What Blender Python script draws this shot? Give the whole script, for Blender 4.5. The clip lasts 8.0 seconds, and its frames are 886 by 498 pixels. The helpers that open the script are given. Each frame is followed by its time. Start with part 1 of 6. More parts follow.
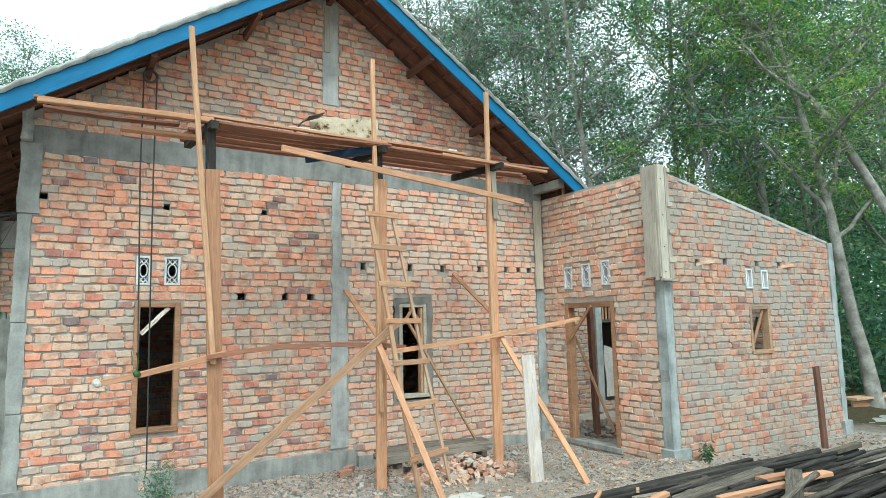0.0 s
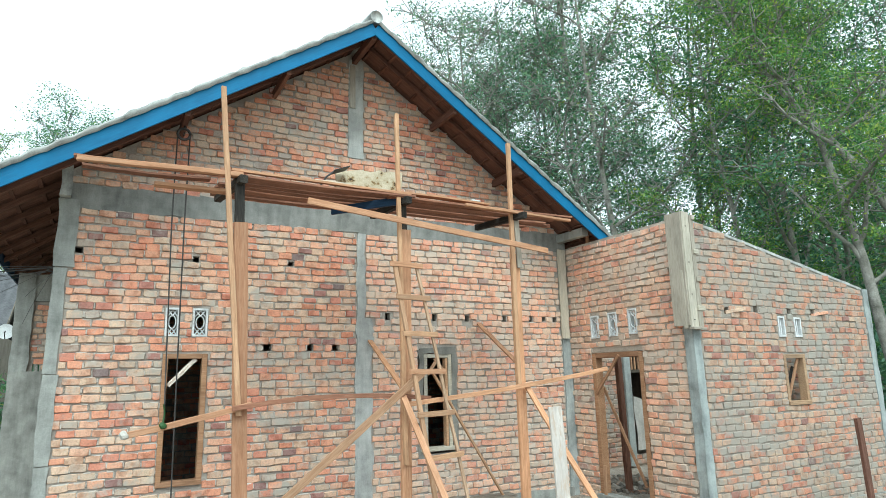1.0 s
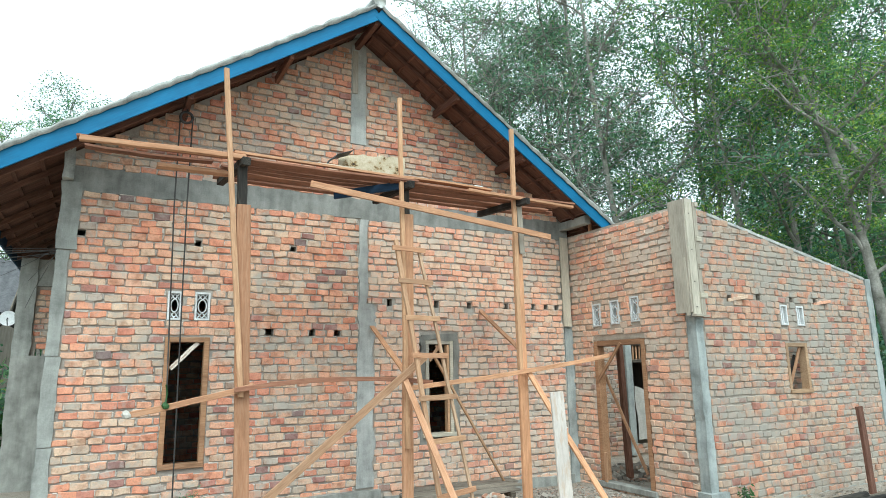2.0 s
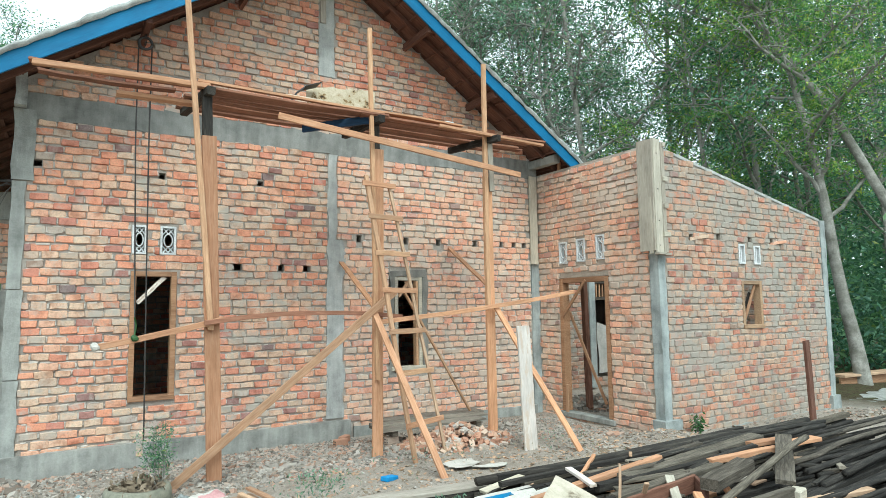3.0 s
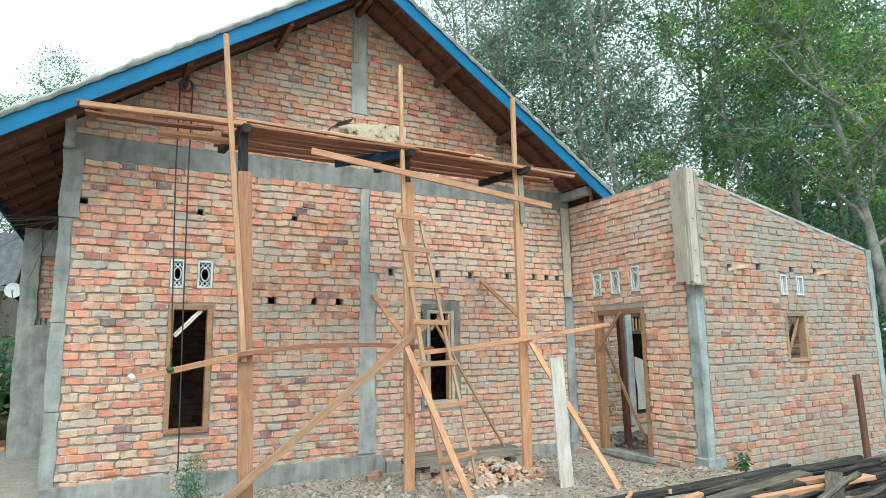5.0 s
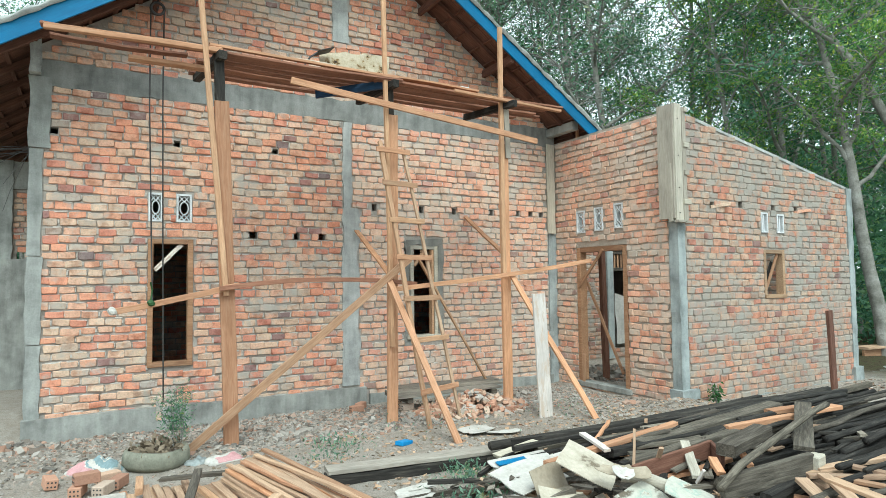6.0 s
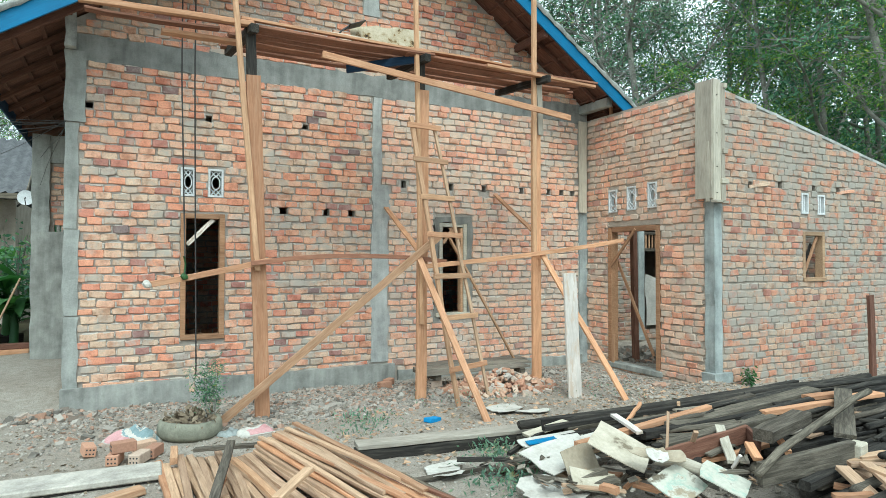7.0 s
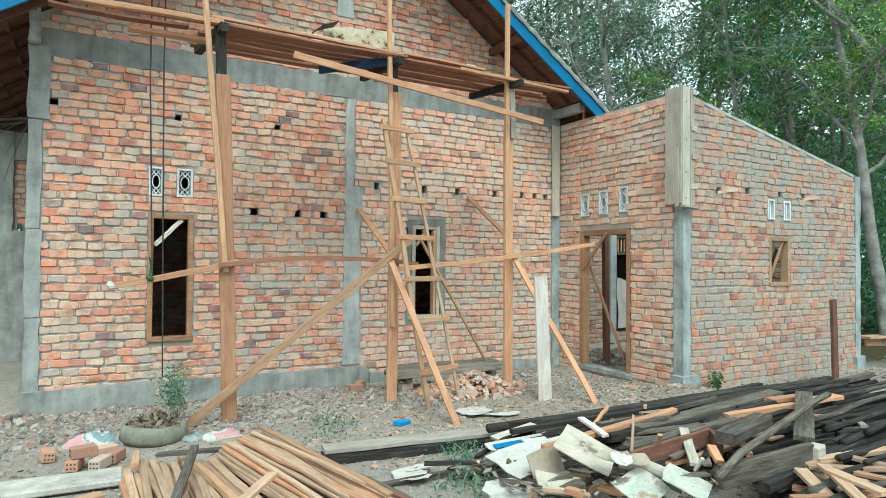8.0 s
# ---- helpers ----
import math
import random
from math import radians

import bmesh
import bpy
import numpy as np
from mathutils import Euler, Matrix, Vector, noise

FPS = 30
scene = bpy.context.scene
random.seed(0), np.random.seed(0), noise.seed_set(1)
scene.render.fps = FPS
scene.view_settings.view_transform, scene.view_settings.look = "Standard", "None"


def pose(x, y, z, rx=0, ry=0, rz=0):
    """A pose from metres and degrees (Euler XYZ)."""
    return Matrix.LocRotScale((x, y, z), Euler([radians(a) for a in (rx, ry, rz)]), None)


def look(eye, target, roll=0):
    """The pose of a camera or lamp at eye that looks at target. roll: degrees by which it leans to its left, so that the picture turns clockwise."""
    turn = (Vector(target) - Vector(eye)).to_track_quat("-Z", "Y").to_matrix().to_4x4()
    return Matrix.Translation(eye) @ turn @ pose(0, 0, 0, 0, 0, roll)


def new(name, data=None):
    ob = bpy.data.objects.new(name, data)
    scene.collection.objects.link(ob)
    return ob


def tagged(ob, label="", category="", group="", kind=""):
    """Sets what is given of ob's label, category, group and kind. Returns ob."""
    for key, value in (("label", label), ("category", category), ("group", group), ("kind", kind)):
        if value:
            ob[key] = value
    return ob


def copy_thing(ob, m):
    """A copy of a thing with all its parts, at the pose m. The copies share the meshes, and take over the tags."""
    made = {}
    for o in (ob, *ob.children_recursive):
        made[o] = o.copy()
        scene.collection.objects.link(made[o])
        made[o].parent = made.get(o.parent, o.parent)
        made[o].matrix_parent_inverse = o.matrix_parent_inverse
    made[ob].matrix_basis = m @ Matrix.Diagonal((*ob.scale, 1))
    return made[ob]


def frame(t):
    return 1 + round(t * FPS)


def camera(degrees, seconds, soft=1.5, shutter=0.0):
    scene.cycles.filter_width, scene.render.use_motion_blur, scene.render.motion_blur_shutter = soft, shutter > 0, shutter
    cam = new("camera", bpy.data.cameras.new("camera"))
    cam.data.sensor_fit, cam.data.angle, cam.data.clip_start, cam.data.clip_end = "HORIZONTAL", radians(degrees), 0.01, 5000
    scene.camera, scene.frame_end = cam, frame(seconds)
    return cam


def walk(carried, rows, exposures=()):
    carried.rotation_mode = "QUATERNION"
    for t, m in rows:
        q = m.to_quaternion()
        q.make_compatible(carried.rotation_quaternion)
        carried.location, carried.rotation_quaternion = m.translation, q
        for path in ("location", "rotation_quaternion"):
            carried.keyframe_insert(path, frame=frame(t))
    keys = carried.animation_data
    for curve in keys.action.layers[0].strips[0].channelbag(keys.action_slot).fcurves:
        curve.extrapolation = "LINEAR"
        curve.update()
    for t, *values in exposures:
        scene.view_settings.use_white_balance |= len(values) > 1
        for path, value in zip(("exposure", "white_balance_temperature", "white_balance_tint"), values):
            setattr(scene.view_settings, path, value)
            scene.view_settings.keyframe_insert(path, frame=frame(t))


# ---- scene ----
cam = camera(71.0, 8.0, 0.5)
PATH = [
    (0, (0.198, -8.757, 1.932), (1.217, -7.052, 2.167), -1.1),
    (0.5, (0.194, -8.757, 1.932), (1.136, -7.017, 2.224), -1.5),
    (1, (0.192, -8.779, 1.925), (1.133, -7.059, 2.32), -1.3),
    (1.2, (0.194, -8.778, 1.917), (1.136, -7.062, 2.327), -1.3),
    (2.3, (0.191, -8.729, 1.785), (1.129, -6.991, 2.105), -0.6),
    (2.5, (0.186, -8.725, 1.777), (1.127, -6.98, 2.04), -0.8),
    (3, (0.154, -8.741, 1.762), (1.194, -7.043, 1.946), -0.8),
    (3.5, (0.151, -8.692, 1.754), (1.219, -7.009, 1.915), -0.8),
    (4, (0.139, -8.688, 1.748), (1.132, -6.973, 2.011), -1.6),
    (4.2, (0.14, -8.701, 1.744), (1.104, -6.975, 2.049), -1.6),
    (5.3, (0.225, -8.767, 1.689), (1.158, -7.021, 1.977), -0.9),
    (5.5, (0.231, -8.76, 1.685), (1.159, -7.003, 1.909), -0.8),
    (6, (0.229, -8.703, 1.68), (1.22, -6.968, 1.782), -0.7),
    (6.5, (0.212, -8.65, 1.673), (1.153, -6.886, 1.731), 0.5),
    (7, (0.217, -8.624, 1.673), (1.135, -6.847, 1.706), 0.1),
    (7.5, (0.255, -8.627, 1.686), (1.164, -6.846, 1.717), -0.2),
    (8, (0.276, -8.65, 1.689), (1.259, -6.908, 1.727), 0.5),
]
walk(cam, [(t, look(eye, aim, lean)) for t, eye, aim, lean in PATH], [(0.0, 0.98, 5660, -5.0), (2.5, 0.99, 5720, -4.0), (5.5, 0.97, 5720, -4.0), (6.5, 0.93, 5640, -6.0), (8.0, 0.91, 5580, -8.0)])

# ---- light ----
world = bpy.data.worlds.new("overcast_sky")
scene.world = world
world.use_nodes = True
wn = world.node_tree
sky = wn.nodes.new("ShaderNodeTexSky")
sky.sky_type = 'NISHITA'
sky.sun_disc = False
sky.sun_elevation = radians(52)
sky.sun_rotation = radians(205)
sky.dust_density = 6.0
sky.air_density = 1.2
haze = wn.nodes.new("ShaderNodeHueSaturation")
haze.inputs["Saturation"].default_value = 0.30
haze.inputs["Value"].default_value = 1.0
wn.links.new(sky.outputs[0], haze.inputs["Color"])
cloud = wn.nodes.new("ShaderNodeMixRGB")
cloud.inputs[0].default_value = 0.72
cloud.inputs[2].default_value = (5.6, 5.75, 5.9, 1)
wn.links.new(haze.outputs[0], cloud.inputs[1])
wn.links.new(cloud.outputs[0], wn.nodes["Background"].inputs[0])
wn.nodes["Background"].inputs[1].default_value = 0.15

sun = new("sun", bpy.data.lights.new("sun", "SUN"))
sun.data.energy = 0.9
sun.data.angle = radians(25)
sun.data.color = (1.0, 0.97, 0.92)
sun.matrix_world = look((-2, -14, 22), (2, 0, 1))


# ---- materials ----
class Net:
    """Short hand for building one node material."""

    def __init__(self, name):
        self.m = bpy.data.materials.new(name)
        self.m.use_nodes = True
        self.t = self.m.node_tree
        self.p = self.t.nodes["Principled BSDF"]

    def node(self, kind, **sets):
        n = self.t.nodes.new("ShaderNode" + kind)
        for k, v in sets.items():
            n.inputs[k].default_value = v
        return n

    def link(self, a, b):
        self.t.links.new(a, b)

    def math(self, op, a, b=0.0):
        n = self.t.nodes.new("ShaderNodeMath")
        n.operation = op
        for i, v in enumerate((a, b)):
            if isinstance(v, (int, float)):
                n.inputs[i].default_value = v
            else:
                self.link(v, n.inputs[i])
        return n.outputs[0]

    def coords(self, stretch=(1, 1, 1), shift=True, place=False):
        if place:
            src = self.t.nodes.new("ShaderNodeNewGeometry").outputs["Position"]
        else:
            src = self.t.nodes.new("ShaderNodeTexCoord").outputs["Object"]
        mp = self.t.nodes.new("ShaderNodeMapping")
        mp.inputs["Scale"].default_value = stretch
        self.link(src, mp.inputs["Vector"])
        if not shift or place:
            return mp.outputs[0]
        info = self.t.nodes.new("ShaderNodeObjectInfo")
        add = self.t.nodes.new("ShaderNodeVectorMath")
        add.operation = "ADD"
        self.link(mp.outputs[0], add.inputs[0])
        self.link(self.math("MULTIPLY", info.outputs["Random"], 37.0), add.inputs[1])
        return add.outputs[0]

    def noise(self, vec, scale, detail=4, rough=0.6, distort=0.0):
        n = self.node("TexNoise", Scale=scale, Detail=detail, Roughness=rough, Distortion=distort)
        self.link(vec, n.inputs["Vector"])
        return n.outputs["Fac"]

    def ramp(self, fac, stops, hard=False):
        n = self.t.nodes.new("ShaderNodeValToRGB")
        cr = n.color_ramp
        cr.interpolation = "CONSTANT" if hard else "LINEAR"
        while len(cr.elements) < len(stops):
            cr.elements.new(0.5)
        for e, (pos, c) in zip(cr.elements, stops):
            e.position = pos
            e.color = (*c, 1) if not isinstance(c, (int, float)) else (c, c, c, 1)
        self.link(fac, n.inputs[0])
        return n.outputs[0]

    def mix(self, fac, a, b, how="MIX"):
        n = self.t.nodes.new("ShaderNodeMixRGB")
        n.blend_type = how
        for i, v in enumerate((fac, a, b)):
            if isinstance(v, (int, float)):
                n.inputs[i].default_value = v
            elif isinstance(v, tuple):
                n.inputs[i].default_value = (*v, 1)
            else:
                self.link(v, n.inputs[i])
        return n.outputs[0]

    def bump(self, height, strength=0.5, dist=0.01, under=None):
        n = self.node("Bump", Strength=strength, Distance=dist)
        self.link(height, n.inputs["Height"])
        if under is not None:
            self.link(under, n.inputs["Normal"])
        self.link(n.outputs[0], self.p.inputs["Normal"])
        return n.outputs[0]

    def done(self, colour, rough=0.85, spec=0.25):
        if isinstance(colour, tuple):
            self.p.inputs["Base Color"].default_value = (*colour, 1)
        else:
            self.link(colour, self.p.inputs["Base Color"])
        if isinstance(rough, (int, float)):
            self.p.inputs["Roughness"].default_value = rough
        else:
            self.link(rough, self.p.inputs["Roughness"])
        self.p.inputs["Specular IOR Level"].default_value = spec
        return self.m


def piece_random(n):
    """A number for each piece, be it an object or an island of a joined mesh."""
    info = n.t.nodes.new("ShaderNodeObjectInfo")
    geo = n.t.nodes.new("ShaderNodeNewGeometry")
    return n.math("FRACT", n.math("ADD", info.outputs["Random"], geo.outputs["Random Per Island"]))


MORTAR = (0.37, 0.345, 0.30)


def brick_material(name, smear, tone, mortar=MORTAR, dust=(0.50, 0.365, 0.28), gain=1.0):
    """Fired hollow brick; smear: how much mortar is dragged over it; tone: 0 vivid, 1 dusty."""
    n = Net(name)
    rnd = piece_random(n)
    stops = [(0.0, (0.21, 0.16, 0.155)), (0.02, (0.38, 0.19, 0.16)), (0.05, (0.57, 0.24, 0.17)), (0.16, (0.66, 0.29, 0.18)), (0.34, (0.68, 0.35, 0.225)),
             (0.54, (0.65, 0.385, 0.265)), (0.68, (0.62, 0.42, 0.295)), (0.88, (0.61, 0.44, 0.315)), (0.97, (0.53, 0.40, 0.30)), (1.0, (0.39, 0.325, 0.28))]
    base = n.ramp(rnd, [(p, tuple(c * gain for c in col)) for p, col in stops])
    pos = n.coords(place=True)
    fine = n.noise(pos, 45, 5, 0.7)
    wide = n.noise(pos, 7, 4, 0.6)
    burnt = n.ramp(wide, [(0.36, (0.62, 0.50, 0.44)), (0.50, (1.0, 1.0, 1.0)), (0.66, (1.10, 1.16, 1.14))])
    base = n.mix(0.75, base, burnt, "MULTIPLY")
    base = n.mix(0.7, base, n.ramp(fine, [(0.28, 0.55), (0.5, 0.98), (0.75, 1.2)]), "MULTIPLY")
    dusty = n.mix(tone, base, dust)
    drag = n.math("ADD", n.noise(pos, 4.0, 7, 0.68, 0.5), n.math("MULTIPLY", n.noise(pos, 1.3, 2), 0.5))
    drag = n.math("ADD", drag, n.math("MULTIPLY", rnd, 0.08))
    cut = 1.00 - smear
    film = n.ramp(drag, [(cut - 0.10, 0.0), (cut + 0.06, 0.9)])
    tint = n.mix(n.ramp(n.noise(pos, 1.7, 3), [(0.4, 0.0), (0.6, 1.0)]), mortar, tuple(c * k for c, k in zip(mortar, (0.95, 1.02, 1.05))))
    colour = n.mix(film, dusty, tint)
    fleck = n.ramp(n.noise(pos, 30, 5, 0.75), [(0.62, 0.0), (0.70, 0.6)])
    colour = n.mix(fleck, colour, tuple(c * 1.15 for c in mortar))
    n.bump(n.math("ADD", fine, n.math("MULTIPLY", wide, 0.9)), 0.8, 0.008)
    return n.done(colour, 0.92, 0.15)


def mortar_material(name, tint):
    n = Net(name)
    pos = n.coords(place=True)
    a, b = n.noise(pos, 26, 6, 0.7), n.noise(pos, 2.2, 4)
    dark = tuple(c * 0.62 for c in tint)
    light = tuple(min(1, c * 1.25) for c in tint)
    colour = n.mix(0.6, n.ramp(a, [(0.25, dark), (0.55, tint), (0.8, light)]), n.ramp(b, [(0.3, dark), (0.7, light)]))
    n.bump(a, 1.0, 0.02)
    return n.done(colour, 0.95, 0.1)


def concrete_material(name, tint, rough=0.9, stain=0.5):
    n = Net(name)
    pos = n.coords(place=True)
    streak = n.noise(n.coords((5, 5, 0.7), place=True), 1.6, 5, 0.6)
    a, b = n.noise(pos, 60, 4, 0.7), n.noise(pos, 3.2, 5, 0.65)
    dark = tuple(c * 0.48 for c in tint)
    light = tuple(min(1, c * 1.45) for c in tint)
    colour = n.mix(0.45, n.ramp(b, [(0.32, dark), (0.47, tint), (0.62, light), (0.7, tint)]), n.ramp(streak, [(0.3, dark), (0.65, light)]))
    colour = n.mix(stain, colour, n.ramp(a, [(0.3, 0.75), (0.7, 1.1)]), "MULTIPLY")
    n.bump(n.math("ADD", a, n.math("MULTIPLY", b, 1.5)), 0.5, 0.012)
    return n.done(colour, rough, 0.2)


def wood_material(name, stops, rough=0.75, grain=1.0, worn=None):
    """Sawn wood with its grain along the local X axis and a tone of its own for each piece."""
    n = Net(name)
    v = n.coords((1.2, 16, 16))
    lines = n.noise(v, 3.0, 5, 0.65, 0.8)
    fibre = n.noise(n.coords((5, 90, 90)), 2.0, 3, 0.7)
    blot = n.noise(n.coords((1, 2, 2)), 2.3, 4)
    colour = n.ramp(lines, stops)
    colour = n.mix(0.55 * grain, colour, n.ramp(fibre, [(0.25, 0.62), (0.7, 1.15)]), "MULTIPLY")
    colour = n.mix(0.6, colour, n.ramp(blot, [(0.3, 0.68), (0.7, 1.18)]), "MULTIPLY")
    tone = n.ramp(piece_random(n), [(0.0, (0.68, 0.64, 0.62)), (0.5, (1.0, 0.98, 0.95)), (1.0, (1.22, 1.16, 1.06))])
    colour = n.mix(0.85, colour, tone, "MULTIPLY")
    if worn:
        chip = n.ramp(n.noise(n.coords((2, 9, 9)), 2.2, 6, 0.7), [(0.52, 0.0), (0.6, 1.0)])
        colour = n.mix(chip, colour, worn)
    n.bump(n.math("ADD", fibre, lines), 0.6, 0.004)
    return n.done(colour, rough, 0.25)


def mottled(name, stops, scale, rough=0.85, bump=0.5, dist=0.01, spec=0.2, place=True):
    n = Net(name)
    pos = n.coords(place=place)
    a, b = n.noise(pos, scale, 6, 0.65), n.noise(pos, scale * 7, 4, 0.7)
    colour = n.mix(0.5, n.ramp(a, stops), n.ramp(b, [(0.3, 0.7), (0.7, 1.2)]), "MULTIPLY")
    n.bump(n.math("ADD", a, b), bump, dist)
    return n.done(colour, rough, spec)


def chips_material(name, stops):
    n = Net(name)
    colour = n.ramp(piece_random(n), stops)
    pos = n.coords(place=True)
    fine = n.noise(pos, 60, 4, 0.7)
    colour = n.mix(0.6, colour, n.ramp(fine, [(0.3, 0.7), (0.7, 1.15)]), "MULTIPLY")
    n.bump(fine, 0.5, 0.005)
    return n.done(colour, 0.92, 0.15)


def leaf_material(name, stops):
    n = Net(name)
    colour = n.ramp(piece_random(n), stops)
    vein = n.noise(n.coords(place=True), 2.0, 3)
    colour = n.mix(0.6, colour, n.ramp(vein, [(0.3, 0.6), (0.7, 1.25)]), "MULTIPLY")
    n.done(colour, 0.5, 0.35)
    thin = n.node("BsdfTranslucent")
    n.link(n.mix(1.0, colour, (1.25, 1.4, 0.75), "MULTIPLY"), thin.inputs["Color"])
    both = n.node("MixShader", Fac=0.40)
    n.link(n.p.outputs[0], both.inputs[1])
    n.link(thin.outputs[0], both.inputs[2])
    n.link(both.outputs[0], n.t.nodes["Material Output"].inputs["Surface"])
    return n.m


BRICK = brick_material("brick_front", 0.10, 0.05, (0.47, 0.41, 0.345), (0.50, 0.37, 0.29), 1.06)
BRICK_PLAIN = brick_material("brick_dusty", 0.16, 0.28, (0.60, 0.49, 0.395), (0.72, 0.51, 0.38), 1.2)
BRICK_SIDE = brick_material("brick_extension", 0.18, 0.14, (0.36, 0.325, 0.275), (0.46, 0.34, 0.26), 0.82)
BRICK_LOOSE = brick_material("brick_loose", 0.08, 0.05)
MORT = mortar_material("mortar_grey", (0.41, 0.37, 0.32))
MORT_T = mortar_material("mortar_tan", (0.45, 0.39, 0.32))
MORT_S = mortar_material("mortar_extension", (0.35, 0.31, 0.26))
CONC = concrete_material("concrete_grey", (0.285, 0.29, 0.265))
CONC_S = concrete_material("dusty_slab", (0.40, 0.37, 0.32), 0.95, 0.9)
CONC_W = concrete_material("concrete_column", (0.38, 0.38, 0.355))
CONC_B = concrete_material("concrete_blue_grey", (0.31, 0.335, 0.32))
RENDERED = concrete_material("cement_render", (0.285, 0.285, 0.258), 0.85, 0.4)
WET = concrete_material("fresh_mortar", (0.21, 0.20, 0.175))
CAP = concrete_material("verge_mortar", (0.40, 0.405, 0.375), 0.95, 0.8)
VERGE_M = concrete_material("weathered_verge", (0.34, 0.345, 0.32), 0.95, 0.9)
DRY_LEAF = mottled("dry_leaf", [(0.3, (0.10, 0.075, 0.05)), (0.6, (0.24, 0.19, 0.13)), (0.75, (0.38, 0.33, 0.25))], 14, 0.9, 0.3)
WOOD = wood_material("sawn_wood", [(0.25, (0.38, 0.19, 0.10)), (0.5, (0.53, 0.29, 0.165)), (0.75, (0.63, 0.395, 0.25))], 0.75, 0.8)
WOOD_P = wood_material("pale_wood", [(0.25, (0.37, 0.205, 0.115)), (0.5, (0.49, 0.30, 0.18)), (0.75, (0.58, 0.40, 0.26))])
WOOD_O = wood_material("old_wood", [(0.25, (0.042, 0.036, 0.028)), (0.45, (0.10, 0.088, 0.07)), (0.62, (0.18, 0.16, 0.128)), (0.78, (0.33, 0.295, 0.24))], 0.85)
# WOOD_D: dark old timber; also colours the shaded fronts of the kerb pieces
WOOD_D = wood_material("charred_wood_and_shade", [(0.25, (0.014, 0.013, 0.012)), (0.5, (0.036, 0.033, 0.029)), (0.66, (0.075, 0.068, 0.058)), (0.80, (0.19, 0.175, 0.15))], 0.85)
WOOD_B = wood_material("bench_board", [(0.25, (0.14, 0.12, 0.095)), (0.5, (0.26, 0.235, 0.195)), (0.75, (0.40, 0.365, 0.31))], 0.85)
WOOD_K = wood_material("dusty_plank", [(0.25, (0.27, 0.24, 0.195)), (0.5, (0.40, 0.365, 0.31)), (0.75, (0.50, 0.465, 0.40))], 0.9)
WOOD_G = wood_material("greyed_board", [(0.25, (0.36, 0.325, 0.26)), (0.5, (0.49, 0.455, 0.375)), (0.75, (0.60, 0.56, 0.47))], 0.85)
WOOD_R = wood_material("roof_timber", [(0.25, (0.10, 0.048, 0.034)), (0.5, (0.17, 0.085, 0.06)), (0.75, (0.25, 0.14, 0.10))], 0.8)
WOOD_W = wood_material("weathered_frame", [(0.25, (0.25, 0.155, 0.09)), (0.5, (0.36, 0.245, 0.155)), (0.75, (0.46, 0.335, 0.225))], 0.8)
WOOD_S = wood_material("offcut_wood", [(0.25, (0.34, 0.22, 0.14)), (0.5, (0.48, 0.33, 0.22)), (0.75, (0.59, 0.435, 0.305))], 0.75)
WOOD_M = wood_material("platform_wood", [(0.25, (0.17, 0.078, 0.05)), (0.5, (0.26, 0.125, 0.08)), (0.75, (0.36, 0.195, 0.125))], 0.8)
# blue paint with the shade under eave and platform put into its colour
BLUE_SHADED = wood_material("blue_paint_shaded", [(0.2, (0.012, 0.03, 0.07)), (0.6, (0.02, 0.06, 0.13)), (0.9, (0.03, 0.10, 0.20))], 0.6, 0.6)
SQUEEZE = mortar_material("squeezed_mortar", (0.57, 0.52, 0.455))
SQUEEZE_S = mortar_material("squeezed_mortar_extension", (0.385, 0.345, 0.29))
SQUEEZE_T = mortar_material("squeezed_mortar_tan", (0.50, 0.43, 0.35))
# grey concrete darkened for the shadow of eaves and platform on the beam
CONC_SHADED = concrete_material("concrete_shaded", (0.225, 0.225, 0.205))
WOOD_F = wood_material("door_frame_wood", [(0.25, (0.25, 0.135, 0.07)), (0.5, (0.37, 0.21, 0.12)), (0.75, (0.47, 0.295, 0.18))], 0.7)
WHITE_W = wood_material("whitewashed_board", [(0.2, (0.58, 0.51, 0.44)), (0.5, (0.76, 0.71, 0.65)), (0.8, (0.82, 0.79, 0.74))], 0.7, 0.7, (0.52, 0.42, 0.33))
BLUE = wood_material("blue_paint", [(0.2, (0.012, 0.17, 0.38)), (0.6, (0.017, 0.215, 0.45)), (0.9, (0.035, 0.28, 0.53))], 0.45, 0.4)
WHITE = mottled("white_paint", [(0.3, (0.52, 0.53, 0.52)), (0.7, (0.72, 0.73, 0.72))], 6, 0.6, 0.2)
DARK = mottled("dark_iron_and_hole_shade", [(0.3, (0.02, 0.02, 0.02)), (0.7, (0.06, 0.055, 0.05))], 20, 0.5, 0.3, 0.004, 0.4)
RUBBER = mottled("dusty_tyre_rubber", [(0.3, (0.16, 0.16, 0.12)), (0.7, (0.29, 0.28, 0.215))], 8, 0.9, 0.4)
PAPER = mottled("sack_paper", [(0.3, (0.30, 0.275, 0.23)), (0.42, (0.47, 0.44, 0.385)), (0.7, (0.59, 0.565, 0.51))], 5, 0.8, 0.4)
PINK = mottled("pink_print", [(0.3, (0.46, 0.24, 0.24)), (0.7, (0.58, 0.35, 0.34))], 9, 0.7, 0.3)
TEAL = mottled("teal_print", [(0.3, (0.15, 0.215, 0.22)), (0.7, (0.27, 0.34, 0.345))], 9, 0.7, 0.3)
SHEET = mottled("painted_ply", [(0.33, (0.18, 0.145, 0.10)), (0.40, (0.42, 0.37, 0.28)), (0.7, (0.56, 0.50, 0.40))], 5, 0.75, 0.35)
TAN_PLY = mottled("bare_ply", [(0.3, (0.25, 0.205, 0.14)), (0.5, (0.38, 0.32, 0.235)), (0.7, (0.45, 0.39, 0.30))], 4, 0.8, 0.3)
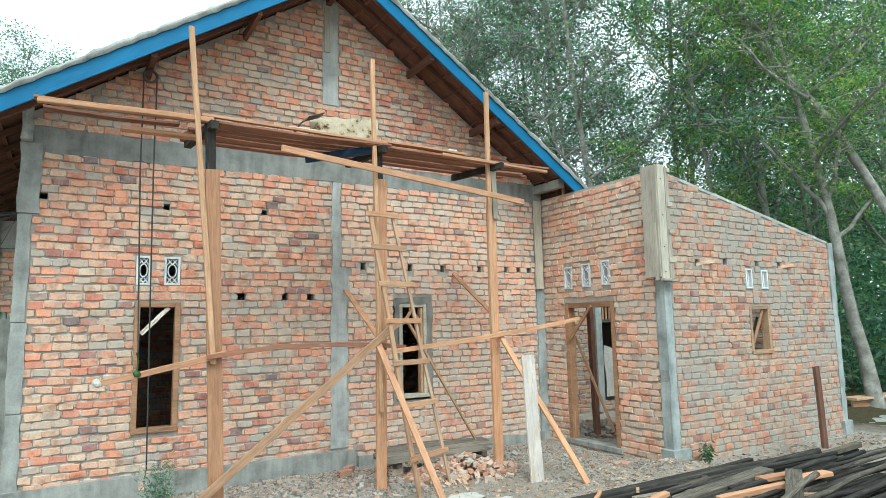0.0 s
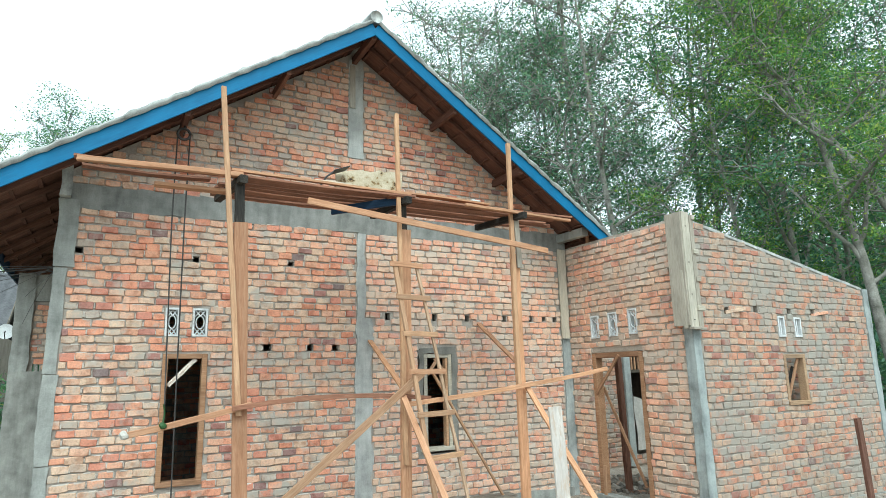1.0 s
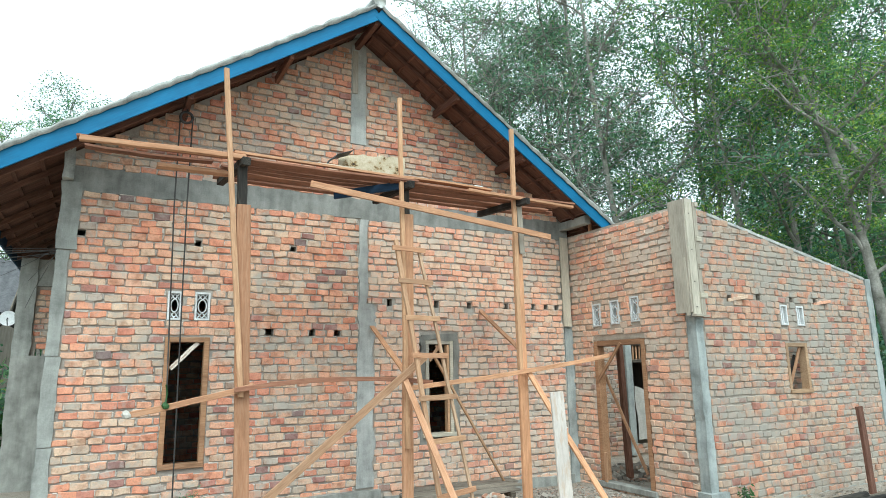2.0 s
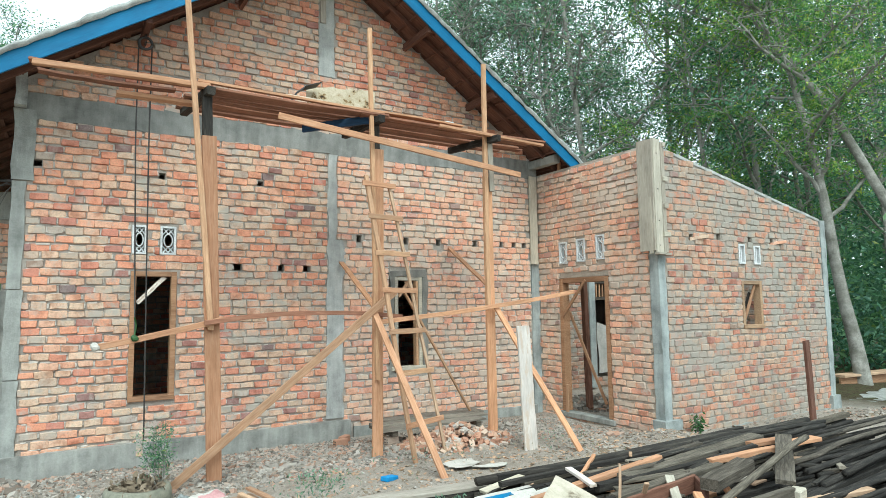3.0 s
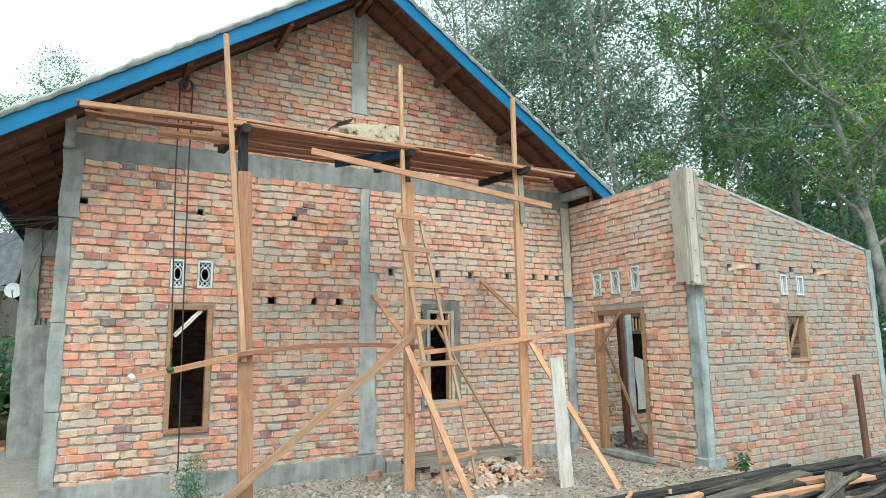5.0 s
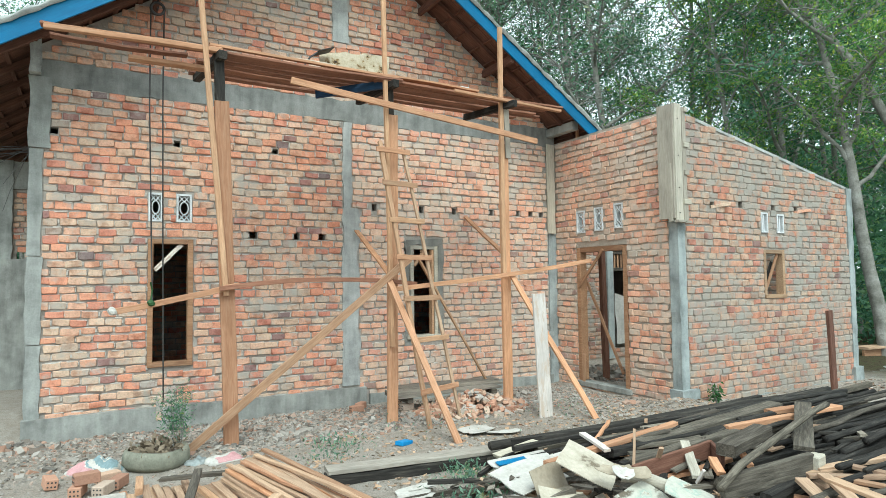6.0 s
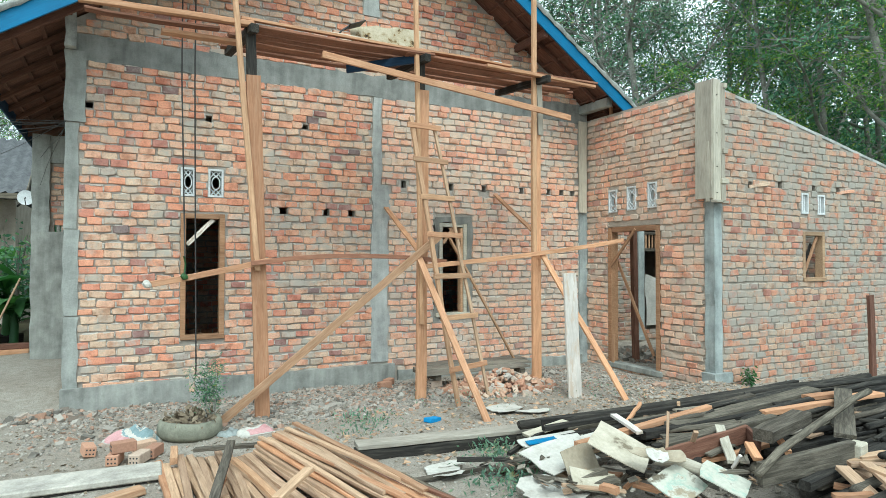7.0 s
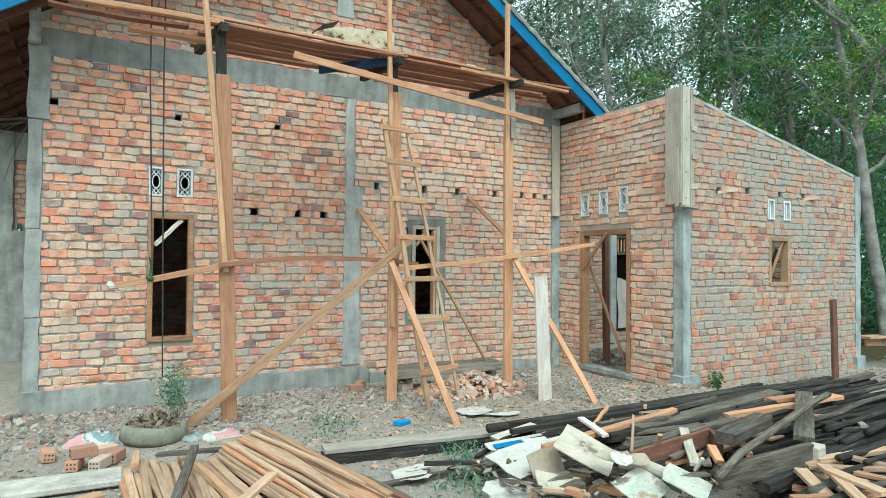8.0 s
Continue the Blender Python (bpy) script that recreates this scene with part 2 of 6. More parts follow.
FLAKE = mottled("flaking_ply", [(0.38, (0.15, 0.125, 0.09)), (0.44, (0.49, 0.475, 0.40)), (0.53, (0.47, 0.46, 0.38)), (0.57, (0.34, 0.42, 0.35)), (0.60, (0.49, 0.475, 0.40)), (0.66, (0.30, 0.245, 0.17))], 4, 0.8, 0.6)
STAINED = mottled("stained_sheet", [(0.36, (0.03, 0.022, 0.015)), (0.43, (0.25, 0.16, 0.07)), (0.46, (0.40, 0.335, 0.22)), (0.6, (0.50, 0.43, 0.31))], 7.5, 0.85, 0.5)
PLASTIC = mottled("plastic_sheet", [(0.3, (0.42, 0.41, 0.37)), (0.7, (0.60, 0.58, 0.53))], 3, 0.4, 0.3)
BLUE_BOX = mottled("blue_card", [(0.3, (0.02, 0.18, 0.42)), (0.7, (0.04, 0.27, 0.55))], 8, 0.6, 0.2)
TILE = mottled("roof_tile", [(0.3, (0.07, 0.07, 0.075)), (0.7, (0.15, 0.15, 0.15))], 5, 0.9)
SOIL = mottled("potting_soil", [(0.3, (0.12, 0.09, 0.07)), (0.7, (0.24, 0.19, 0.15))], 12, 0.95, 1.0, 0.02)
BARK = mottled("rubber_bark", [(0.3, (0.14, 0.135, 0.11)), (0.5, (0.26, 0.25, 0.215)), (0.7, (0.41, 0.395, 0.35))], 4, 0.9, 0.9, 0.03)
CHIPS = chips_material("rubble_chips", [(0.0, (0.15, 0.135, 0.115)), (0.3, (0.32, 0.29, 0.25)), (0.6, (0.41, 0.37, 0.315)), (0.80, (0.40, 0.24, 0.165)), (0.9, (0.16, 0.135, 0.11)), (1.0, (0.46, 0.43, 0.38))])
GRIT = chips_material("grit", [(0.0, (0.28, 0.255, 0.22)), (0.5, (0.42, 0.385, 0.33)), (0.8, (0.50, 0.46, 0.41)), (1.0, (0.40, 0.24, 0.16))])
BROKEN = chips_material("broken_brick", [(0.0, (0.34, 0.19, 0.13)), (0.35, (0.50, 0.28, 0.185)), (0.6, (0.54, 0.38, 0.27)), (0.8, (0.50, 0.43, 0.36)), (1.0, (0.40, 0.365, 0.32))])
LEAF = leaf_material("rubber_leaf", [(0.0, (0.055, 0.125, 0.09)), (0.4, (0.105, 0.215, 0.145)), (0.75, (0.16, 0.30, 0.19)), (0.95, (0.23, 0.37, 0.19)), (1.0, (0.30, 0.34, 0.10))])
LEAF_L = leaf_material("young_leaf", [(0.0, (0.07, 0.165, 0.06)), (0.5, (0.14, 0.28, 0.085)), (0.82, (0.25, 0.39, 0.10)), (1.0, (0.42, 0.46, 0.09))])
LEAF_G = leaf_material("grey_green_leaf", [(0.0, (0.085, 0.15, 0.115)), (0.5, (0.16, 0.275, 0.205)), (0.9, (0.25, 0.38, 0.28)), (1.0, (0.36, 0.36, 0.23))])
LEAF_B = leaf_material("broad_leaf", [(0.0, (0.03, 0.09, 0.03)), (1.0, (0.08, 0.18, 0.06))])


def ground_material():
    n = Net("sandy_yard")
    pos = n.coords(place=True)
    a, b, c = n.noise(pos, 0.9, 5, 0.6), n.noise(pos, 9, 6, 0.7), n.noise(pos, 70, 3, 0.7)
    colour = n.mix(0.5, n.ramp(a, [(0.3, (0.26, 0.215, 0.165)), (0.5, (0.37, 0.32, 0.258)), (0.7, (0.47, 0.425, 0.36))]),
                   n.ramp(b, [(0.3, (0.22, 0.185, 0.145)), (0.5, (0.37, 0.33, 0.28)), (0.75, (0.47, 0.435, 0.385))]))
    colour = n.mix(0.85, colour, n.ramp(c, [(0.3, 0.5), (0.5, 0.95), (0.7, 1.15)]), "MULTIPLY")
    litter = n.ramp(n.noise(pos, 28, 5, 0.75), [(0.30, 0.45), (0.40, 1.0), (0.62, 1.0), (0.70, 1.35)])
    colour = n.mix(0.8, colour, litter, "MULTIPLY")
    # leaf litter and grass where the plantation begins
    xyz = n.node("SeparateXYZ")
    n.link(pos, xyz.inputs[0])
    east = n.math("ADD", n.math("SUBTRACT", xyz.outputs[0], 13.2), n.math("MULTIPLY", a, 1.5))
    north = n.math("ADD", n.math("SUBTRACT", xyz.outputs[1], 6.0), n.math("MULTIPLY", a, 1.5))
    woods = n.ramp(n.math("MAXIMUM", east, north), [(0.0, 0.0), (1.0, 1.0)])
    leafy = n.ramp(b, [(0.3, (0.035, 0.03, 0.018)), (0.5, (0.075, 0.06, 0.035)), (0.62, (0.06, 0.075, 0.03)), (0.75, (0.12, 0.10, 0.06))])
    colour = n.mix(woods, colour, leafy)
    n.bump(n.math("ADD", b, n.math("MULTIPLY", c, 0.6)), 1.0, 0.03)
    return n.done(colour, 0.95, 0.1)


YARD = ground_material()


# ---- builders ----
rng = random.Random(7)
EMPTY = Matrix.Identity(4)


def mesh_ob(name, verts, faces, mats, parent=None, m=EMPTY, smooth=False, label="", face_mats=None):
    me = bpy.data.meshes.new(name)
    me.from_pydata([tuple(v) for v in verts], [], faces)
    for k in (mats if isinstance(mats, (list, tuple)) else [mats]):
        me.materials.append(k)
    if face_mats:
        me.polygons.foreach_set("material_index", face_mats)
    if smooth:
        me.polygons.foreach_set("use_smooth", [True] * len(me.polygons))
    me.update()
    ob = new(name, me)
    ob.matrix_world = m
    if parent is not None:
        ob.parent = parent
        ob.matrix_parent_inverse = Matrix.Identity(4)
        ob.matrix_basis = m
    if label:
        tagged(ob, label)
    return ob


def part(name, bm, material, parent, label="", smooth=False):
    """Link a bmesh as one mesh object under a thing or a part."""
    me = bpy.data.meshes.new(name)
    bm.to_mesh(me)
    bm.free()
    me.materials.append(material)
    if smooth:
        me.polygons.foreach_set("use_smooth", [True] * len(me.polygons))
    ob = new(name, me)
    ob.parent = parent
    if label:
        tagged(ob, label)
    return ob


def thing(name, label, category, at=(0, 0, 0), group="", kind=""):
    ob = new(name)
    ob.location = at
    ob.empty_display_size = 0.1
    return tagged(ob, label, category, group, kind)


def box_bm(a, b, bevel=0.004, bm=None):
    """A box from corner a to corner b with broken edges."""
    bm = bm or bmesh.new()
    made = bmesh.ops.create_cube(bm, size=1)["verts"]
    for v in made:
        v.co = [a[i] + (v.co[i] + 0.5) * (b[i] - a[i]) for i in range(3)]
    if bevel:
        edges = list({e for v in made for e in v.link_edges})
        bmesh.ops.bevel(bm, geom=edges, offset=bevel, segments=1, affect="EDGES")
    return bm


def stick(length, w, h, bow=0.0, rough=0.003, seg=6, seed=0, taper=0.0, round_=False):
    """Verts and faces of a sawn stick along local X, a little uneven; round_ for a pole."""
    r = random.Random(seed)
    if round_:
        ring = [(math.cos(k * math.pi / 4) * w / 2, math.sin(k * math.pi / 4) * h / 2) for k in range(8)]
    else:
        c = min(w, h) * 0.10
        a, b = w / 2, h / 2
        ring = [(-a + c, -b), (a - c, -b), (a, -b + c), (a, b - c), (a - c, b), (-a + c, b), (-a, b - c), (-a, -b + c)]
    verts, faces = [], []
    for i in range(seg + 1):
        f = i / seg
        dz = bow * 4 * f * (1 - f)
        jy, jz = r.uniform(-rough, rough), r.uniform(-rough, rough)
        k = 1 - taper * f
        for y, z in ring:
            skew = r.uniform(-0.006, 0.006) if i in (0, seg) else 0
            verts.append((f * length + skew, y * k + jy, z * k + jz + dz))
    for i in range(seg):
        for k in range(8):
            a, b = i * 8 + k, i * 8 + (k + 1) % 8
            faces.append((a, b, b + 8, a + 8))
    faces.append(tuple(range(7, -1, -1)))
    faces.append(tuple(seg * 8 + k for k in range(8)))
    return verts, faces


def along(p, q, up=(0, 0, 1)):
    """The pose whose X axis runs from p to q, Z as near to up as can be; and the length."""
    p, q, up = Vector(p), Vector(q), Vector(up)
    x = (q - p).normalized()
    y = up.cross(x)
    if y.length < 1e-4:
        y = Vector((0, 1, 0)).cross(x)
    y.normalize()
    z = x.cross(y)
    m = Matrix((x, y, z)).transposed().to_4x4()
    m.translation = p
    return m, (q - p).length


def lumber(name, p, q, w, h, mat, label="", category="", group="", up=(0, 0, 1), bow=0.0, parent=None, taper=0.0, rough=0.003, round_=False, kind=""):
    """A length of timber from p to q: w across, h along up."""
    m, length = along(p, q, up)
    verts, faces = stick(length, w, h, bow, rough, 6 if length > 0.5 else 2, rng.randrange(10 ** 6), taper, round_)
    ob = mesh_ob(name, verts, faces, mat, parent, m, round_)
    return tagged(ob, label, category, group, kind)


def tube_data(points, radii, sides=8):
    verts, faces = [], []
    pts = [Vector(p) for p in points]
    ref = Vector((0.31, 0.95, 0.1))
    for i, p in enumerate(pts):
        d = (pts[min(i + 1, len(pts) - 1)] - pts[max(i - 1, 0)]).normalized()
        a = d.cross(ref)
        if a.length < 1e-3:
            a = d.cross(Vector((1, 0, 0)))
        a.normalize()
        b = d.cross(a)
        for k in range(sides):
            t = 2 * math.pi * k / sides
            verts.append(p + (a * math.cos(t) + b * math.sin(t)) * radii[i])
    for i in range(len(pts) - 1):
        for k in range(sides):
            a, b = i * sides + k, i * sides + (k + 1) % sides
            faces.append((a, b, b + sides, a + sides))
    faces.append(tuple(range(sides)))
    n = (len(pts) - 1) * sides
    faces.append(tuple(n + k for k in range(sides - 1, -1, -1)))
    return verts, faces


def tube(name, points, radius, mat, parent=None, label="", category="", group="", sides=8, kind=""):
    radii = radius if isinstance(radius, (list, tuple)) else [radius] * len(points)
    v, f = tube_data(points, radii, sides)
    return tagged(mesh_ob(name, v, f, mat, parent, smooth=True), label, category, group, kind)


def join_data(groups):
    verts, faces = [], []
    for v, f in groups:
        n = len(verts)
        verts += list(v)
        faces += [tuple(i + n for i in k) for k in f]
    return verts, faces


# ---- walls of single bricks ----
COURSE, LONG, JOINT = 0.100, 0.179, 0.012


def slab(name, m, u0, u1, z0, top, holes, thick, mat, breaks=(), label=""):
    """A wall in the plane of m (X along, Z up, depth +Y) with rectangular openings right through; top(u) gives its height."""
    us = sorted({u0, u1, *breaks, *[h[0] for h in holes], *[h[1] for h in holes]})
    verts, faces = [], []
    for a, b in zip(us, us[1:]):
        if b - a < 1e-6 or a < u0 or b > u1:
            continue
        spans, low = [], z0
        for h in sorted((h for h in holes if h[0] < (a + b) / 2 < h[1]), key=lambda h: h[2]):
            if h[2] > low:
                spans.append((low, low, h[2], h[2]))
            low = max(low, h[3])
        spans.append((low, low, top(a), top(b)))
        for la, lb, ta, tb in spans:
            n = len(verts)
            verts += [(a, 0, la), (b, 0, lb), (b, 0, tb), (a, 0, ta), (a, thick, la), (b, thick, lb), (b, thick, tb), (a, thick, ta)]
            faces += [tuple(n + i for i in f) for f in ((0, 1, 2, 3), (5, 4, 7, 6), (4, 0, 3, 7), (1, 5, 6, 2), (3, 2, 6, 7), (4, 5, 1, 0))]
    return tagged(mesh_ob(name, verts, faces, mat, None, m), label, "wall", "", "structure")


def brick_shape(seed):
    """A hand-made brick front with a worn, wavy outline: X and Z from -0.5 to 0.5, proud towards -Y by about one."""
    r = random.Random(seed)
    line = []
    for sx, sz in ((-1, -1), (1, -1), (1, 1), (-1, 1)):
        cx, cz = r.uniform(0.01, 0.06) * r.choice((1, 1, 2)), r.uniform(0.04, 0.20) * r.choice((1, 1, 1.5))
        a, b = (sx * 0.5, sz * (0.5 - cz)), (sx * (0.5 - cx), sz * 0.5)
        line += [a, b] if sx * sz > 0 else [b, a]
        if sx * sz < 0:
            continue
        line.append((r.uniform(-0.15, 0.15), sz * (0.5 + r.uniform(-0.05, 0.03))))
    line.sort(key=lambda p: math.atan2(p[1], p[0]))
    line = [(x + r.uniform(-0.022, 0.022), z + r.uniform(-0.07, 0.07)) for x, z in line]
    n = len(line)
    tilt = r.uniform(-0.45, 0.45), r.uniform(-0.5, 0.25)
    def ring(k, y):
        return [(x * (1 - k * 0.4), y + (tilt[0] * x + tilt[1] * z if y < 0 else 0), z * (1 - k)) for x, z in line]
    verts = ring(0, 1.0) + ring(0, -0.55) + ring(0.15, -1.0)
    faces = [tuple(range(2 * n, 3 * n))]
    for k in (0, n):
        faces += [(k + i, k + (i + 1) % n, k + n + (i + 1) % n, k + n + i) for i in range(n)]
    return verts, faces


SHAPES = [brick_shape(s) for s in range(20)]


def lay(u0, u1, z0, top, holes, seed, skip=()):
    """Where the bricks of a wall go: (u, z, width, height) of each, in courses with broken joints."""
    r = random.Random(seed)
    out, row, z = [], 0, z0
    while z < 9:
        zc, h = z + COURSE / 2 + r.uniform(-0.004, 0.004), COURSE - JOINT + r.uniform(-0.006, 0.006)
        cuts = sorted((a - 0.008, b + 0.008) for a, b, c, d in list(holes) + list(skip) if c < zc + h * 0.38 and d > zc - h * 0.38)
        free, at = [], u0
        for a, b in cuts:
            if a > at:
                free.append((at, a))
            at = max(at, b)
        if u1 > at:
            free.append((at, u1))
        drift = (row % 2) * (LONG + JOINT) / 2 + r.uniform(-0.05, 0.05)
        grid = u0 - 0.4 + drift
        for a, b in free:
            u = grid + math.floor((a - grid) / (LONG + JOINT)) * (LONG + JOINT)
            while u < b:
                p, q = max(u + r.uniform(-0.012, 0.012), a), min(u + LONG + r.uniform(-0.014, 0.014), b)
                if q - p > 0.05 and zc + h * 0.5 < (top(p) + top(q)) / 2:
                    sag = 0.012 * noise.noise((p * 0.7, zc * 0.9, seed)) + 0.010 * noise.noise((p * 2.3, row * 0.35, seed + 5))
                    out.append(((p + q) / 2, zc + sag + r.uniform(-0.006, 0.006), q - p, h * r.uniform(0.80, 1.06)))
                u += LONG + JOINT
        z += COURSE
        row += 1
        if z > max(top(u0), top(u1), top((u0 + u1) / 2)):
            break
    return out


def brick_wall(wall, m, places, mat, near, proud=0.011, seed=3, mat2=None, split=None, fill=0.45, squeeze=None):
    """Bricks on a wall: up to 300 within the stretch near(u, z) as parts, the others joined; mat2 where split(u, z)."""
    r = random.Random(seed)
    squeeze = squeeze or SQUEEZE
    single = [p for p in places if near(p[0], p[1])][:300]
    chosen = set(single)
    shared = {}
    for k, (v, f) in enumerate(SHAPES):
        for tag, material in (("a", mat), ("b", mat2 or mat)):
            me = bpy.data.meshes.new("brick")
            me.from_pydata(v, [], f)
            me.materials.append(material)
            shared[(k, tag)] = me
    rest = {"a": ([], []), "b": ([], [])}
    for p in places:
        u, z, w, h = p
        k, tag = r.randrange(20), "b" if (split and split(u, z)) else "a"
        lean, out = r.gauss(0, 1.8), proud * r.uniform(0.55, 1.35)
        local = pose(u, 0, z, 0, lean, r.uniform(-1.0, 1.0)) @ Matrix.Diagonal((w * r.choice((1, 1, -1)), out, h, 1))
        if p in chosen:
            ob = new("brick", shared[(k, tag)])
            ob.parent = wall
            ob.matrix_basis = local
        else:
            v, f = SHAPES[k]
            vs, fs = rest[tag]
            n = len(vs)
            vs += [tuple(local @ Vector(c)) for c in v]
            fs += [tuple(n + i for i in q) for q in f]
    # mortar squeezed out of the joints, here and there
    vs, fs = [], []
    for u, z, w, h in places:
        spans = []
        if r.random() < fill:
            a = r.uniform(-0.5, 0.1)
            spans.append((u + a * w, u + min(0.55, a + r.uniform(0.3, 1.0)) * w, z + h * 0.5 - r.uniform(0.004, 0.016), z + h * 0.5 + JOINT * 0.55 + r.uniform(-0.002, 0.006)))
        if r.random() < fill:
            spans.append((u + w * 0.5 - r.uniform(0.002, 0.012), u + w * 0.5 + JOINT + r.uniform(0.002, 0.012), z - h * r.uniform(0.2, 0.5), z + h * r.uniform(0.2, 0.5)))
        for a, b, c, d in spans:
            y = -proud * r.uniform(0.35, 1.0)
            n, j = len(vs), 0.009
            e = min(0.006, (b - a) * 0.3, (d - c) * 0.3)
            back = [(a, 0.0, c), (b, 0.0, c), (b, 0.0, d), (a, 0.0, d)]
            vs += [(p + r.uniform(-j, j), 0.0, q + r.uniform(-j, j)) for p, _, q in back]
            vs += [(a + e, y, c + e), (b - e, y + r.uniform(-0.003, 0.003), c + e), (b - e, y, d - e), (a + e, y + r.uniform(-0.003, 0.003), d - e)]
            fs += [(n + 4, n + 5, n + 6, n + 7)] + [(n + i, n + (i + 1) % 4, n + 4 + (i + 1) % 4, n + 4 + i) for i in range(4)]
    if vs:
        tagged(mesh_ob("joint_mortar", vs, fs, squeeze, wall), kind="stuff")
    for tag, material in (("a", mat), ("b", mat2 or mat)):
        vs, fs = rest[tag]
        if vs:
            tagged(mesh_ob("brickwork", vs, fs, material, wall), kind="stuff")


def leaves_data(spots, size, seed, droop=0.35, wide=0.42):
    """Folded leaf blades, one for each spot."""
    g = np.random.default_rng(seed)
    n = len(spots)
    c = np.asarray(spots)
    yaw, dip = g.uniform(0, 2 * np.pi, n), g.normal(-droop, 0.5, n)
    d = np.stack([np.cos(yaw) * np.cos(dip), np.sin(yaw) * np.cos(dip), np.sin(dip)], 1)
    s = np.cross(d, g.normal(0, 1, (n, 3)))
    s /= np.linalg.norm(s, axis=1, keepdims=True) + 1e-6
    L = (size * g.uniform(0.6, 1.35, n))[:, None]
    nrm = np.cross(d, s) * L * 0.06
    v = np.stack([c, c + d * L * 0.5 + s * L * wide / 2 + nrm, c + d * L, c + d * L * 0.5 - s * L * wide / 2 + nrm], 1).reshape(-1, 3)
    f = [(4 * i, 4 * i + 1, 4 * i + 2, 4 * i + 3) for i in range(n)]
    return v.tolist(), f


# ---- the ground ----
def ground_height(x, y):
    """The yard falls a little towards the walls and rises in small humps."""
    gap = min(abs(y) if x < 7.55 else 9, abs(x - 7.55) if y > -2.68 else 9, abs(y + 2.68) if x > 7.55 else 9)
    if (-0.43 < x < 7.55 and y > 0) or (x > 7.55 and x < 12.1 and y > -2.68):
        gap = 0
    f = max(0.0, min(1.0, (gap - 0.15) / 1.4))
    z = -0.14 * (1 - f * f * (3 - 2 * f))
    far = max(0.0, math.hypot(x - 3, y + 3) - 9)
    z -= min(0.5, far * 0.02)
    return z + 0.025 * noise.noise((x * 1.3, y * 1.3, 0)) + 0.012 * noise.noise((x * 5, y * 5, 3))


def make_ground():
    def steps(lo, hi, fine, far):
        inner = list(np.arange(lo, hi, fine))
        out, d, a = [], fine, lo
        while a > -far:
            d *= 1.35
            a -= d
            out.insert(0, a)
        d, a = fine, inner[-1]
        tail = []
        while a < far:
            d *= 1.35
            a += d
            tail.append(a)
        return out + inner + tail
    xs, ys = steps(-3.0, 10.0, 0.09, 900), steps(-8.0, 1.0, 0.09, 900)
    verts = [(x, y, ground_height(x, y)) for y in ys for x in xs]
    w = len(xs)
    faces = [(j * w + i, j * w + i + 1, (j + 1) * w + i + 1, (j + 1) * w + i) for j in range(len(ys) - 1) for i in range(w - 1)]
    return tagged(mesh_ob("ground", verts, faces, YARD, smooth=True), "pale sandy yard strewn with building dust", "ground", "", "structure")


make_ground()

# ---- the house ----
LEFT, RIGHT, RIDGE_X, RIDGE_Z, PITCH = -0.39, 7.55, 3.43, 7.12, 0.672
FRONT = Matrix.Identity(4)
DOORSIDE = pose(RIGHT, 0, 0, 0, 0, -90)
GABLE = -2.68
LEAN = pose(RIGHT, GABLE, 0)


def gable_top(u):
    return RIDGE_Z - 0.045 - PITCH * abs(u - RIDGE_X)


def lean_top(u):
    return 4.10 - 0.193 * u


SMALL = [(x - w, x + w, z - h, z + h) for x, z, w, h in
         ((-0.17, 3.54, 0.06, 0.04), (1.21, 3.51, 0.042, 0.042), (2.49, 3.53, 0.045, 0.035), (2.19, 2.34, 0.06, 0.05), (2.79, 2.34, 0.05, 0.052), (3.17, 2.34, 0.052, 0.05), (4.0, 2.81, 0.042, 0.055),
          (4.81, 2.81, 0.04, 0.055), (5.41, 2.81, 0.042, 0.05), (6.14, 2.82, 0.045, 0.05), (6.70, 2.83, 0.04, 0.048), (6.98, 2.84, 0.04, 0.048), (7.22, 2.83, 0.04, 0.048))]
WINDOW_A, WINDOW_B = (0.88, 1.42, 0.64, 2.26), (4.50, 5.16, 0.74, 2.30)
VENTS = [(0.88, 1.05, 2.48, 2.85), (1.21, 1.40, 2.48, 2.85)]
front_holes = SMALL + [WINDOW_A, WINDOW_B] + VENTS
wall_front = slab("wall_front", FRONT, LEFT, RIGHT, -0.4, gable_top, front_holes, 0.12, MORT, (RIDGE_X,), "front gable wall of orange hollow bricks in grey mortar")

DOOR = (0.55, 1.70, -0.05, 2.22)
DVENTS = [(0.57, 0.77, 2.46, 2.84), (1.00, 1.20, 2.47, 2.86), (1.45, 1.64, 2.48, 2.88)]
wall_door = slab("wall_door", DOORSIDE, 0.0, -GABLE, -0.4, lambda u: 4.13, [DOOR] + DVENTS, 0.12, MORT_T, (), "short brick wall with a doorway and vent blocks")

RWIN = (1.95, 2.50, 1.35, 2.11)
RVENTS = [(1.92, 2.09, 2.38, 2.70), (2.33, 2.51, 2.38, 2.69)]
RHOLES = [(x - 7.55 - 0.05, x - 7.55 + 0.05, z - 0.05, z + 0.05) for x, z in ((8.30, 2.76), (8.98, 2.80), (9.79, 2.80), (10.41, 2.78))]
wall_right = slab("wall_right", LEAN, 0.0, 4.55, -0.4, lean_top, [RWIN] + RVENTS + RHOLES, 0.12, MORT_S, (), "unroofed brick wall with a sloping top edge")

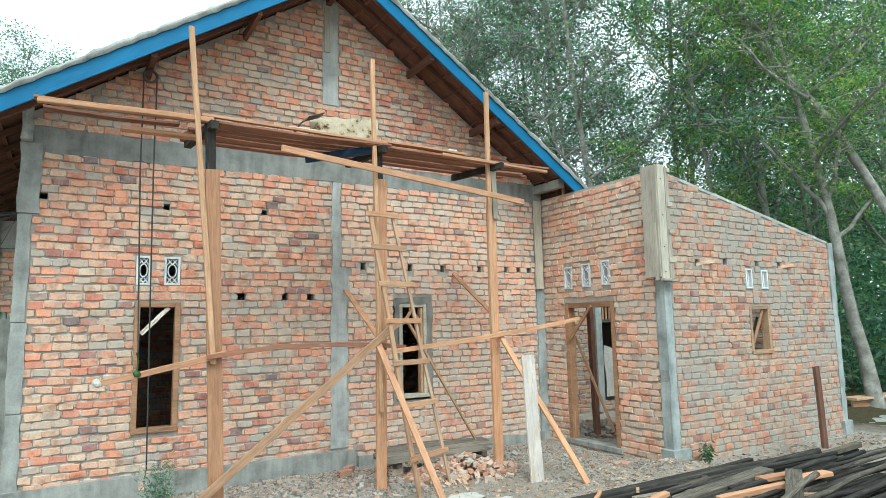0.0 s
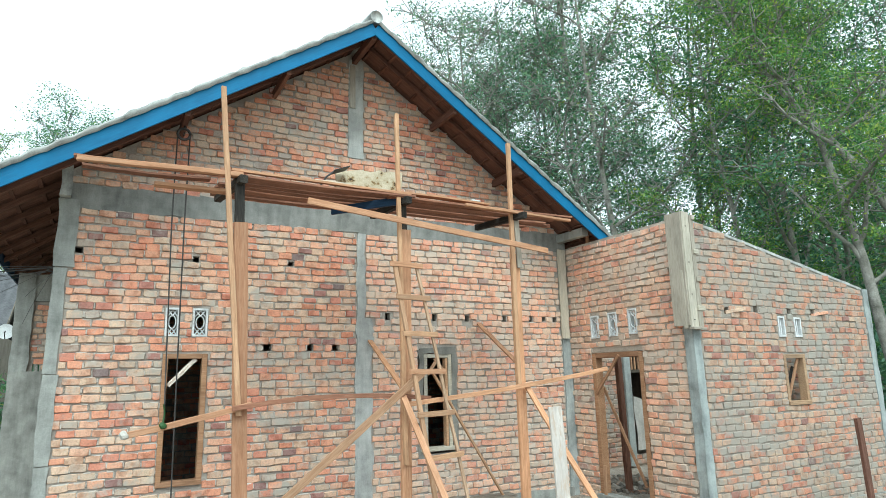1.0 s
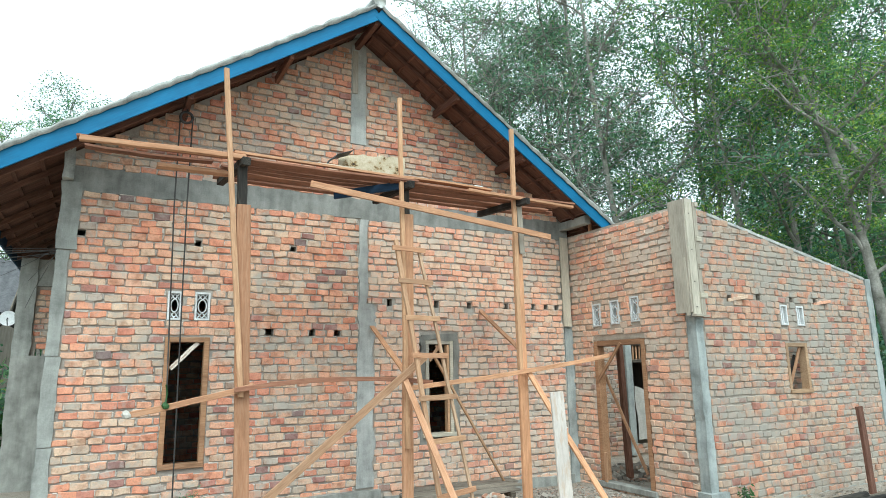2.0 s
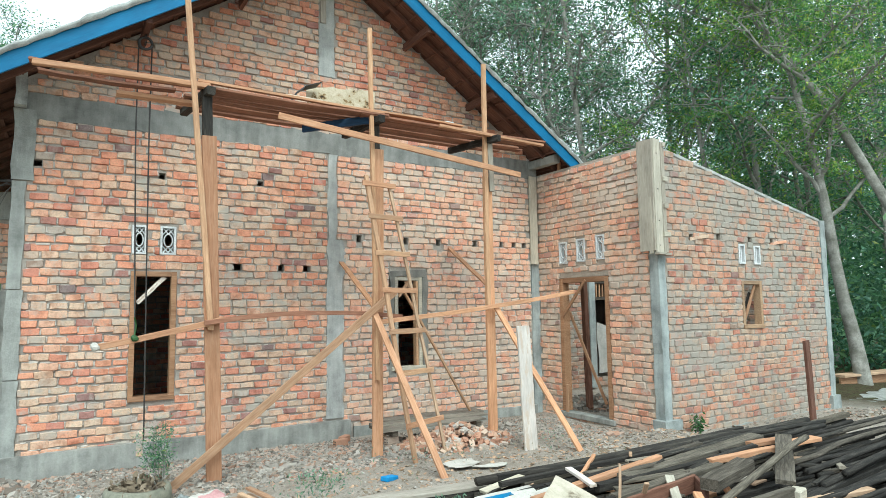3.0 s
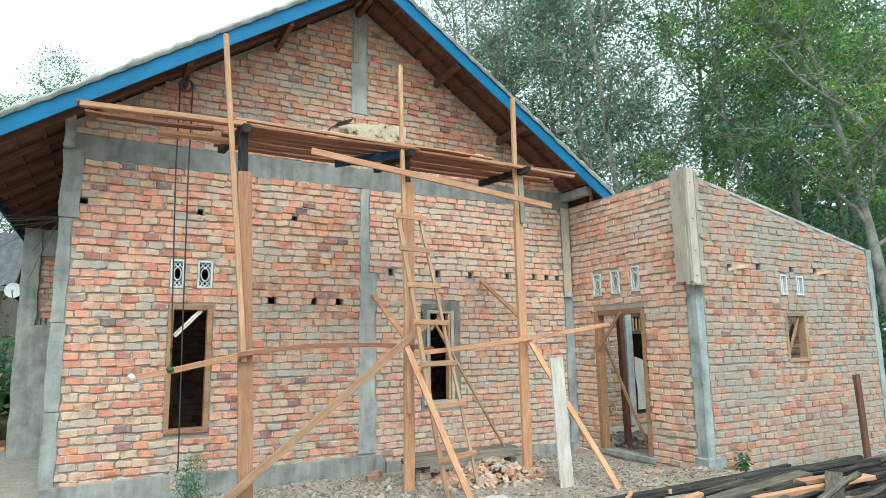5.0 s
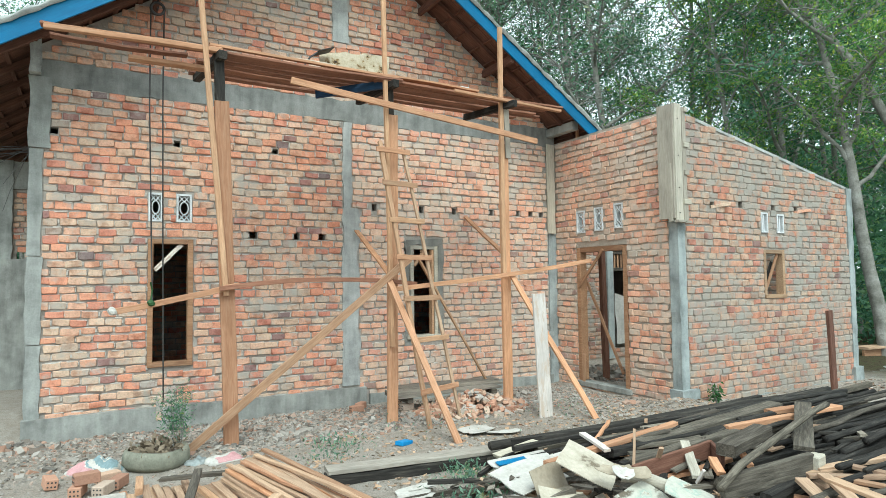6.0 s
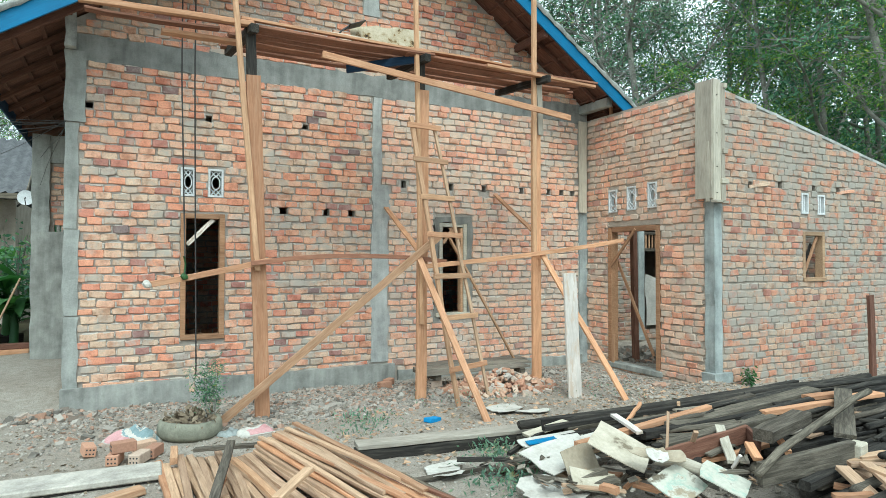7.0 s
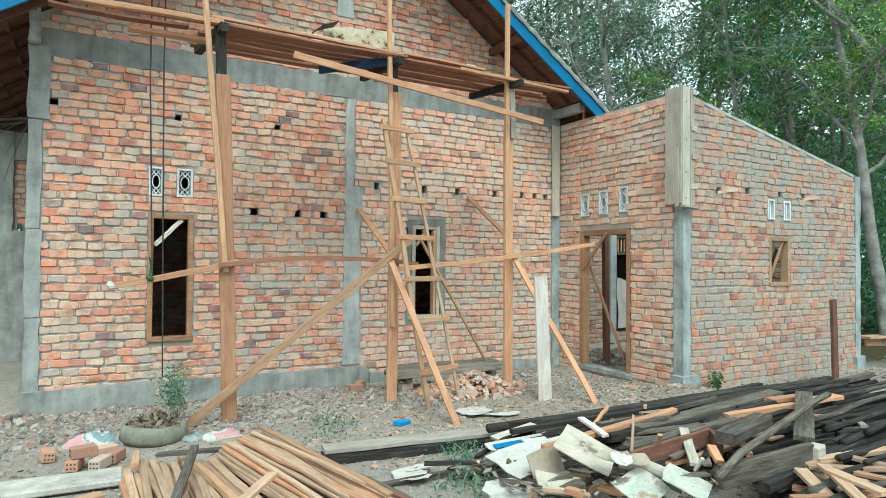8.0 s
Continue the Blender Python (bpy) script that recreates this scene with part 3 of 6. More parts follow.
# the sides and backs that close the rooms
slab("wall_west", pose(LEFT + 0.12, 0.12, 0, 0, 0, 90), 0.0, 11.0, -0.4, lambda u: 4.35, [], 0.12, MORT, (), "side wall of the house in rough mortar")
slab("wall_east", pose(RIGHT, 0.12, 0, 0, 0, 90), 0.0, 11.0, -0.4, lambda u: 4.35, [], 0.12, MORT, (), "inner side wall of the house")
slab("wall_back", pose(LEFT, 11.0, 0), 0.0, RIGHT - LEFT, -0.4, lambda u: gable_top(u + LEFT), [], 0.12, MORT, (RIDGE_X - LEFT,), "back gable wall of the house")
# partition added to keep the interior behind the windows dark
wall_inner = slab("wall_inner", pose(LEFT + 0.13, 3.4, 0), 0.0, RIGHT - LEFT - 0.26, -0.1, lambda u: 4.3, [], 0.12, MORT, (), "brick partition added inside to keep the house dim")
wall_end = slab("wall_far_east", pose(11.98, 1.87, 0, 0, 0, -90), 0.0, 4.43, -0.4, lambda u: 3.2, [], 0.12, MORT_T, (), "end wall of the unroofed room")
INNER_HOLE = (2.94, 3.75, 0.10, 2.33)
wall_room = slab("wall_room", pose(RIGHT + 0.12, 1.75, 0), 0.0, 4.3, -0.4, lambda u: 3.5, [INNER_HOLE], 0.12, MORT_T, (), "rear brick wall of the unroofed room")
bm = box_bm((LEFT + 0.12, 0.12, -0.2), (RIGHT - 0.001, 10.99, 0.05), 0)
me = bpy.data.meshes.new("floor")
bm.to_mesh(me)
bm.free()
me.materials.append(CONC)
tagged(new("floor", me), "rough cement floor inside the house", "floor", "", "structure")


# ---- concrete frame ----
def concrete(name, a, b, label, mat=CONC, jag=0.012, kind=""):
    """A cast member with uneven edges between two corners."""
    r = random.Random(int(abs(a[0] * 97 + a[2] * 31 + b[2] * 13) * 10))
    size = [b[i] - a[i] for i in range(3)]
    run = size.index(max(size))
    n = max(3, int(size[run] / 0.16))
    o = [i for i in range(3) if i != run]
    verts, faces = [], []
    for k in range(n + 1):
        for s, t in ((0, 0), (1, 0), (1, 1), (0, 1)):
            c = [0, 0, 0]
            c[run] = a[run] + size[run] * k / n
            c[o[0]] = a[o[0]] + size[o[0]] * s + (r.uniform(-jag, jag) if o[0] != 1 else r.uniform(-0.003, 0.003))
            c[o[1]] = a[o[1]] + size[o[1]] * t + (r.uniform(-jag, jag) if o[1] != 1 else r.uniform(-0.003, 0.003))
            verts.append(c)
    for k in range(n):
        for i in range(4):
            p, q = k * 4 + i, k * 4 + (i + 1) % 4
            faces.append((p, q, q + 4, p + 4))
    faces += [(3, 2, 1, 0), tuple(n * 4 + i for i in range(4))]
    ob = mesh_ob(name, verts, faces, mat)
    bm = bmesh.new()
    bm.from_mesh(ob.data)
    bmesh.ops.recalc_face_normals(bm, faces=bm.faces)
    bm.to_mesh(ob.data)
    bm.free()
    return tagged(ob, label, "column" if "column" in name else "beam", "concrete frame" if "column" in name else "", kind)


cc = thing("corner_column", "rough grey cast concrete corner column with pour joints", "column", group="concrete frame")
for z0, z1, dx, edge in ((0.12, 0.98, 0.0, -0.25), (0.992, 2.02, 0.006, -0.245), (2.03, 3.30, -0.004, -0.262), (3.315, 4.17, 0.008, -0.19)):
    pour = concrete("column", (LEFT - 0.012 - dx, -0.026 - dx * 0.8, z0), (edge, 0.10, z1), "", CONC, 0.012)
    pour.name = "pour"
    for key in ("category", "group"):
        del pour[key]
    pour.parent = cc
concrete("wall_column", (3.49, -0.020, 0.18), (3.63, 0.10, 4.07), "narrow grey concrete column cast between bricks", CONC_W, 0.022)
concrete("wall_column", (3.49, -0.024, 0.16), (3.74, 0.10, 2.78), "lower wider pour of a grey concrete column", CONC_W, 0.035)
concrete("corner_column", (7.36, -0.022, -0.2), (7.545, 0.10, 2.55), "grey concrete column in the inner corner", CONC_B)
# ring beam concrete carries the platform's shadow in its colour
concrete("ring_beam", (LEFT - 0.012, -0.018, 4.07), (7.54, 0.09, 4.39), "grey concrete ring beam across the gable wall", CONC_SHADED, 0.022)
concrete("king_column", (3.34, -0.020, 5.27), (3.585, 0.10, 6.93), "pale grey concrete column under the ridge", CAP)
lumber("shutter_board", (3.40, -0.028, 6.10), (3.40, -0.028, 6.82), 0.09, 0.02, WOOD_G, "grey formwork board nailed to the ridge column", "board", up=(0, 1, 0))
concrete("plinth", (LEFT - 0.03, -0.11, -0.36), (3.82, 0.02, 0.135), "smooth grey cement plinth along the wall foot", RENDERED, 0.012, "structure")
concrete("footing", (3.9, -0.05, -0.4), (7.4, 0.02, 0.02), "rough grey footing under the bricks", CONC, 0.02, "structure")
concrete("wall_column", (11.97, GABLE - 0.022, -0.1), (12.13, GABLE + 0.13, 3.24), "grey concrete column ending the brick wall", CONC_B)
concrete("footing_pad", (11.93, GABLE - 0.07, -0.4), (12.2, GABLE + 0.13, 0.08), "square concrete pad at the column foot", CONC_B)
concrete("corner_column", (7.515, GABLE - 0.022, -0.1), (7.665, GABLE + 0.14, 4.10), "blue-grey concrete corner column partly in formwork", CONC_B)
concrete("footing_pad", (7.44, GABLE - 0.09, -0.4), (7.79, GABLE + 0.14, 0.10), "square concrete pad under the corner column", CONC_B)
concrete("wall_footing", (7.8, GABLE - 0.03, -0.4), (11.95, GABLE + 0.05, -0.13), "rough footing under the brick wall", CONC, 0.02, "structure")
# sloping mortar bed on the unroofed wall
r = random.Random(4)
v, f = [], []
for k in range(31):
    u = 0.13 + 4.3 * k / 30
    z = lean_top(u)
    v += [(RIGHT + u, GABLE - 0.012, z - 0.03), (RIGHT + u, GABLE - 0.012, z + 0.008 + r.uniform(0, 0.012)), (RIGHT + u, GABLE + 0.125, z + 0.008 + r.uniform(0, 0.012)), (RIGHT + u, GABLE + 0.125, z - 0.03)]
for k in range(30):
    f += [tuple(k * 4 + i for i in q) for q in ((0, 4, 5, 1), (1, 5, 6, 2), (2, 6, 7, 3))]
tagged(mesh_ob("mortar_coping", v, f, CAP), "thin pale mortar bed along the sloping wall top", "coping", "", "structure")


def upright(name, x, y, z0, z1, w, h, parent, face=(0, 1, 0), mat=None):
    """A sawn board standing on end, w wide, h thick towards face."""
    return lumber(name, (x, y, z0), (x, y, z1), w, h, mat or WOOD_G, up=face, parent=parent, rough=0.002)


ext = thing("column_formwork", "pale greyish formwork boards nailed round the corner column", "formwork")
upright("board", 7.485, GABLE - 0.086, 2.475, 4.165, 0.150, 0.026, ext)
upright("board", 7.602, GABLE - 0.092, 2.62, 4.125, 0.078, 0.026, ext)
upright("board", 7.600, GABLE - 0.100, 2.50, 2.80, 0.090, 0.024, ext)
upright("board", 7.397, GABLE + 0.052, 2.52, 4.16, 0.275, 0.026, ext, (1, 0, 0))
upright("board", 7.390, GABLE - 0.02, 2.48, 3.30, 0.06, 0.022, ext, (1, 0, 0))
for z, w in ((4.07, 0.07), (3.56, 0.11), (3.16, 0.10), (2.74, 0.16)):
    part("cleat", box_bm((7.630 - w * 0.5, GABLE - 0.128, z - 0.014), (7.630 + w * 0.4, GABLE - 0.080, z + 0.055), 0.004), WOOD_G, ext)
for x0, x1, z in ((7.39, 7.56, 2.462), (7.53, 7.66, 2.452)):
    part("cleat", box_bm((x0, GABLE - 0.150, z), (x1, GABLE - 0.070, z + 0.035), 0.004), WOOD_G, ext)
for z in (3.95, 3.42, 2.96, 2.60):
    tube("nail", [(7.47, GABLE - 0.098, z), (7.475, GABLE - 0.112, z - 0.004)], 0.006, DARK, ext, sides=6)
shut = thing("corner_shutter", "long greyed shutter board standing in the wall corner", "formwork")
upright("board", 7.415, -0.048, 2.50, 4.10, 0.17, 0.026, shut)


# ---- windows, vents and the doorway ----
def window_frame(name, m, hole, depth, wide, mat, label, sill=0.0, mullion=False):
    a, b, c, d = hole
    t = thing(name, label, "window")
    t.matrix_world = m
    y0, y1 = -0.018, depth
    part("jamb", box_bm((a, y0, c), (a + wide, y1, d), 0.004), mat, t)
    part("jamb", box_bm((b - wide, y0, c), (b, y1, d), 0.004), mat, t)
    part("head", box_bm((a + wide, y0 + 0.002, d - wide), (b - wide, y1, d), 0.004), mat, t)
    part("sill", box_bm((a - sill, y0 - 0.02 - sill * 0.3, c - 0.01), (b + sill, y1, c + wide * 0.8), 0.004), mat, t)
    return t


wa = window_frame("window_frame", FRONT, WINDOW_A, 0.11, 0.065, WOOD_F, "unglazed brown wooden window frame in the brick wall")
m_, l_ = along((0.965, 0.03, 1.86), (1.28, 0.03, 2.19))
v, f = stick(l_, 0.02, 0.055, seed=3)
mesh_ob("brace", v, f, WHITE_W, wa, m_)
wb = window_frame("window_frame", FRONT, (4.60, 5.09, 0.79, 2.24), 0.11, 0.06, WOOD_G, "unglazed greyish wooden window frame set in fresh mortar", 0.07)
part("mullion", box_bm((4.98, -0.012, 0.84), (5.02, 0.09, 2.17), 0.004), WOOD_P, wb)
for p, q in (((4.68, 0.02, 1.92), (4.86, 0.02, 2.17)), ((4.97, 0.02, 1.98), (4.80, 0.02, 2.17))):
    m_, l_ = along(p, q)
    v, f = stick(l_, 0.02, 0.05, seed=5)
    mesh_ob("brace", v, f, WOOD_P, wb, m_)
# fresh mortar round the second window
r = random.Random(11)
for nm, a, b in (("mortar_patch", (4.51, -0.022, 0.68), (4.598, 0.02, 2.30)), ("mortar_patch", (5.092, -0.022, 0.80), (5.185, 0.02, 2.30)), ("mortar_patch", (4.53, -0.023, 2.243), (5.17, 0.02, 2.33))):
    ob = concrete(nm, a, b, "dark fresh mortar packed round the window", WET, 0.024)
    tagged(ob, category="mortar")
rw = window_frame("window_frame", LEAN, RWIN, 0.11, 0.06, WOOD_W, "small unglazed wooden window frame in the extension")
for p, q, mt in (((2.03, 0.03, 1.45), (2.36, 0.03, 2.04), WOOD_F), ((2.03, 0.09, 1.42), (2.30, 0.09, 1.92), WOOD_D)):
    m_, l_ = along(p, q)
    v, f = stick(l_, 0.02, 0.05, seed=8)
    mesh_ob("brace", v, f, mt, rw, m_)


# stubs left sticking in the holes of the unroofed wall
for x0, x1, z0, z1 in ((8.30, 8.64, 2.73, 2.79), (10.42, 10.74, 2.74, 2.79)):
    lumber("wall_stub", (x0, GABLE + 0.03, z0), (x1, GABLE - 0.06, z1), 0.045, 0.05, BRICK_LOOSE, "rough orange stub sticking out of the extension wall", "stub", rough=0.006)


def vent_block(m, hole, label, plain=False):
    """A cast white block with an open scroll pattern."""
    a, b, c, d = hole
    t = thing("vent_block", label, "vent", group="vent blocks")
    t.matrix_world = m
    e = 0.026
    y0, y1 = -0.022, 0.09
    for x0, x1, z0, z1 in ((a, a + e, c, d), (b - e, b, c, d), (a + e, b - e, c, c + e), (a + e, b - e, d - e, d)):
        part("rim", box_bm((x0, y0, z0), (x1, y1, z1), 0.003), WHITE, t)
    if plain:
        part("louvre", box_bm((a + (b - a) * 0.45, 0.0, c + e), (a + (b - a) * 0.6, 0.05, d - e), 0.003), WHITE, t)
        return t
    cx, cz, hw, hh = (a + b) / 2, (c + d) / 2, (b - a) / 2 - e, (d - c) / 2 - e
    for s in (-1, 1):
        arc = [(cx + s * hw * 0.75 * math.cos(k * math.pi / 8 - math.pi / 2), 0.0, cz + hh * 0.52 * math.sin(k * math.pi / 8 - math.pi / 2)) for k in range(9)]
        tube("scroll", arc, 0.0085, WHITE, t, sides=6)
        for u in (-1, 1):
            tube("scroll", [(cx, 0.0, cz + s * hh * 0.52), (cx + u * hw * 0.9, 0.0, cz + s * hh)], 0.0085, WHITE, t, sides=6)
            tube("scroll", [(cx + u * hw, 0.0, cz + s * hh * 0.45), (cx, 0.0, cz + s * hh * 0.98)], 0.0075, WHITE, t, sides=6)
    return t


for h in VENTS:
    vent_block(FRONT, h, "white cast vent block with a scroll pattern above the window")
for h in DVENTS:
    vent_block(DOORSIDE, h, "white cast vent block with a scroll pattern above the doorway")
for h in RVENTS:
    vent_block(LEAN, h, "slim white cast vent block in the extension wall", True)

door = thing("door_frame", "brown wooden door frame without a door", "door frame")
door.matrix_world = DOORSIDE
part("jamb", box_bm((0.555, -0.02, -0.03), (0.64, 0.13, 2.21), 0.005), WOOD_F, door)
part("jamb", box_bm((1.61, -0.02, -0.03), (1.695, 0.13, 2.21), 0.005), WOOD_F, door)
part("head", box_bm((0.64, -0.018, 2.13), (1.61, 0.128, 2.215), 0.005), WOOD_F, door)
for p, q in (((0.62, -0.03, 1.55), (1.20, -0.03, 2.16)), ((0.62, 0.14, 1.65), (1.42, 0.14, 0.15))):
    m_, l_ = along(p, q)
    v, f = stick(l_, 0.025, 0.05, seed=9)
    mesh_ob("brace", v, f, WOOD_F, door, m_)
part("sill", box_bm((0.5, -0.06, -0.12), (1.75, 0.13, -0.035), 0.008), CONC, door)
lumber("prop_board", (7.50, -0.70, -0.04), (7.50, -0.72, 0.42), 0.06, 0.02, WOOD_P, "short pale board propped at the door jamb", "board", up=(1, 0, 0))

# inside the unroofed room
lumber("room_post", (8.36, -0.35, -0.1), (8.33, -0.32, 2.6), 0.10, 0.10, WOOD_R, "dark red-brown timber post inside the room", "post", up=(1, 0, 0))
# walls added behind the inner opening so that it looks dark
slab("wall_dark_room", pose(RIGHT + 0.12, 5.0, 0), 0.0, 4.4, -0.4, lambda u: 3.0, [], 0.12, MORT_T, (), "added back wall keeping the inner opening dark")
slab("wall_dark_side", pose(12.1, 1.87, 0, 0, 0, 90), 0.0, 3.2, -0.4, lambda u: 3.0, [], 0.12, MORT_T, (), "added side wall keeping the inner opening dark")
# unseen ceiling, added only to block the sky's light
bm = box_bm((RIGHT + 0.01, 1.88, 2.75), (12.1, 5.1, 2.85), 0)
me = bpy.data.meshes.new("ceiling")
bm.to_mesh(me)
bm.free()
me.materials.append(CONC)
tagged(new("ceiling", me), "unseen slab added to keep the inner opening dark", "ceiling", "", "structure")
concrete("room_column", (10.37, 1.60, -0.1), (10.54, 1.74, 2.9), "grey concrete column beside the inner opening", CONC_B)
inner = thing("inner_window", "inner opening with a slatted transom and hanging plastic", "window")
inner.location = (RIGHT + 1.10, 1.72, 0)
part("jamb", box_bm((1.95, 0, 0.15), (2.02, 0.1, 2.30), 0.004), WHITE_W, inner)
part("jamb", box_bm((2.78, 0, 0.15), (2.85, 0.1, 2.30), 0.004), WOOD_F, inner)
part("transom", box_bm((2.02, 0, 1.86), (2.78, 0.1, 1.93), 0.004), WOOD_O, inner)
part("head", box_bm((2.02, 0, 2.24), (2.78, 0.1, 2.30), 0.004), WOOD_O, inner)
for k in range(7):
    part("slat", box_bm((2.08 + k * 0.1, 0.03, 1.93), (2.12 + k * 0.1, 0.06, 2.24), 0.003), WOOD_P, inner)
v, f = [], []
for j in range(13):
    for i in range(13):
        x, z = 2.02 + 0.76 * i / 12, 0.2 + 1.15 * j / 12
        v.append((x, -0.03 - 0.05 * abs(noise.noise((x * 5, 0, z * 2.5))) - 0.03 * math.sin(i * 1.1 + j * 0.5), z - (0.09 * math.sin(i / 12 * math.pi) if j == 12 else 0)))
for j in range(12):
    for i in range(12):
        a = j * 13 + i
        f.append((a, a + 1, a + 14, a + 13))
tagged(mesh_ob("plastic_sheet", v, f, PLASTIC, inner, smooth=True), "wrinkled whitish plastic sheet")


# ---- the roof ----
def roof_z(x):
    return RIDGE_Z - PITCH * abs(x - RIDGE_X)


EAVE_L, EAVE_R, VERGE, BACK = -1.30, 8.06, -0.90, 11.6
roof = thing("roof", "gable roof with grey tiles and blue fascia boards", "roof")
for side, edge in ((-1, EAVE_L), (1, EAVE_R)):
    # blue fascia along the rake
    m_, l_ = along((RIDGE_X, VERGE, RIDGE_Z - 0.105), (edge, VERGE, roof_z(edge) - 0.105), (0, 0, 1))
    v, f = stick(l_, 0.03, 0.178, rough=0.002, seed=21)
    mesh_ob("fascia", v, f, BLUE, roof, m_, label="bright blue painted fascia board")
    # tile deck
    v, f = [], []
    rows = 22
    for j in range(rows):
        for k in (0, 1):
            t = (j + k) / rows
            x = RIDGE_X + (edge - RIDGE_X) * t
            lift = 0.045 if k == 1 else 0.012
            for y in (VERGE - 0.03, BACK):
                v.append((x, y, roof_z(x) + lift))
        n = len(v) - 4
        f.append((n, n + 1, n + 3, n + 2))
    mesh_ob("tile_deck", v, f, TILE, roof)
    # boarding below the tiles
    for k in range(46):
        y = VERGE + 0.03 + k * 0.27
        m_, l_ = along((RIDGE_X, y + 0.13, RIDGE_Z - 0.004), (edge, y + 0.13, roof_z(edge) - 0.004))
        v, f = stick(l_, 0.262, 0.012, rough=0.001, seed=400 + k)
        mesh_ob("roof_board", v, f, WOOD_R, roof, m_)
    # mortar verge over the tile edge
    r = random.Random(31 + side)
    v, f = [], []
    n = 60
    for k in range(n + 1):
        x = RIDGE_X + (edge - RIDGE_X) * k / n
        z = roof_z(x) + 0.008 * math.sin(k * 2.1)
        hgt = 0.088 + r.uniform(-0.02, 0.022)
        lip = r.uniform(0.0, 0.02)
        v += [(x, VERGE - 0.035, z - 0.004 - lip * 0.4), (x, VERGE - 0.06 - lip, z + hgt * 0.35), (x, VERGE - 0.03, z + hgt * 0.9), (x, VERGE + 0.06, z + hgt), (x, VERGE + 0.2, z + 0.04)]
    for k in range(n):
        for i in range(4):
            p = k * 5 + i
            f.append((p, p + 1, p + 6, p + 5))
    mesh_ob("verge", v, f, VERGE_M, roof, smooth=True, label="rough pale mortar verge")
    # rafters and battens
    for y in (-0.82, -0.42, 0.3, 1.0, 1.7, 2.4, 3.1, 3.8, 4.5, 5.2, 6.0, 7.0, 8.0, 9.0):
        m_, l_ = along((RIDGE_X, y, RIDGE_Z - 0.085), (edge, y, roof_z(edge) - 0.085))
        v, f = stick(l_, 0.045, 0.07, seed=int(y * 10) + 60)
        mesh_ob("rafter", v, f, WOOD_R, roof, m_)
    count = 17
    for k in range(count):
        x = RIDGE_X + (edge - RIDGE_X) * (k + 0.6) / count
        m_, l_ = along((x, VERGE + 0.02, roof_z(x) - 0.024), (x, BACK - 0.1, roof_z(x) - 0.024))
        v, f = stick(l_, 0.05, 0.028, seed=k + 200)
        mesh_ob("batten", v, f, WOOD_R, roof, m_)
    # blue eave board, in the paint colour darkened for shade
    m_, l_ = along((edge, VERGE, roof_z(edge) - 0.10), (edge, BACK, roof_z(edge) - 0.10))
    v, f = stick(l_, 0.025, 0.18, seed=77)
    mesh_ob("eave_board", v, f, BLUE_SHADED, roof, m_)
# purlins that pass through the gable
for x, w in ((0.92, 0.07), (2.17, 0.06), (3.43, 0.08), (4.80, 0.06), (6.02, 0.07)):
    z = roof_z(x) - 0.20
    m_, l_ = along((x, VERGE + 0.04, z), (x, 3.3, z))
    v, f = stick(l_, w, 0.12, seed=int(x * 10))
    mesh_ob("purlin", v, f, WOOD_R, roof, m_)
# ridge end
v, f = tube_data([(RIDGE_X, VERGE - 0.07, RIDGE_Z + 0.06), (RIDGE_X, VERGE + 0.25, RIDGE_Z + 0.08), (RIDGE_X, BACK, RIDGE_Z + 0.08)], [0.10, 0.12, 0.12], 10)
mesh_ob("ridge_tile", v, f, CAP, roof, smooth=True)
lumber("beam_stub", (7.42, -0.72, 4.30), (7.42, 0.0, 4.30), 0.13, 0.15, CONC, "short concrete stub jutting from the beam end", "beam")
concrete("concrete_stub", (LEFT - 0.01, -0.16, 4.18), (-0.29, 0.05, 4.60), "short concrete stub above the house corner", CAP)
lumber("eave_prop", (7.62, -0.55, 4.10), (7.62, -0.55, 4.42), 0.05, 0.05, WOOD, "short wooden prop under the eave", "post", up=(0, 1, 0))

# the set-back wing at the side
concrete("wing_column", (-1.13, 3.63, -0.25), (-0.87, 3.86, 3.75), "grey concrete column of the set-back wing", CONC)
concrete("wing_beam", (-0.97, 3.66, 3.28), (-0.43, 3.84, 3.75), "grey concrete beam above the wing wall", CONC)
wing = slab("wall_wing", pose(-0.97, 3.70, 0), 0.0, 0.545, -0.4, lambda u: 3.28, [(0.16, 0.26, 2.12, 2.24)], 0.12, MORT, (), "set-back brick wall with a cement-rendered lower half")
concrete("render_coat", (-1.12, 3.615, -0.3), (-0.43, 3.69, 2.12), "smooth grey cement render on the lower wall", RENDERED, 0.006, "structure")


# ---- scaffold ----
PLANK = "reddish sawn plank of the scaffold platform"
SC = "scaffold"
# uprights: a thin upper pole and a wider lower board, nailed together
lumber("scaffold_pole", (1.475, -1.965, 1.55), (1.17, -1.965, 5.13), 0.055, 0.05, WOOD_P, "slender upper pole of the scaffold", "pole", SC, (0, 1, 0))
lumber("scaffold_post", (1.545, -1.93, -0.02), (1.425, -1.93, 3.60), 0.15, 0.045, WOOD, "tall sawn scaffold upright standing on rubble", "post", SC, (0, 1, 0))
lumber("scaffold_pole", (3.40, -1.90, 0.9), (3.31, -1.90, 5.24), 0.05, 0.05, WOOD_P, "slender upper pole behind the ladder", "pole", SC, (0, 1, 0))
lumber("scaffold_post", (3.42, -1.85, -0.02), (3.45, -1.85, 3.72), 0.13, 0.05, WOOD, "reddish scaffold upright behind the ladder", "post", SC, (0, 1, 0))
lumber("scaffold_pole", (5.12, -1.80, 1.75), (5.11, -1.80, 5.16), 0.06, 0.05, WOOD_P, "slender upper pole with a pointed tip", "pole", SC, (0, 1, 0))
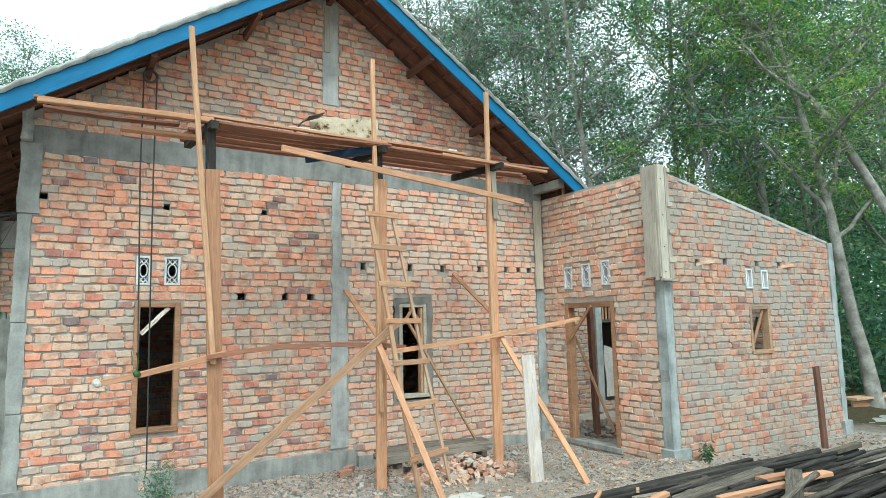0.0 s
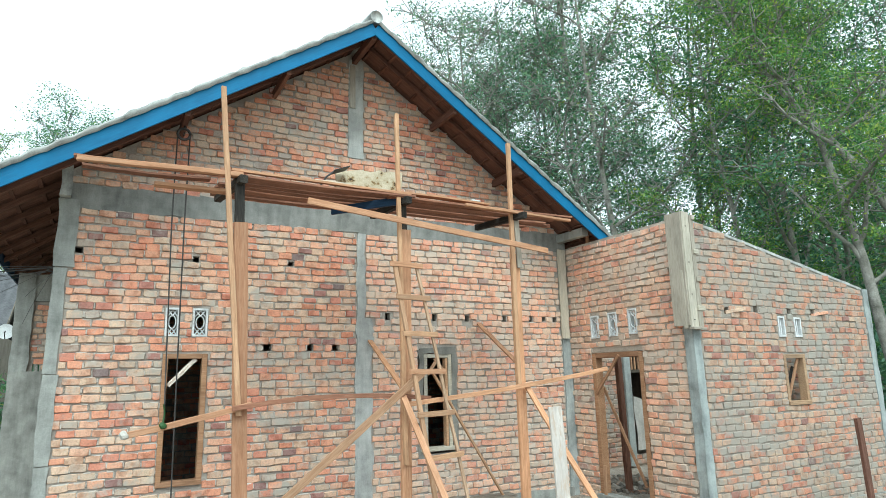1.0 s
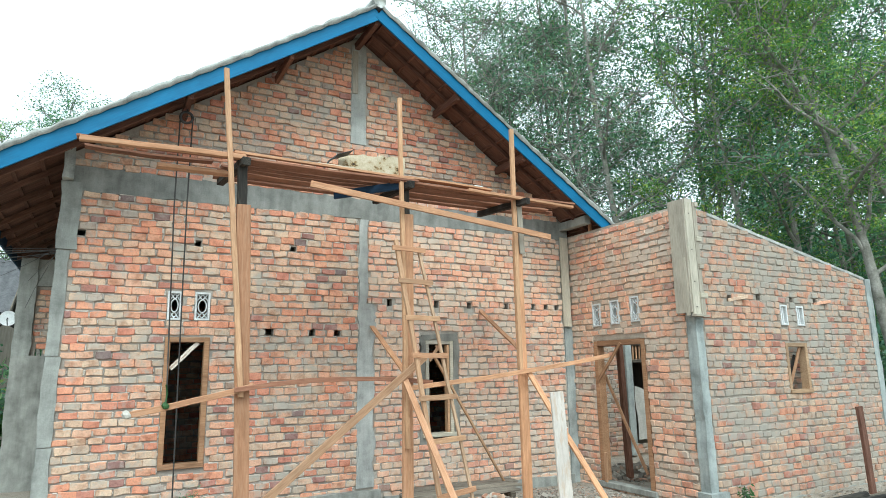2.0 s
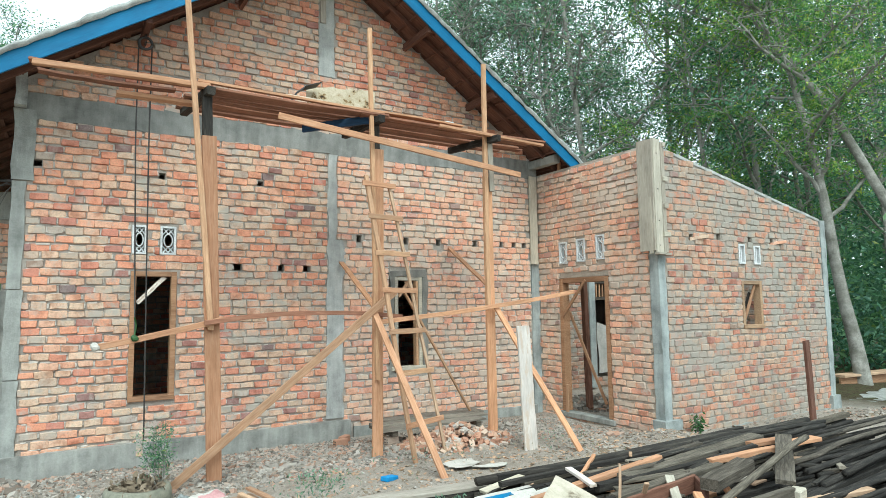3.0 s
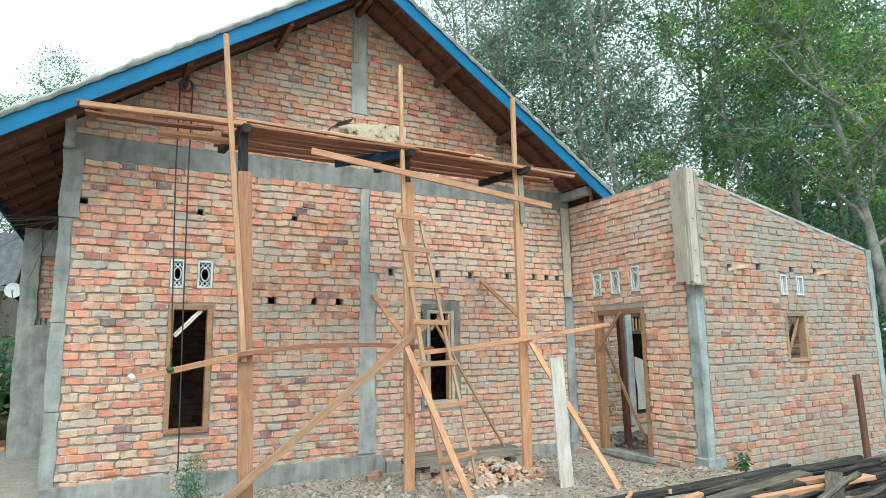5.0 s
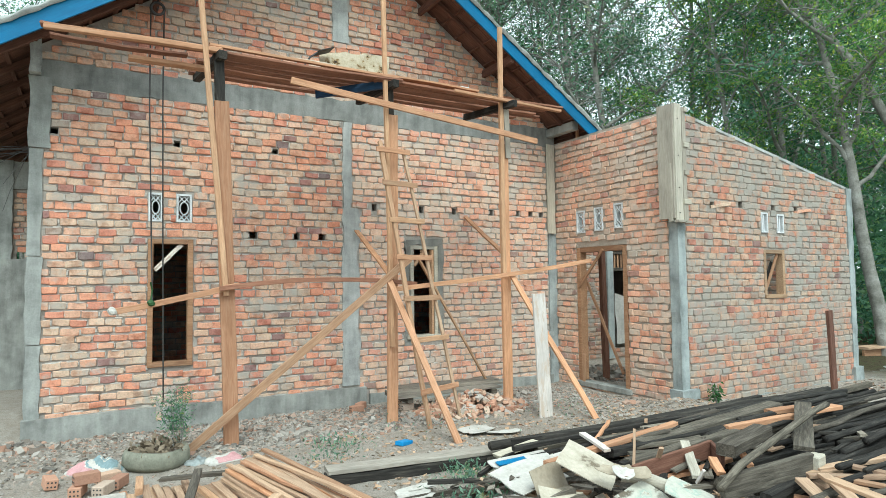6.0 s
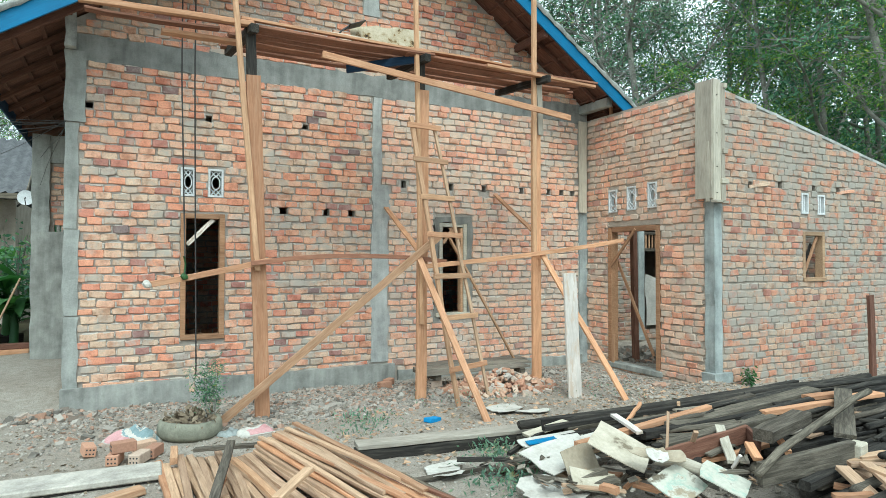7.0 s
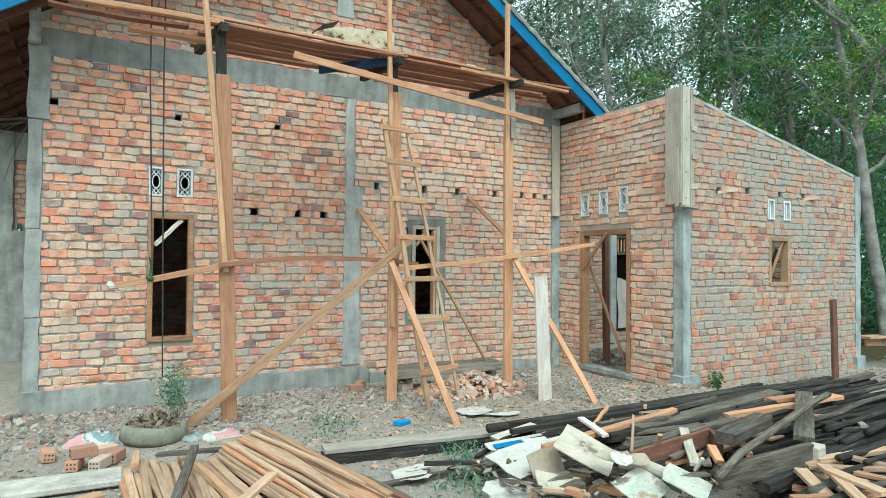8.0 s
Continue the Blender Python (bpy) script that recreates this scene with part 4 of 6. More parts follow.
lumber("scaffold_post", (5.185, -1.76, -0.02), (5.165, -1.76, 3.55), 0.135, 0.05, WOOD, "sawn scaffold upright beside the bench", "post", SC, (0, 1, 0))
lumber("splice_board", (5.215, -1.81, 3.35), (5.185, -1.81, 4.10), 0.08, 0.03, WOOD_G, "greyish splice board nailed to the scaffold", "board", SC, (0, 1, 0))
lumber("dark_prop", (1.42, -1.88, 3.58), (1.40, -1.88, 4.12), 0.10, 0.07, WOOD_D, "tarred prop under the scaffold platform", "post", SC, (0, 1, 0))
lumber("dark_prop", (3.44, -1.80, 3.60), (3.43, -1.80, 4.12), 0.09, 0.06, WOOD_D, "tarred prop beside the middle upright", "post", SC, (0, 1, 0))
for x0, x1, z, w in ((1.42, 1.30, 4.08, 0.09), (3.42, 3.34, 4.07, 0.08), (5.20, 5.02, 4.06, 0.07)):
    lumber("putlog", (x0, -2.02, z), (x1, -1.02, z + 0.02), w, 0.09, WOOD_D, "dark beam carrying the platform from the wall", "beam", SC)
# the batten's dark blue has the platform's shade in it
lumber("blue_batten", (3.36, -1.84, 4.09), (2.66, -1.30, 4.02), 0.04, 0.10, BLUE_SHADED, "blue painted batten under the platform, coloured as shaded", "board", SC)
# platform boards, in three bays
r = random.Random(17)
for x0, x1, ys in ((-0.20, 1.45, (-1.86, -1.62)), (1.25, 3.55, (-1.88, -1.75, -1.62, -1.49, -1.36, -1.22, -1.09)), (3.20, 6.12, (-1.87, -1.74, -1.60, -1.46, -1.32, -1.16))):
    for k, y in enumerate(ys):
        a, b = x0 + r.uniform(-0.05, 0.12) * (k > 0), x1 - r.uniform(0.0, 0.5) * (k > 0)
        za = 4.135 + r.uniform(-0.006, 0.012)
        lumber("scaffold_plank", (a, y, za), (b, y + r.uniform(-0.03, 0.03), za + r.uniform(-0.01, 0.015)), 0.115, 0.026, WOOD_M, PLANK, "plank", "platform planks", bow=-0.015)
lumber("scaffold_plank", (1.3, -1.93, 4.19), (3.5, -1.90, 4.175), 0.05, 0.03, WOOD, PLANK, "plank", "platform planks")
lumber("scaffold_plank", (2.6, -1.80, 4.185), (4.7, -1.84, 4.19), 0.12, 0.025, WOOD, PLANK, "plank", "platform planks", bow=0.02)
lumber("scaffold_plank", (4.3, -1.92, 4.13), (6.10, -1.88, 4.10), 0.06, 0.04, WOOD, PLANK, "plank", "platform planks")
lumber("scaffold_plank", (-0.17, -1.93, 4.11), (1.42, -1.95, 4.14), 0.06, 0.055, WOOD, PLANK, "plank", "platform planks")
lumber("scaffold_plank", (0.55, -1.75, 3.98), (1.30, -1.73, 3.99), 0.12, 0.04, WOOD, "short plank hung below the platform", "plank", "platform planks")
lumber("offcut", (2.25, -1.85, 4.21), (2.72, -1.80, 4.23), 0.10, 0.02, WOOD_G, "grey offcut board on the platform edge", "board")
# mortar tub things on the platform
r = random.Random(8)
v, f = [], []
nx, nz = 16, 7
for j in range(nz):
    for i in range(nx):
        x, z = 2.70 + 1.04 * i / (nx - 1), 4.20 + (0.45 + 0.09 * i / (nx - 1)) * j / (nz - 1)
        if j == nz - 1:
            z += r.uniform(-0.02, 0.015)
        if i in (0, nx - 1):
            x += r.uniform(-0.05, 0.03) + (0.10 * (j / nz) if i == 0 else 0)
        v.append((x, -1.22 + 0.10 * j / nz + 0.015 * noise.noise((x * 4, z * 4, 1)), z))
back = len(v)
v += [(x, y + 0.018, z) for x, y, z in v]
for j in range(nz - 1):
    for i in range(nx - 1):
        a = j * nx + i
        f += [(a, a + 1, a + nx + 1, a + nx), (back + a, back + a + nx, back + a + nx + 1, back + a + 1)]
rim = [i for i in range(nx)] + [j * nx + nx - 1 for j in range(1, nz)] + [(nz - 1) * nx + i for i in range(nx - 2, -1, -1)] + [j * nx for j in range(nz - 2, 0, -1)]
for a, b in zip(rim, rim[1:] + rim[:1]):
    f.append((a, back + a, back + b, b))
tagged(mesh_ob("stained_board", v, f, STAINED), "pale ply sheet with burnt holes on the scaffold", "board")
t = thing("scoop", "dark bent iron scoop lying on the platform", "tool")
bm = box_bm((2.66, -1.40, 4.58), (2.88, -1.18, 4.592), 0.003)
bmesh.ops.rotate(bm, verts=bm.verts, cent=(2.77, -1.29, 4.586), matrix=Matrix.Rotation(radians(-22), 3, "Y"))
part("blade", bm, DARK, t)
tube("handle", [(2.70, -1.3, 4.57), (2.52, -1.5, 4.40), (2.42, -1.6, 4.25)], 0.012, DARK, t)
bm = box_bm((4.56, -1.66, 4.20), (4.72, -1.55, 4.31), 0.018)
me = bpy.data.meshes.new("mortar_lump")
bm.to_mesh(me)
bm.free()
me.materials.append(CAP)
tagged(new("mortar_lump", me), "whitish lump of block on the platform", "block")

# rails and braces
RAIL = "sawn rail nailed across the scaffold uprights"
lumber("scaffold_rail", (2.14, -2.03, 3.905), (5.62, -1.93, 3.60), 0.03, 0.075, WOOD, "long plank nailed diagonally across the uprights", "rail", SC)
lumber("scaffold_rail", (0.42, -2.00, 1.42), (1.60, -1.99, 1.66), 0.035, 0.06, WOOD, RAIL, "rail", SC, bow=-0.01)
lumber("scaffold_rail", (1.40, -2.03, 1.63), (3.72, -1.93, 1.645), 0.03, 0.05, WOOD_M, "thin bowed rail across the scaffold", "rail", SC, bow=0.075)
lumber("scaffold_rail", (3.42, -1.97, 1.59), (6.62, -1.88, 1.95), 0.03, 0.055, WOOD, RAIL, "rail", SC, bow=-0.03)
BRACE = "slanting sawn brace of the scaffold"
lumber("scaffold_brace", (1.02, -2.06, -0.03), (3.60, -1.99, 1.95), 0.03, 0.085, WOOD_P, BRACE, "brace", SC)
lumber("scaffold_brace", (3.58, -3.14, -0.02), (3.33, -1.96, 1.72), 0.075, 0.03, WOOD, "long brace slanting down in front of the ladder", "brace", SC, (0, 1, 0))
lumber("scaffold_brace", (5.55, -3.07, -0.02), (5.19, -1.84, 1.78), 0.075, 0.03, WOOD, "brace slanting to the ground from an upright", "brace", SC, (0, 1, 0))
lumber("scaffold_brace", (3.70, -0.03, 2.44), (3.44, -1.80, 1.74), 0.07, 0.028, WOOD, "short brace from the wall to an upright", "brace", SC)
lumber("scaffold_brace", (5.62, -0.03, 2.72), (5.20, -1.72, 2.02), 0.07, 0.028, WOOD, "short brace from a wall hole to an upright", "brace", SC)
lumber("scaffold_brace", (3.78, -1.88, 1.95), (5.62, -0.75, -0.03), 0.025, 0.035, WOOD_P, "thin stick slanting to the wall foot", "brace", SC)

# ladder of sticks
ladder = thing("ladder", "home-made pole ladder leaning on the scaffold", "ladder", (3.9, -2.4, 0))
def rung_at(z):
    t = z / 3.4
    return Vector((3.63 - 0.43 * t, -2.42 + 0.44 * t, z)) , Vector((4.17 - 0.66 * t, -2.18 + 0.22 * t, z))
base = Vector((3.9, -2.4, 0))
for side in (0, 1):
    a, b = rung_at(-0.03)[side], rung_at(3.34 - 0.05 * side)[side]
    m_, l_ = along(a - base, b - base, (0, 1, 0))
    v, f = stick(l_, 0.05 - 0.014 * side, 0.045 - 0.01 * side, rough=0.008, seed=40 + side)
    mesh_ob("stile", v, f, WOOD_P if side == 0 else WOOD_S, ladder, m_)
for k, z in enumerate((0.42, 1.0, 1.48, 1.96, 2.40, 2.84, 3.24)):
    a, b = rung_at(z)
    d = (b - a).normalized() * 0.07
    off = Vector((0, -0.035, 0))
    m_, l_ = along(a - d + off - base, b + d + off + Vector((0, 0, 0.0)) - base)
    v, f = stick(l_, 0.025, 0.06, seed=50 + k)
    mesh_ob("rung", v, f, WOOD_P if k % 3 else WOOD, ladder, m_)

lumber("white_plank", (5.15, -2.60, -0.02), (5.13, -2.52, 1.50), 0.195, 0.028, WHITE_W, "whitewashed plank standing upright on the rubble", "plank", up=(0, 1, 0))
lumber("dark_stake", (10.22, -3.3, -0.15), (10.15, -3.3, 1.15), 0.12, 0.05, WOOD_R, "dark brown stake beside the extension wall", "post", up=(0, 1, 0))

# hoist: pulley and ropes
hoist = thing("pulley", "iron pulley hung from a purlin with dark ropes", "pulley", (0.92, -0.5, 5.06))
ring = [(0.075 * math.cos(k * math.pi / 8), 0, 0.075 * math.sin(k * math.pi / 8)) for k in range(17)]
tube("wheel", ring, 0.018, DARK, hoist, sides=8)
tube("hook", [(0, 0, 0.07), (0.01, 0, 0.13), (0.0, 0, 0.2)], 0.012, DARK, hoist)
tube("axle", [(0, -0.04, 0), (0, 0.04, 0)], 0.014, DARK, hoist)
tube("rope", [(-0.075, 0, 0), (-0.078, -0.01, -1.2), (-0.045, 0.0, -2.6), (-0.02, 0.005, -3.6)], 0.009, DARK, hoist, "dark hanging rope", sides=6)
load = tube("rope", [(0.075, 0, 0), (0.07, 0.0, -1.2), (0.085, 0.01, -2.6), (0.10, 0.0, -3.9), (0.11, 0.01, -4.75), (0.08, 0.02, -4.98)], 0.009, DARK, hoist, "dark hanging rope", sides=6)
bm = box_bm((0.03, -0.03, -5.0), (0.10, 0.01, -4.72), 0.012)
part("weight", bm, BRICK_LOOSE, load, "brick shard tied as a weight")
# rag and cord on the rail
r = random.Random(5)
for nm, c, rad, mt, lb in (("rag", (0.43, -2.03, 1.43), 0.042, PAPER, "crumpled pale rag tied to the rail"), ("green_cord", (0.76, -2.03, 1.50), 0.035, LEAF_B, "green plastic cord knotted on the rail")):
    bm = bmesh.new()
    bmesh.ops.create_icosphere(bm, subdivisions=2, radius=rad)
    for w in bm.verts:
        w.co *= 1 + 0.5 * noise.noise(w.co * 25)
        w.co += Vector(c)
    me = bpy.data.meshes.new(nm)
    bm.to_mesh(me)
    bm.free()
    me.materials.append(mt)
    tagged(new(nm, me), lb, "rag" if nm == "rag" else "cord")
tube("cord_end", [(0.76, -2.03, 1.52), (0.77, -2.05, 1.62), (0.755, -2.05, 1.70)], 0.008, LEAF_B, None, "loose end of a green cord", "cord", sides=6)

# overhead cables at the house corner
for k, (z0, x1, z1, y1) in enumerate(((3.30, -3.4, 3.34, 0.4), (3.28, -3.4, 3.58, 0.9), (3.30, -3.4, 3.16, 0.2), (3.31, -2.2, 2.85, 2.4), (3.26, -3.2, 3.0, 1.5), (3.25, -3.2, 3.42, 1.9), (3.29, -3.4, 3.26, 0.7), (3.27, -3.4, 3.08, 1.1), (3.31, -3.4, 3.48, 0.3))):
    pts = [(LEFT + (x1 - LEFT) * t / 8, -0.02 + (y1 + 0.02) * t / 8, z0 + (z1 - z0) * t / 8 - 0.10 * math.sin(math.pi * t / 8)) for t in range(9)]
    tube("cable", pts, 0.0032, DARK, None, "thin dark cable strung from the house corner", "cable", "cables", 5)
tube("cable", [(LEFT, 0.05, 3.3), (-0.75, 1.9, 3.02), (-1.0, 3.6, 2.9)], 0.0032, DARK, None, "thin dark cable strung from the house corner", "cable", "cables", 5)
tube("cable", [(LEFT, 0.05, 3.26), (-0.72, 1.9, 3.3), (-1.0, 3.6, 3.35)], 0.0032, DARK, None, "thin dark cable strung from the house corner", "cable", "cables", 5)

# ---- low bench and rubble ----
bench = thing("low_bench", "low plank bench resting on stacked bricks", "bench", (4.3, -0.9, -0.1))
for k, (y, x0, x1) in enumerate(((-1.42, 3.64, 5.26), (-1.15, 3.70, 5.48), (-0.88, 3.82, 5.60))):
    m_, l_ = along((x0 - 4.3, y + 0.9, 0.305 + 0.006 * k), (x1 - 4.3, y + 0.9 + 0.05, 0.295))
    v, f = stick(l_, 0.24, 0.028, seed=70 + k)
    mesh_ob("board", v, f, WOOD_B, bench, m_)
part("bearer", box_bm((-0.50, -0.60, 0.215), (-0.42, 0.12, 0.285), 0.005), WOOD_O, bench)
part("bearer", box_bm((0.80, -0.60, 0.215), (0.88, 0.12, 0.275), 0.005), WOOD_O, bench)


def loose_brick(at, turn, tip=0.0, label="", size=(0.185, 0.095, 0.085)):
    """A hollow brick; dark discs on both ends stand for its shaded core holes."""
    l, w, h = size
    bm = box_bm((-l / 2, -w / 2, 0), (l / 2, w / 2, h), 0.005)
    ob = new("hollow_brick", bpy.data.meshes.new("hollow_brick"))
    bm.to_mesh(ob.data)
    bm.free()
    ob.data.materials.append(BROKEN)
    ob.matrix_world = pose(*at, tip, 0, turn)
    # no holes are cut: their shade is a dark disc on the end
    for sx in (-1, 1):
        for j in range(3):
            for k in range(2):
                hb = bmesh.new()
                c = Vector((sx * (l / 2 - 0.002), -w * 0.28 + j * w * 0.28, h * 0.3 + k * h * 0.4))
                bmesh.ops.create_cone(hb, cap_ends=True, segments=8, radius1=0.0075, radius2=0.0075, depth=0.008, matrix=Matrix.Translation(c) @ Matrix.Rotation(radians(90), 4, "Y"))
                part("core_hole", hb, DARK, ob)
    return tagged(ob, label or "orange hollow brick lying in the yard", "brick", "loose bricks")


for at, turn, tip in (((-0.03, -2.50, 0.0), 100, 8), ((0.18, -2.85, 0.0), 75, 0), ((0.36, -2.92, 0.0), 60, 0), ((0.24, -2.86, 0.09), 12, 0), ((0.47, -2.78, 0.0), 62, 0), ((0.40, -2.60, 0.0), 20, 0)):
    loose_brick(at, turn, tip)
for at, turn in (((3.84, -1.05, -0.07), 70), ((3.86, -1.06, 0.02), 75), ((3.84, -1.42, -0.07), 20), ((3.83, -1.40, 0.02), 15), ((4.05, -1.44, -0.06), 95),
                 ((5.12, -1.10, -0.08), 80), ((5.14, -1.12, 0.01), 84), ((5.15, -1.36, -0.07), 78), ((3.45, -0.62, -0.10), 10), ((3.62, -0.35, -0.12), 40)):
    loose_brick(at, turn, 0, "orange hollow brick by the low bench")


def chips(name, count, place, size, mat, label, seed, flat=0.5):
    """Broken bits strewn on the ground, one joined mesh."""
    r = random.Random(seed)
    groups = []
    for _ in range(count):
        x, y, lift = place(r)
        s = size * r.choice((0.5, 0.7, 0.8, 1.0, 1.3))
        m = pose(x, y, ground_height(x, y) + lift, r.uniform(-30, 30), r.uniform(-30, 30), r.uniform(0, 360))
        dx, dy, dz = s * r.uniform(0.6, 1.3), s * r.uniform(0.4, 0.9), s * flat * r.uniform(0.5, 1.2)
        v = [m @ Vector((sx * dx / 2 * r.uniform(0.7, 1.1), sy * dy / 2 * r.uniform(0.7, 1.1), sz * dz / 2 * r.uniform(0.7, 1.1))) for sx, sy, sz in
             ((-1, -1, -1), (1, -1, -1), (1, 1, -1), (-1, 1, -1), (-1, -1, 1), (1, -1, 1), (1, 1, 1), (-1, 1, 1))]
        groups.append((v, [(3, 2, 1, 0), (4, 5, 6, 7), (0, 1, 5, 4), (1, 2, 6, 5), (2, 3, 7, 6), (3, 0, 4, 7)]))
    v, f = join_data(groups)
    return tagged(mesh_ob(name, v, f, mat), label, "rubble", "", "stuff")


def heap(cx, cy, rx, ry, h):
    def place(r):
        a, d = r.uniform(0, 2 * math.pi), math.sqrt(r.random())
        return cx + rx * d * math.cos(a), cy + ry * d * math.sin(a), h * (1 - d) * r.random() ** 0.4
    return place


def strip(x0, x1, y0, y1):
    def place(r):
        return r.uniform(x0, x1), y0 + (y1 - y0) * r.random() ** 0.8, 0.004
    return place


chips("brick_rubble", 620, heap(4.58, -1.78, 0.80, 0.52, 0.26), 0.085, BROKEN, "heap of broken orange bricks under the bench", 1, 0.7)
chips("rubble", 4200, strip(-0.6, 7.3, -0.15, -2.3), 0.036, CHIPS, "broken brick and mortar bits along the wall", 2)
chips("rubble", 1900, strip(1.4, 4.2, -0.15, -2.3), 0.05, CHIPS, "grey mortar lumps below the scaffold", 3)
chips("rubble", 800, strip(5.2, 7.5, -0.4, -3.2), 0.04, CHIPS, "broken bits and wood chips by the doorway", 4, 0.35)
chips("grit", 6000, strip(-2.5, 8.5, -0.1, -5.5), 0.022, GRIT, "fine grit scattered over the yard", 5)
chips("rubble", 260, heap(-0.5, -0.5, 0.55, 0.35, 0.12), 0.09, CHIPS, "grey lumps heaped at the house corner", 6, 0.7)
chips("rubble", 300, heap(8.9, 0.2, 0.9, 0.9, 0.15), 0.12, CHIPS, "building rubble inside the unroofed room", 7, 0.6)
chips("rubble", 500, strip(8.0, 12.5, -2.75, -4.2), 0.06, CHIPS, "chips and shavings along the extension wall", 8, 0.35)

# ---- tyre planter ----
tyre = thing("tyre_planter", "cut dusty tyre used as a planter with a shrub", "planter", (0.80, -2.26, 0))
v, f = [], []
prof = [(0.20, 0.02), (0.265, 0.0), (0.292, 0.04), (0.288, 0.11), (0.272, 0.155), (0.245, 0.165), (0.235, 0.145), (0.24, 0.05)]
for k in range(36):
    a = 2 * math.pi * k / 36
    wob = 1 + 0.03 * math.sin(3 * a + 1)
    for rr, z in prof:
        v.append((rr * wob * math.cos(a), rr * wob * math.sin(a), z + 0.012 * math.sin(2 * a) + (0.012 * noise.noise((a * 3, 1, 2)) if z > 0.1 else 0)))
for k in range(36):
    for i in range(len(prof) - 1):
        p, q = k * len(prof) + i, ((k + 1) % 36) * len(prof) + i
        f.append((p, q, q + 1, p + 1))
mesh_ob("tyre_wall", v, f, RUBBER, tyre, smooth=True)
v, f = [(0, 0, 0.16)], []
for ring_ in range(1, 5):
    for k in range(24):
        a = 2 * math.pi * k / 24
        rr = 0.24 * ring_ / 4
        v.append((rr * math.cos(a), rr * math.sin(a), 0.12 + 0.05 * noise.noise((rr * 9 * math.cos(a), rr * 9 * math.sin(a), 2)) + 0.03 * (1 - ring_ / 4)))
f += [(0, 1 + k, 1 + (k + 1) % 24) for k in range(24)]
for ring_ in range(3):
    for k in range(24):
        p, q = 1 + ring_ * 24 + k, 1 + ring_ * 24 + (k + 1) % 24
        f.append((p, p + 24, q + 24, q))
mesh_ob("soil", v, f, SOIL, tyre, smooth=True)
r = random.Random(12)
stems, spots = [], []
for k in range(9):
    a, tilt = r.uniform(0, 6.28), r.uniform(0.05, 0.5)
    h = r.uniform(0.28, 0.56)
    o = Vector((0.19 + r.uniform(-0.05, 0.05), 0.05 + r.uniform(-0.05, 0.05), 0.15))
    tip = o + Vector((math.cos(a) * tilt * h, math.sin(a) * tilt * h, h))
    stems.append(tube_data([o, o.lerp(tip, 0.5) + Vector((0, 0, 0.02)), tip], [0.005, 0.003, 0.0015], 5))
    for j in range(110):
        p = o.lerp(tip, r.uniform(0.25, 1.0))
        spots.append(p + Vector((r.gauss(0, 0.04), r.gauss(0, 0.04), r.gauss(0, 0.03))))
v, f = join_data(stems)
stem = mesh_ob("stem", v, f, BARK, tyre, smooth=True)
v, f = leaves_data(spots, 0.04, 3, -0.2, 0.24)
mesh_ob("foliage", v, f, LEAF, stem)
litter = [(0.24 * math.cos(k * 2.4) * math.sqrt(k / 170), 0.24 * math.sin(k * 2.4) * math.sqrt(k / 170), 0.155 + 0.03 * r.random()) for k in range(170)]
mesh_ob("dry_litter", *leaves_data(litter, 0.085, 8, 0.0, 0.5), DRY_LEAF, tyre, label="dry leaves heaped on the soil")


# ---- sacks, paper and small litter ----
def crumpled(name, at, w, d, h, mat, label, category, seed, turn=0.0, extra=None, amp=0.045, freq=3.4, n=15):
    """A crumpled sheet or bag: a creased skin with thickness lying on the ground."""
    v, f = [], []
    for layer in (1, 0):
        for j in range(n):
            for i in range(n):
                x, y = (i / (n - 1) - 0.5), (j / (n - 1) - 0.5)
                edge = max(0.0, 1 - (2 * max(abs(x), abs(y))) ** 3)
                wob = 1 + 0.28 * noise.noise((x * 2.3 + seed, y * 2.3, seed * 1.7))
                z = h * edge * (0.6 + 0.5 * noise.noise((x * 2 + seed, y * 2, 1))) + amp * abs(noise.noise((x * freq, y * freq, seed))) * (0.4 + edge)
                v.append((x * w * wob, y * d * wob, z + 0.006 if layer else -0.03))
    k = n * n
    for j in range(n - 1):
        for i in range(n - 1):
            a = j * n + i
            f += [(a, a + 1, a + n + 1, a + n), (k + a, k + a + n, k + a + n + 1, k + a + 1)]
    rim = list(range(n)) + [j * n + n - 1 for j in range(1, n)] + [(n - 1) * n + i for i in range(n - 2, -1, -1)] + [j * n for j in range(n - 2, 0, -1)]
    f += [(a, k + a, k + b, b) for a, b in zip(rim, rim[1:] + rim[:1])]
    x, y = at[0], at[1]
    z = ground_height(x, y) + (at[2] if len(at) > 2 else 0.0)
    fm = [0] * len(f)
    if extra:
        cells = (n - 1) * (n - 1)
        for c in range(cells):
            j, i = divmod(c, n - 1)
            fm[2 * c] = extra[1](i / (n - 2), j / (n - 2))
    ob = mesh_ob(name, v, f, [mat] + (extra[0] if extra else []), None, pose(x, y, z, 0, 0, turn), True, "", fm)
    return tagged(ob, label, category)


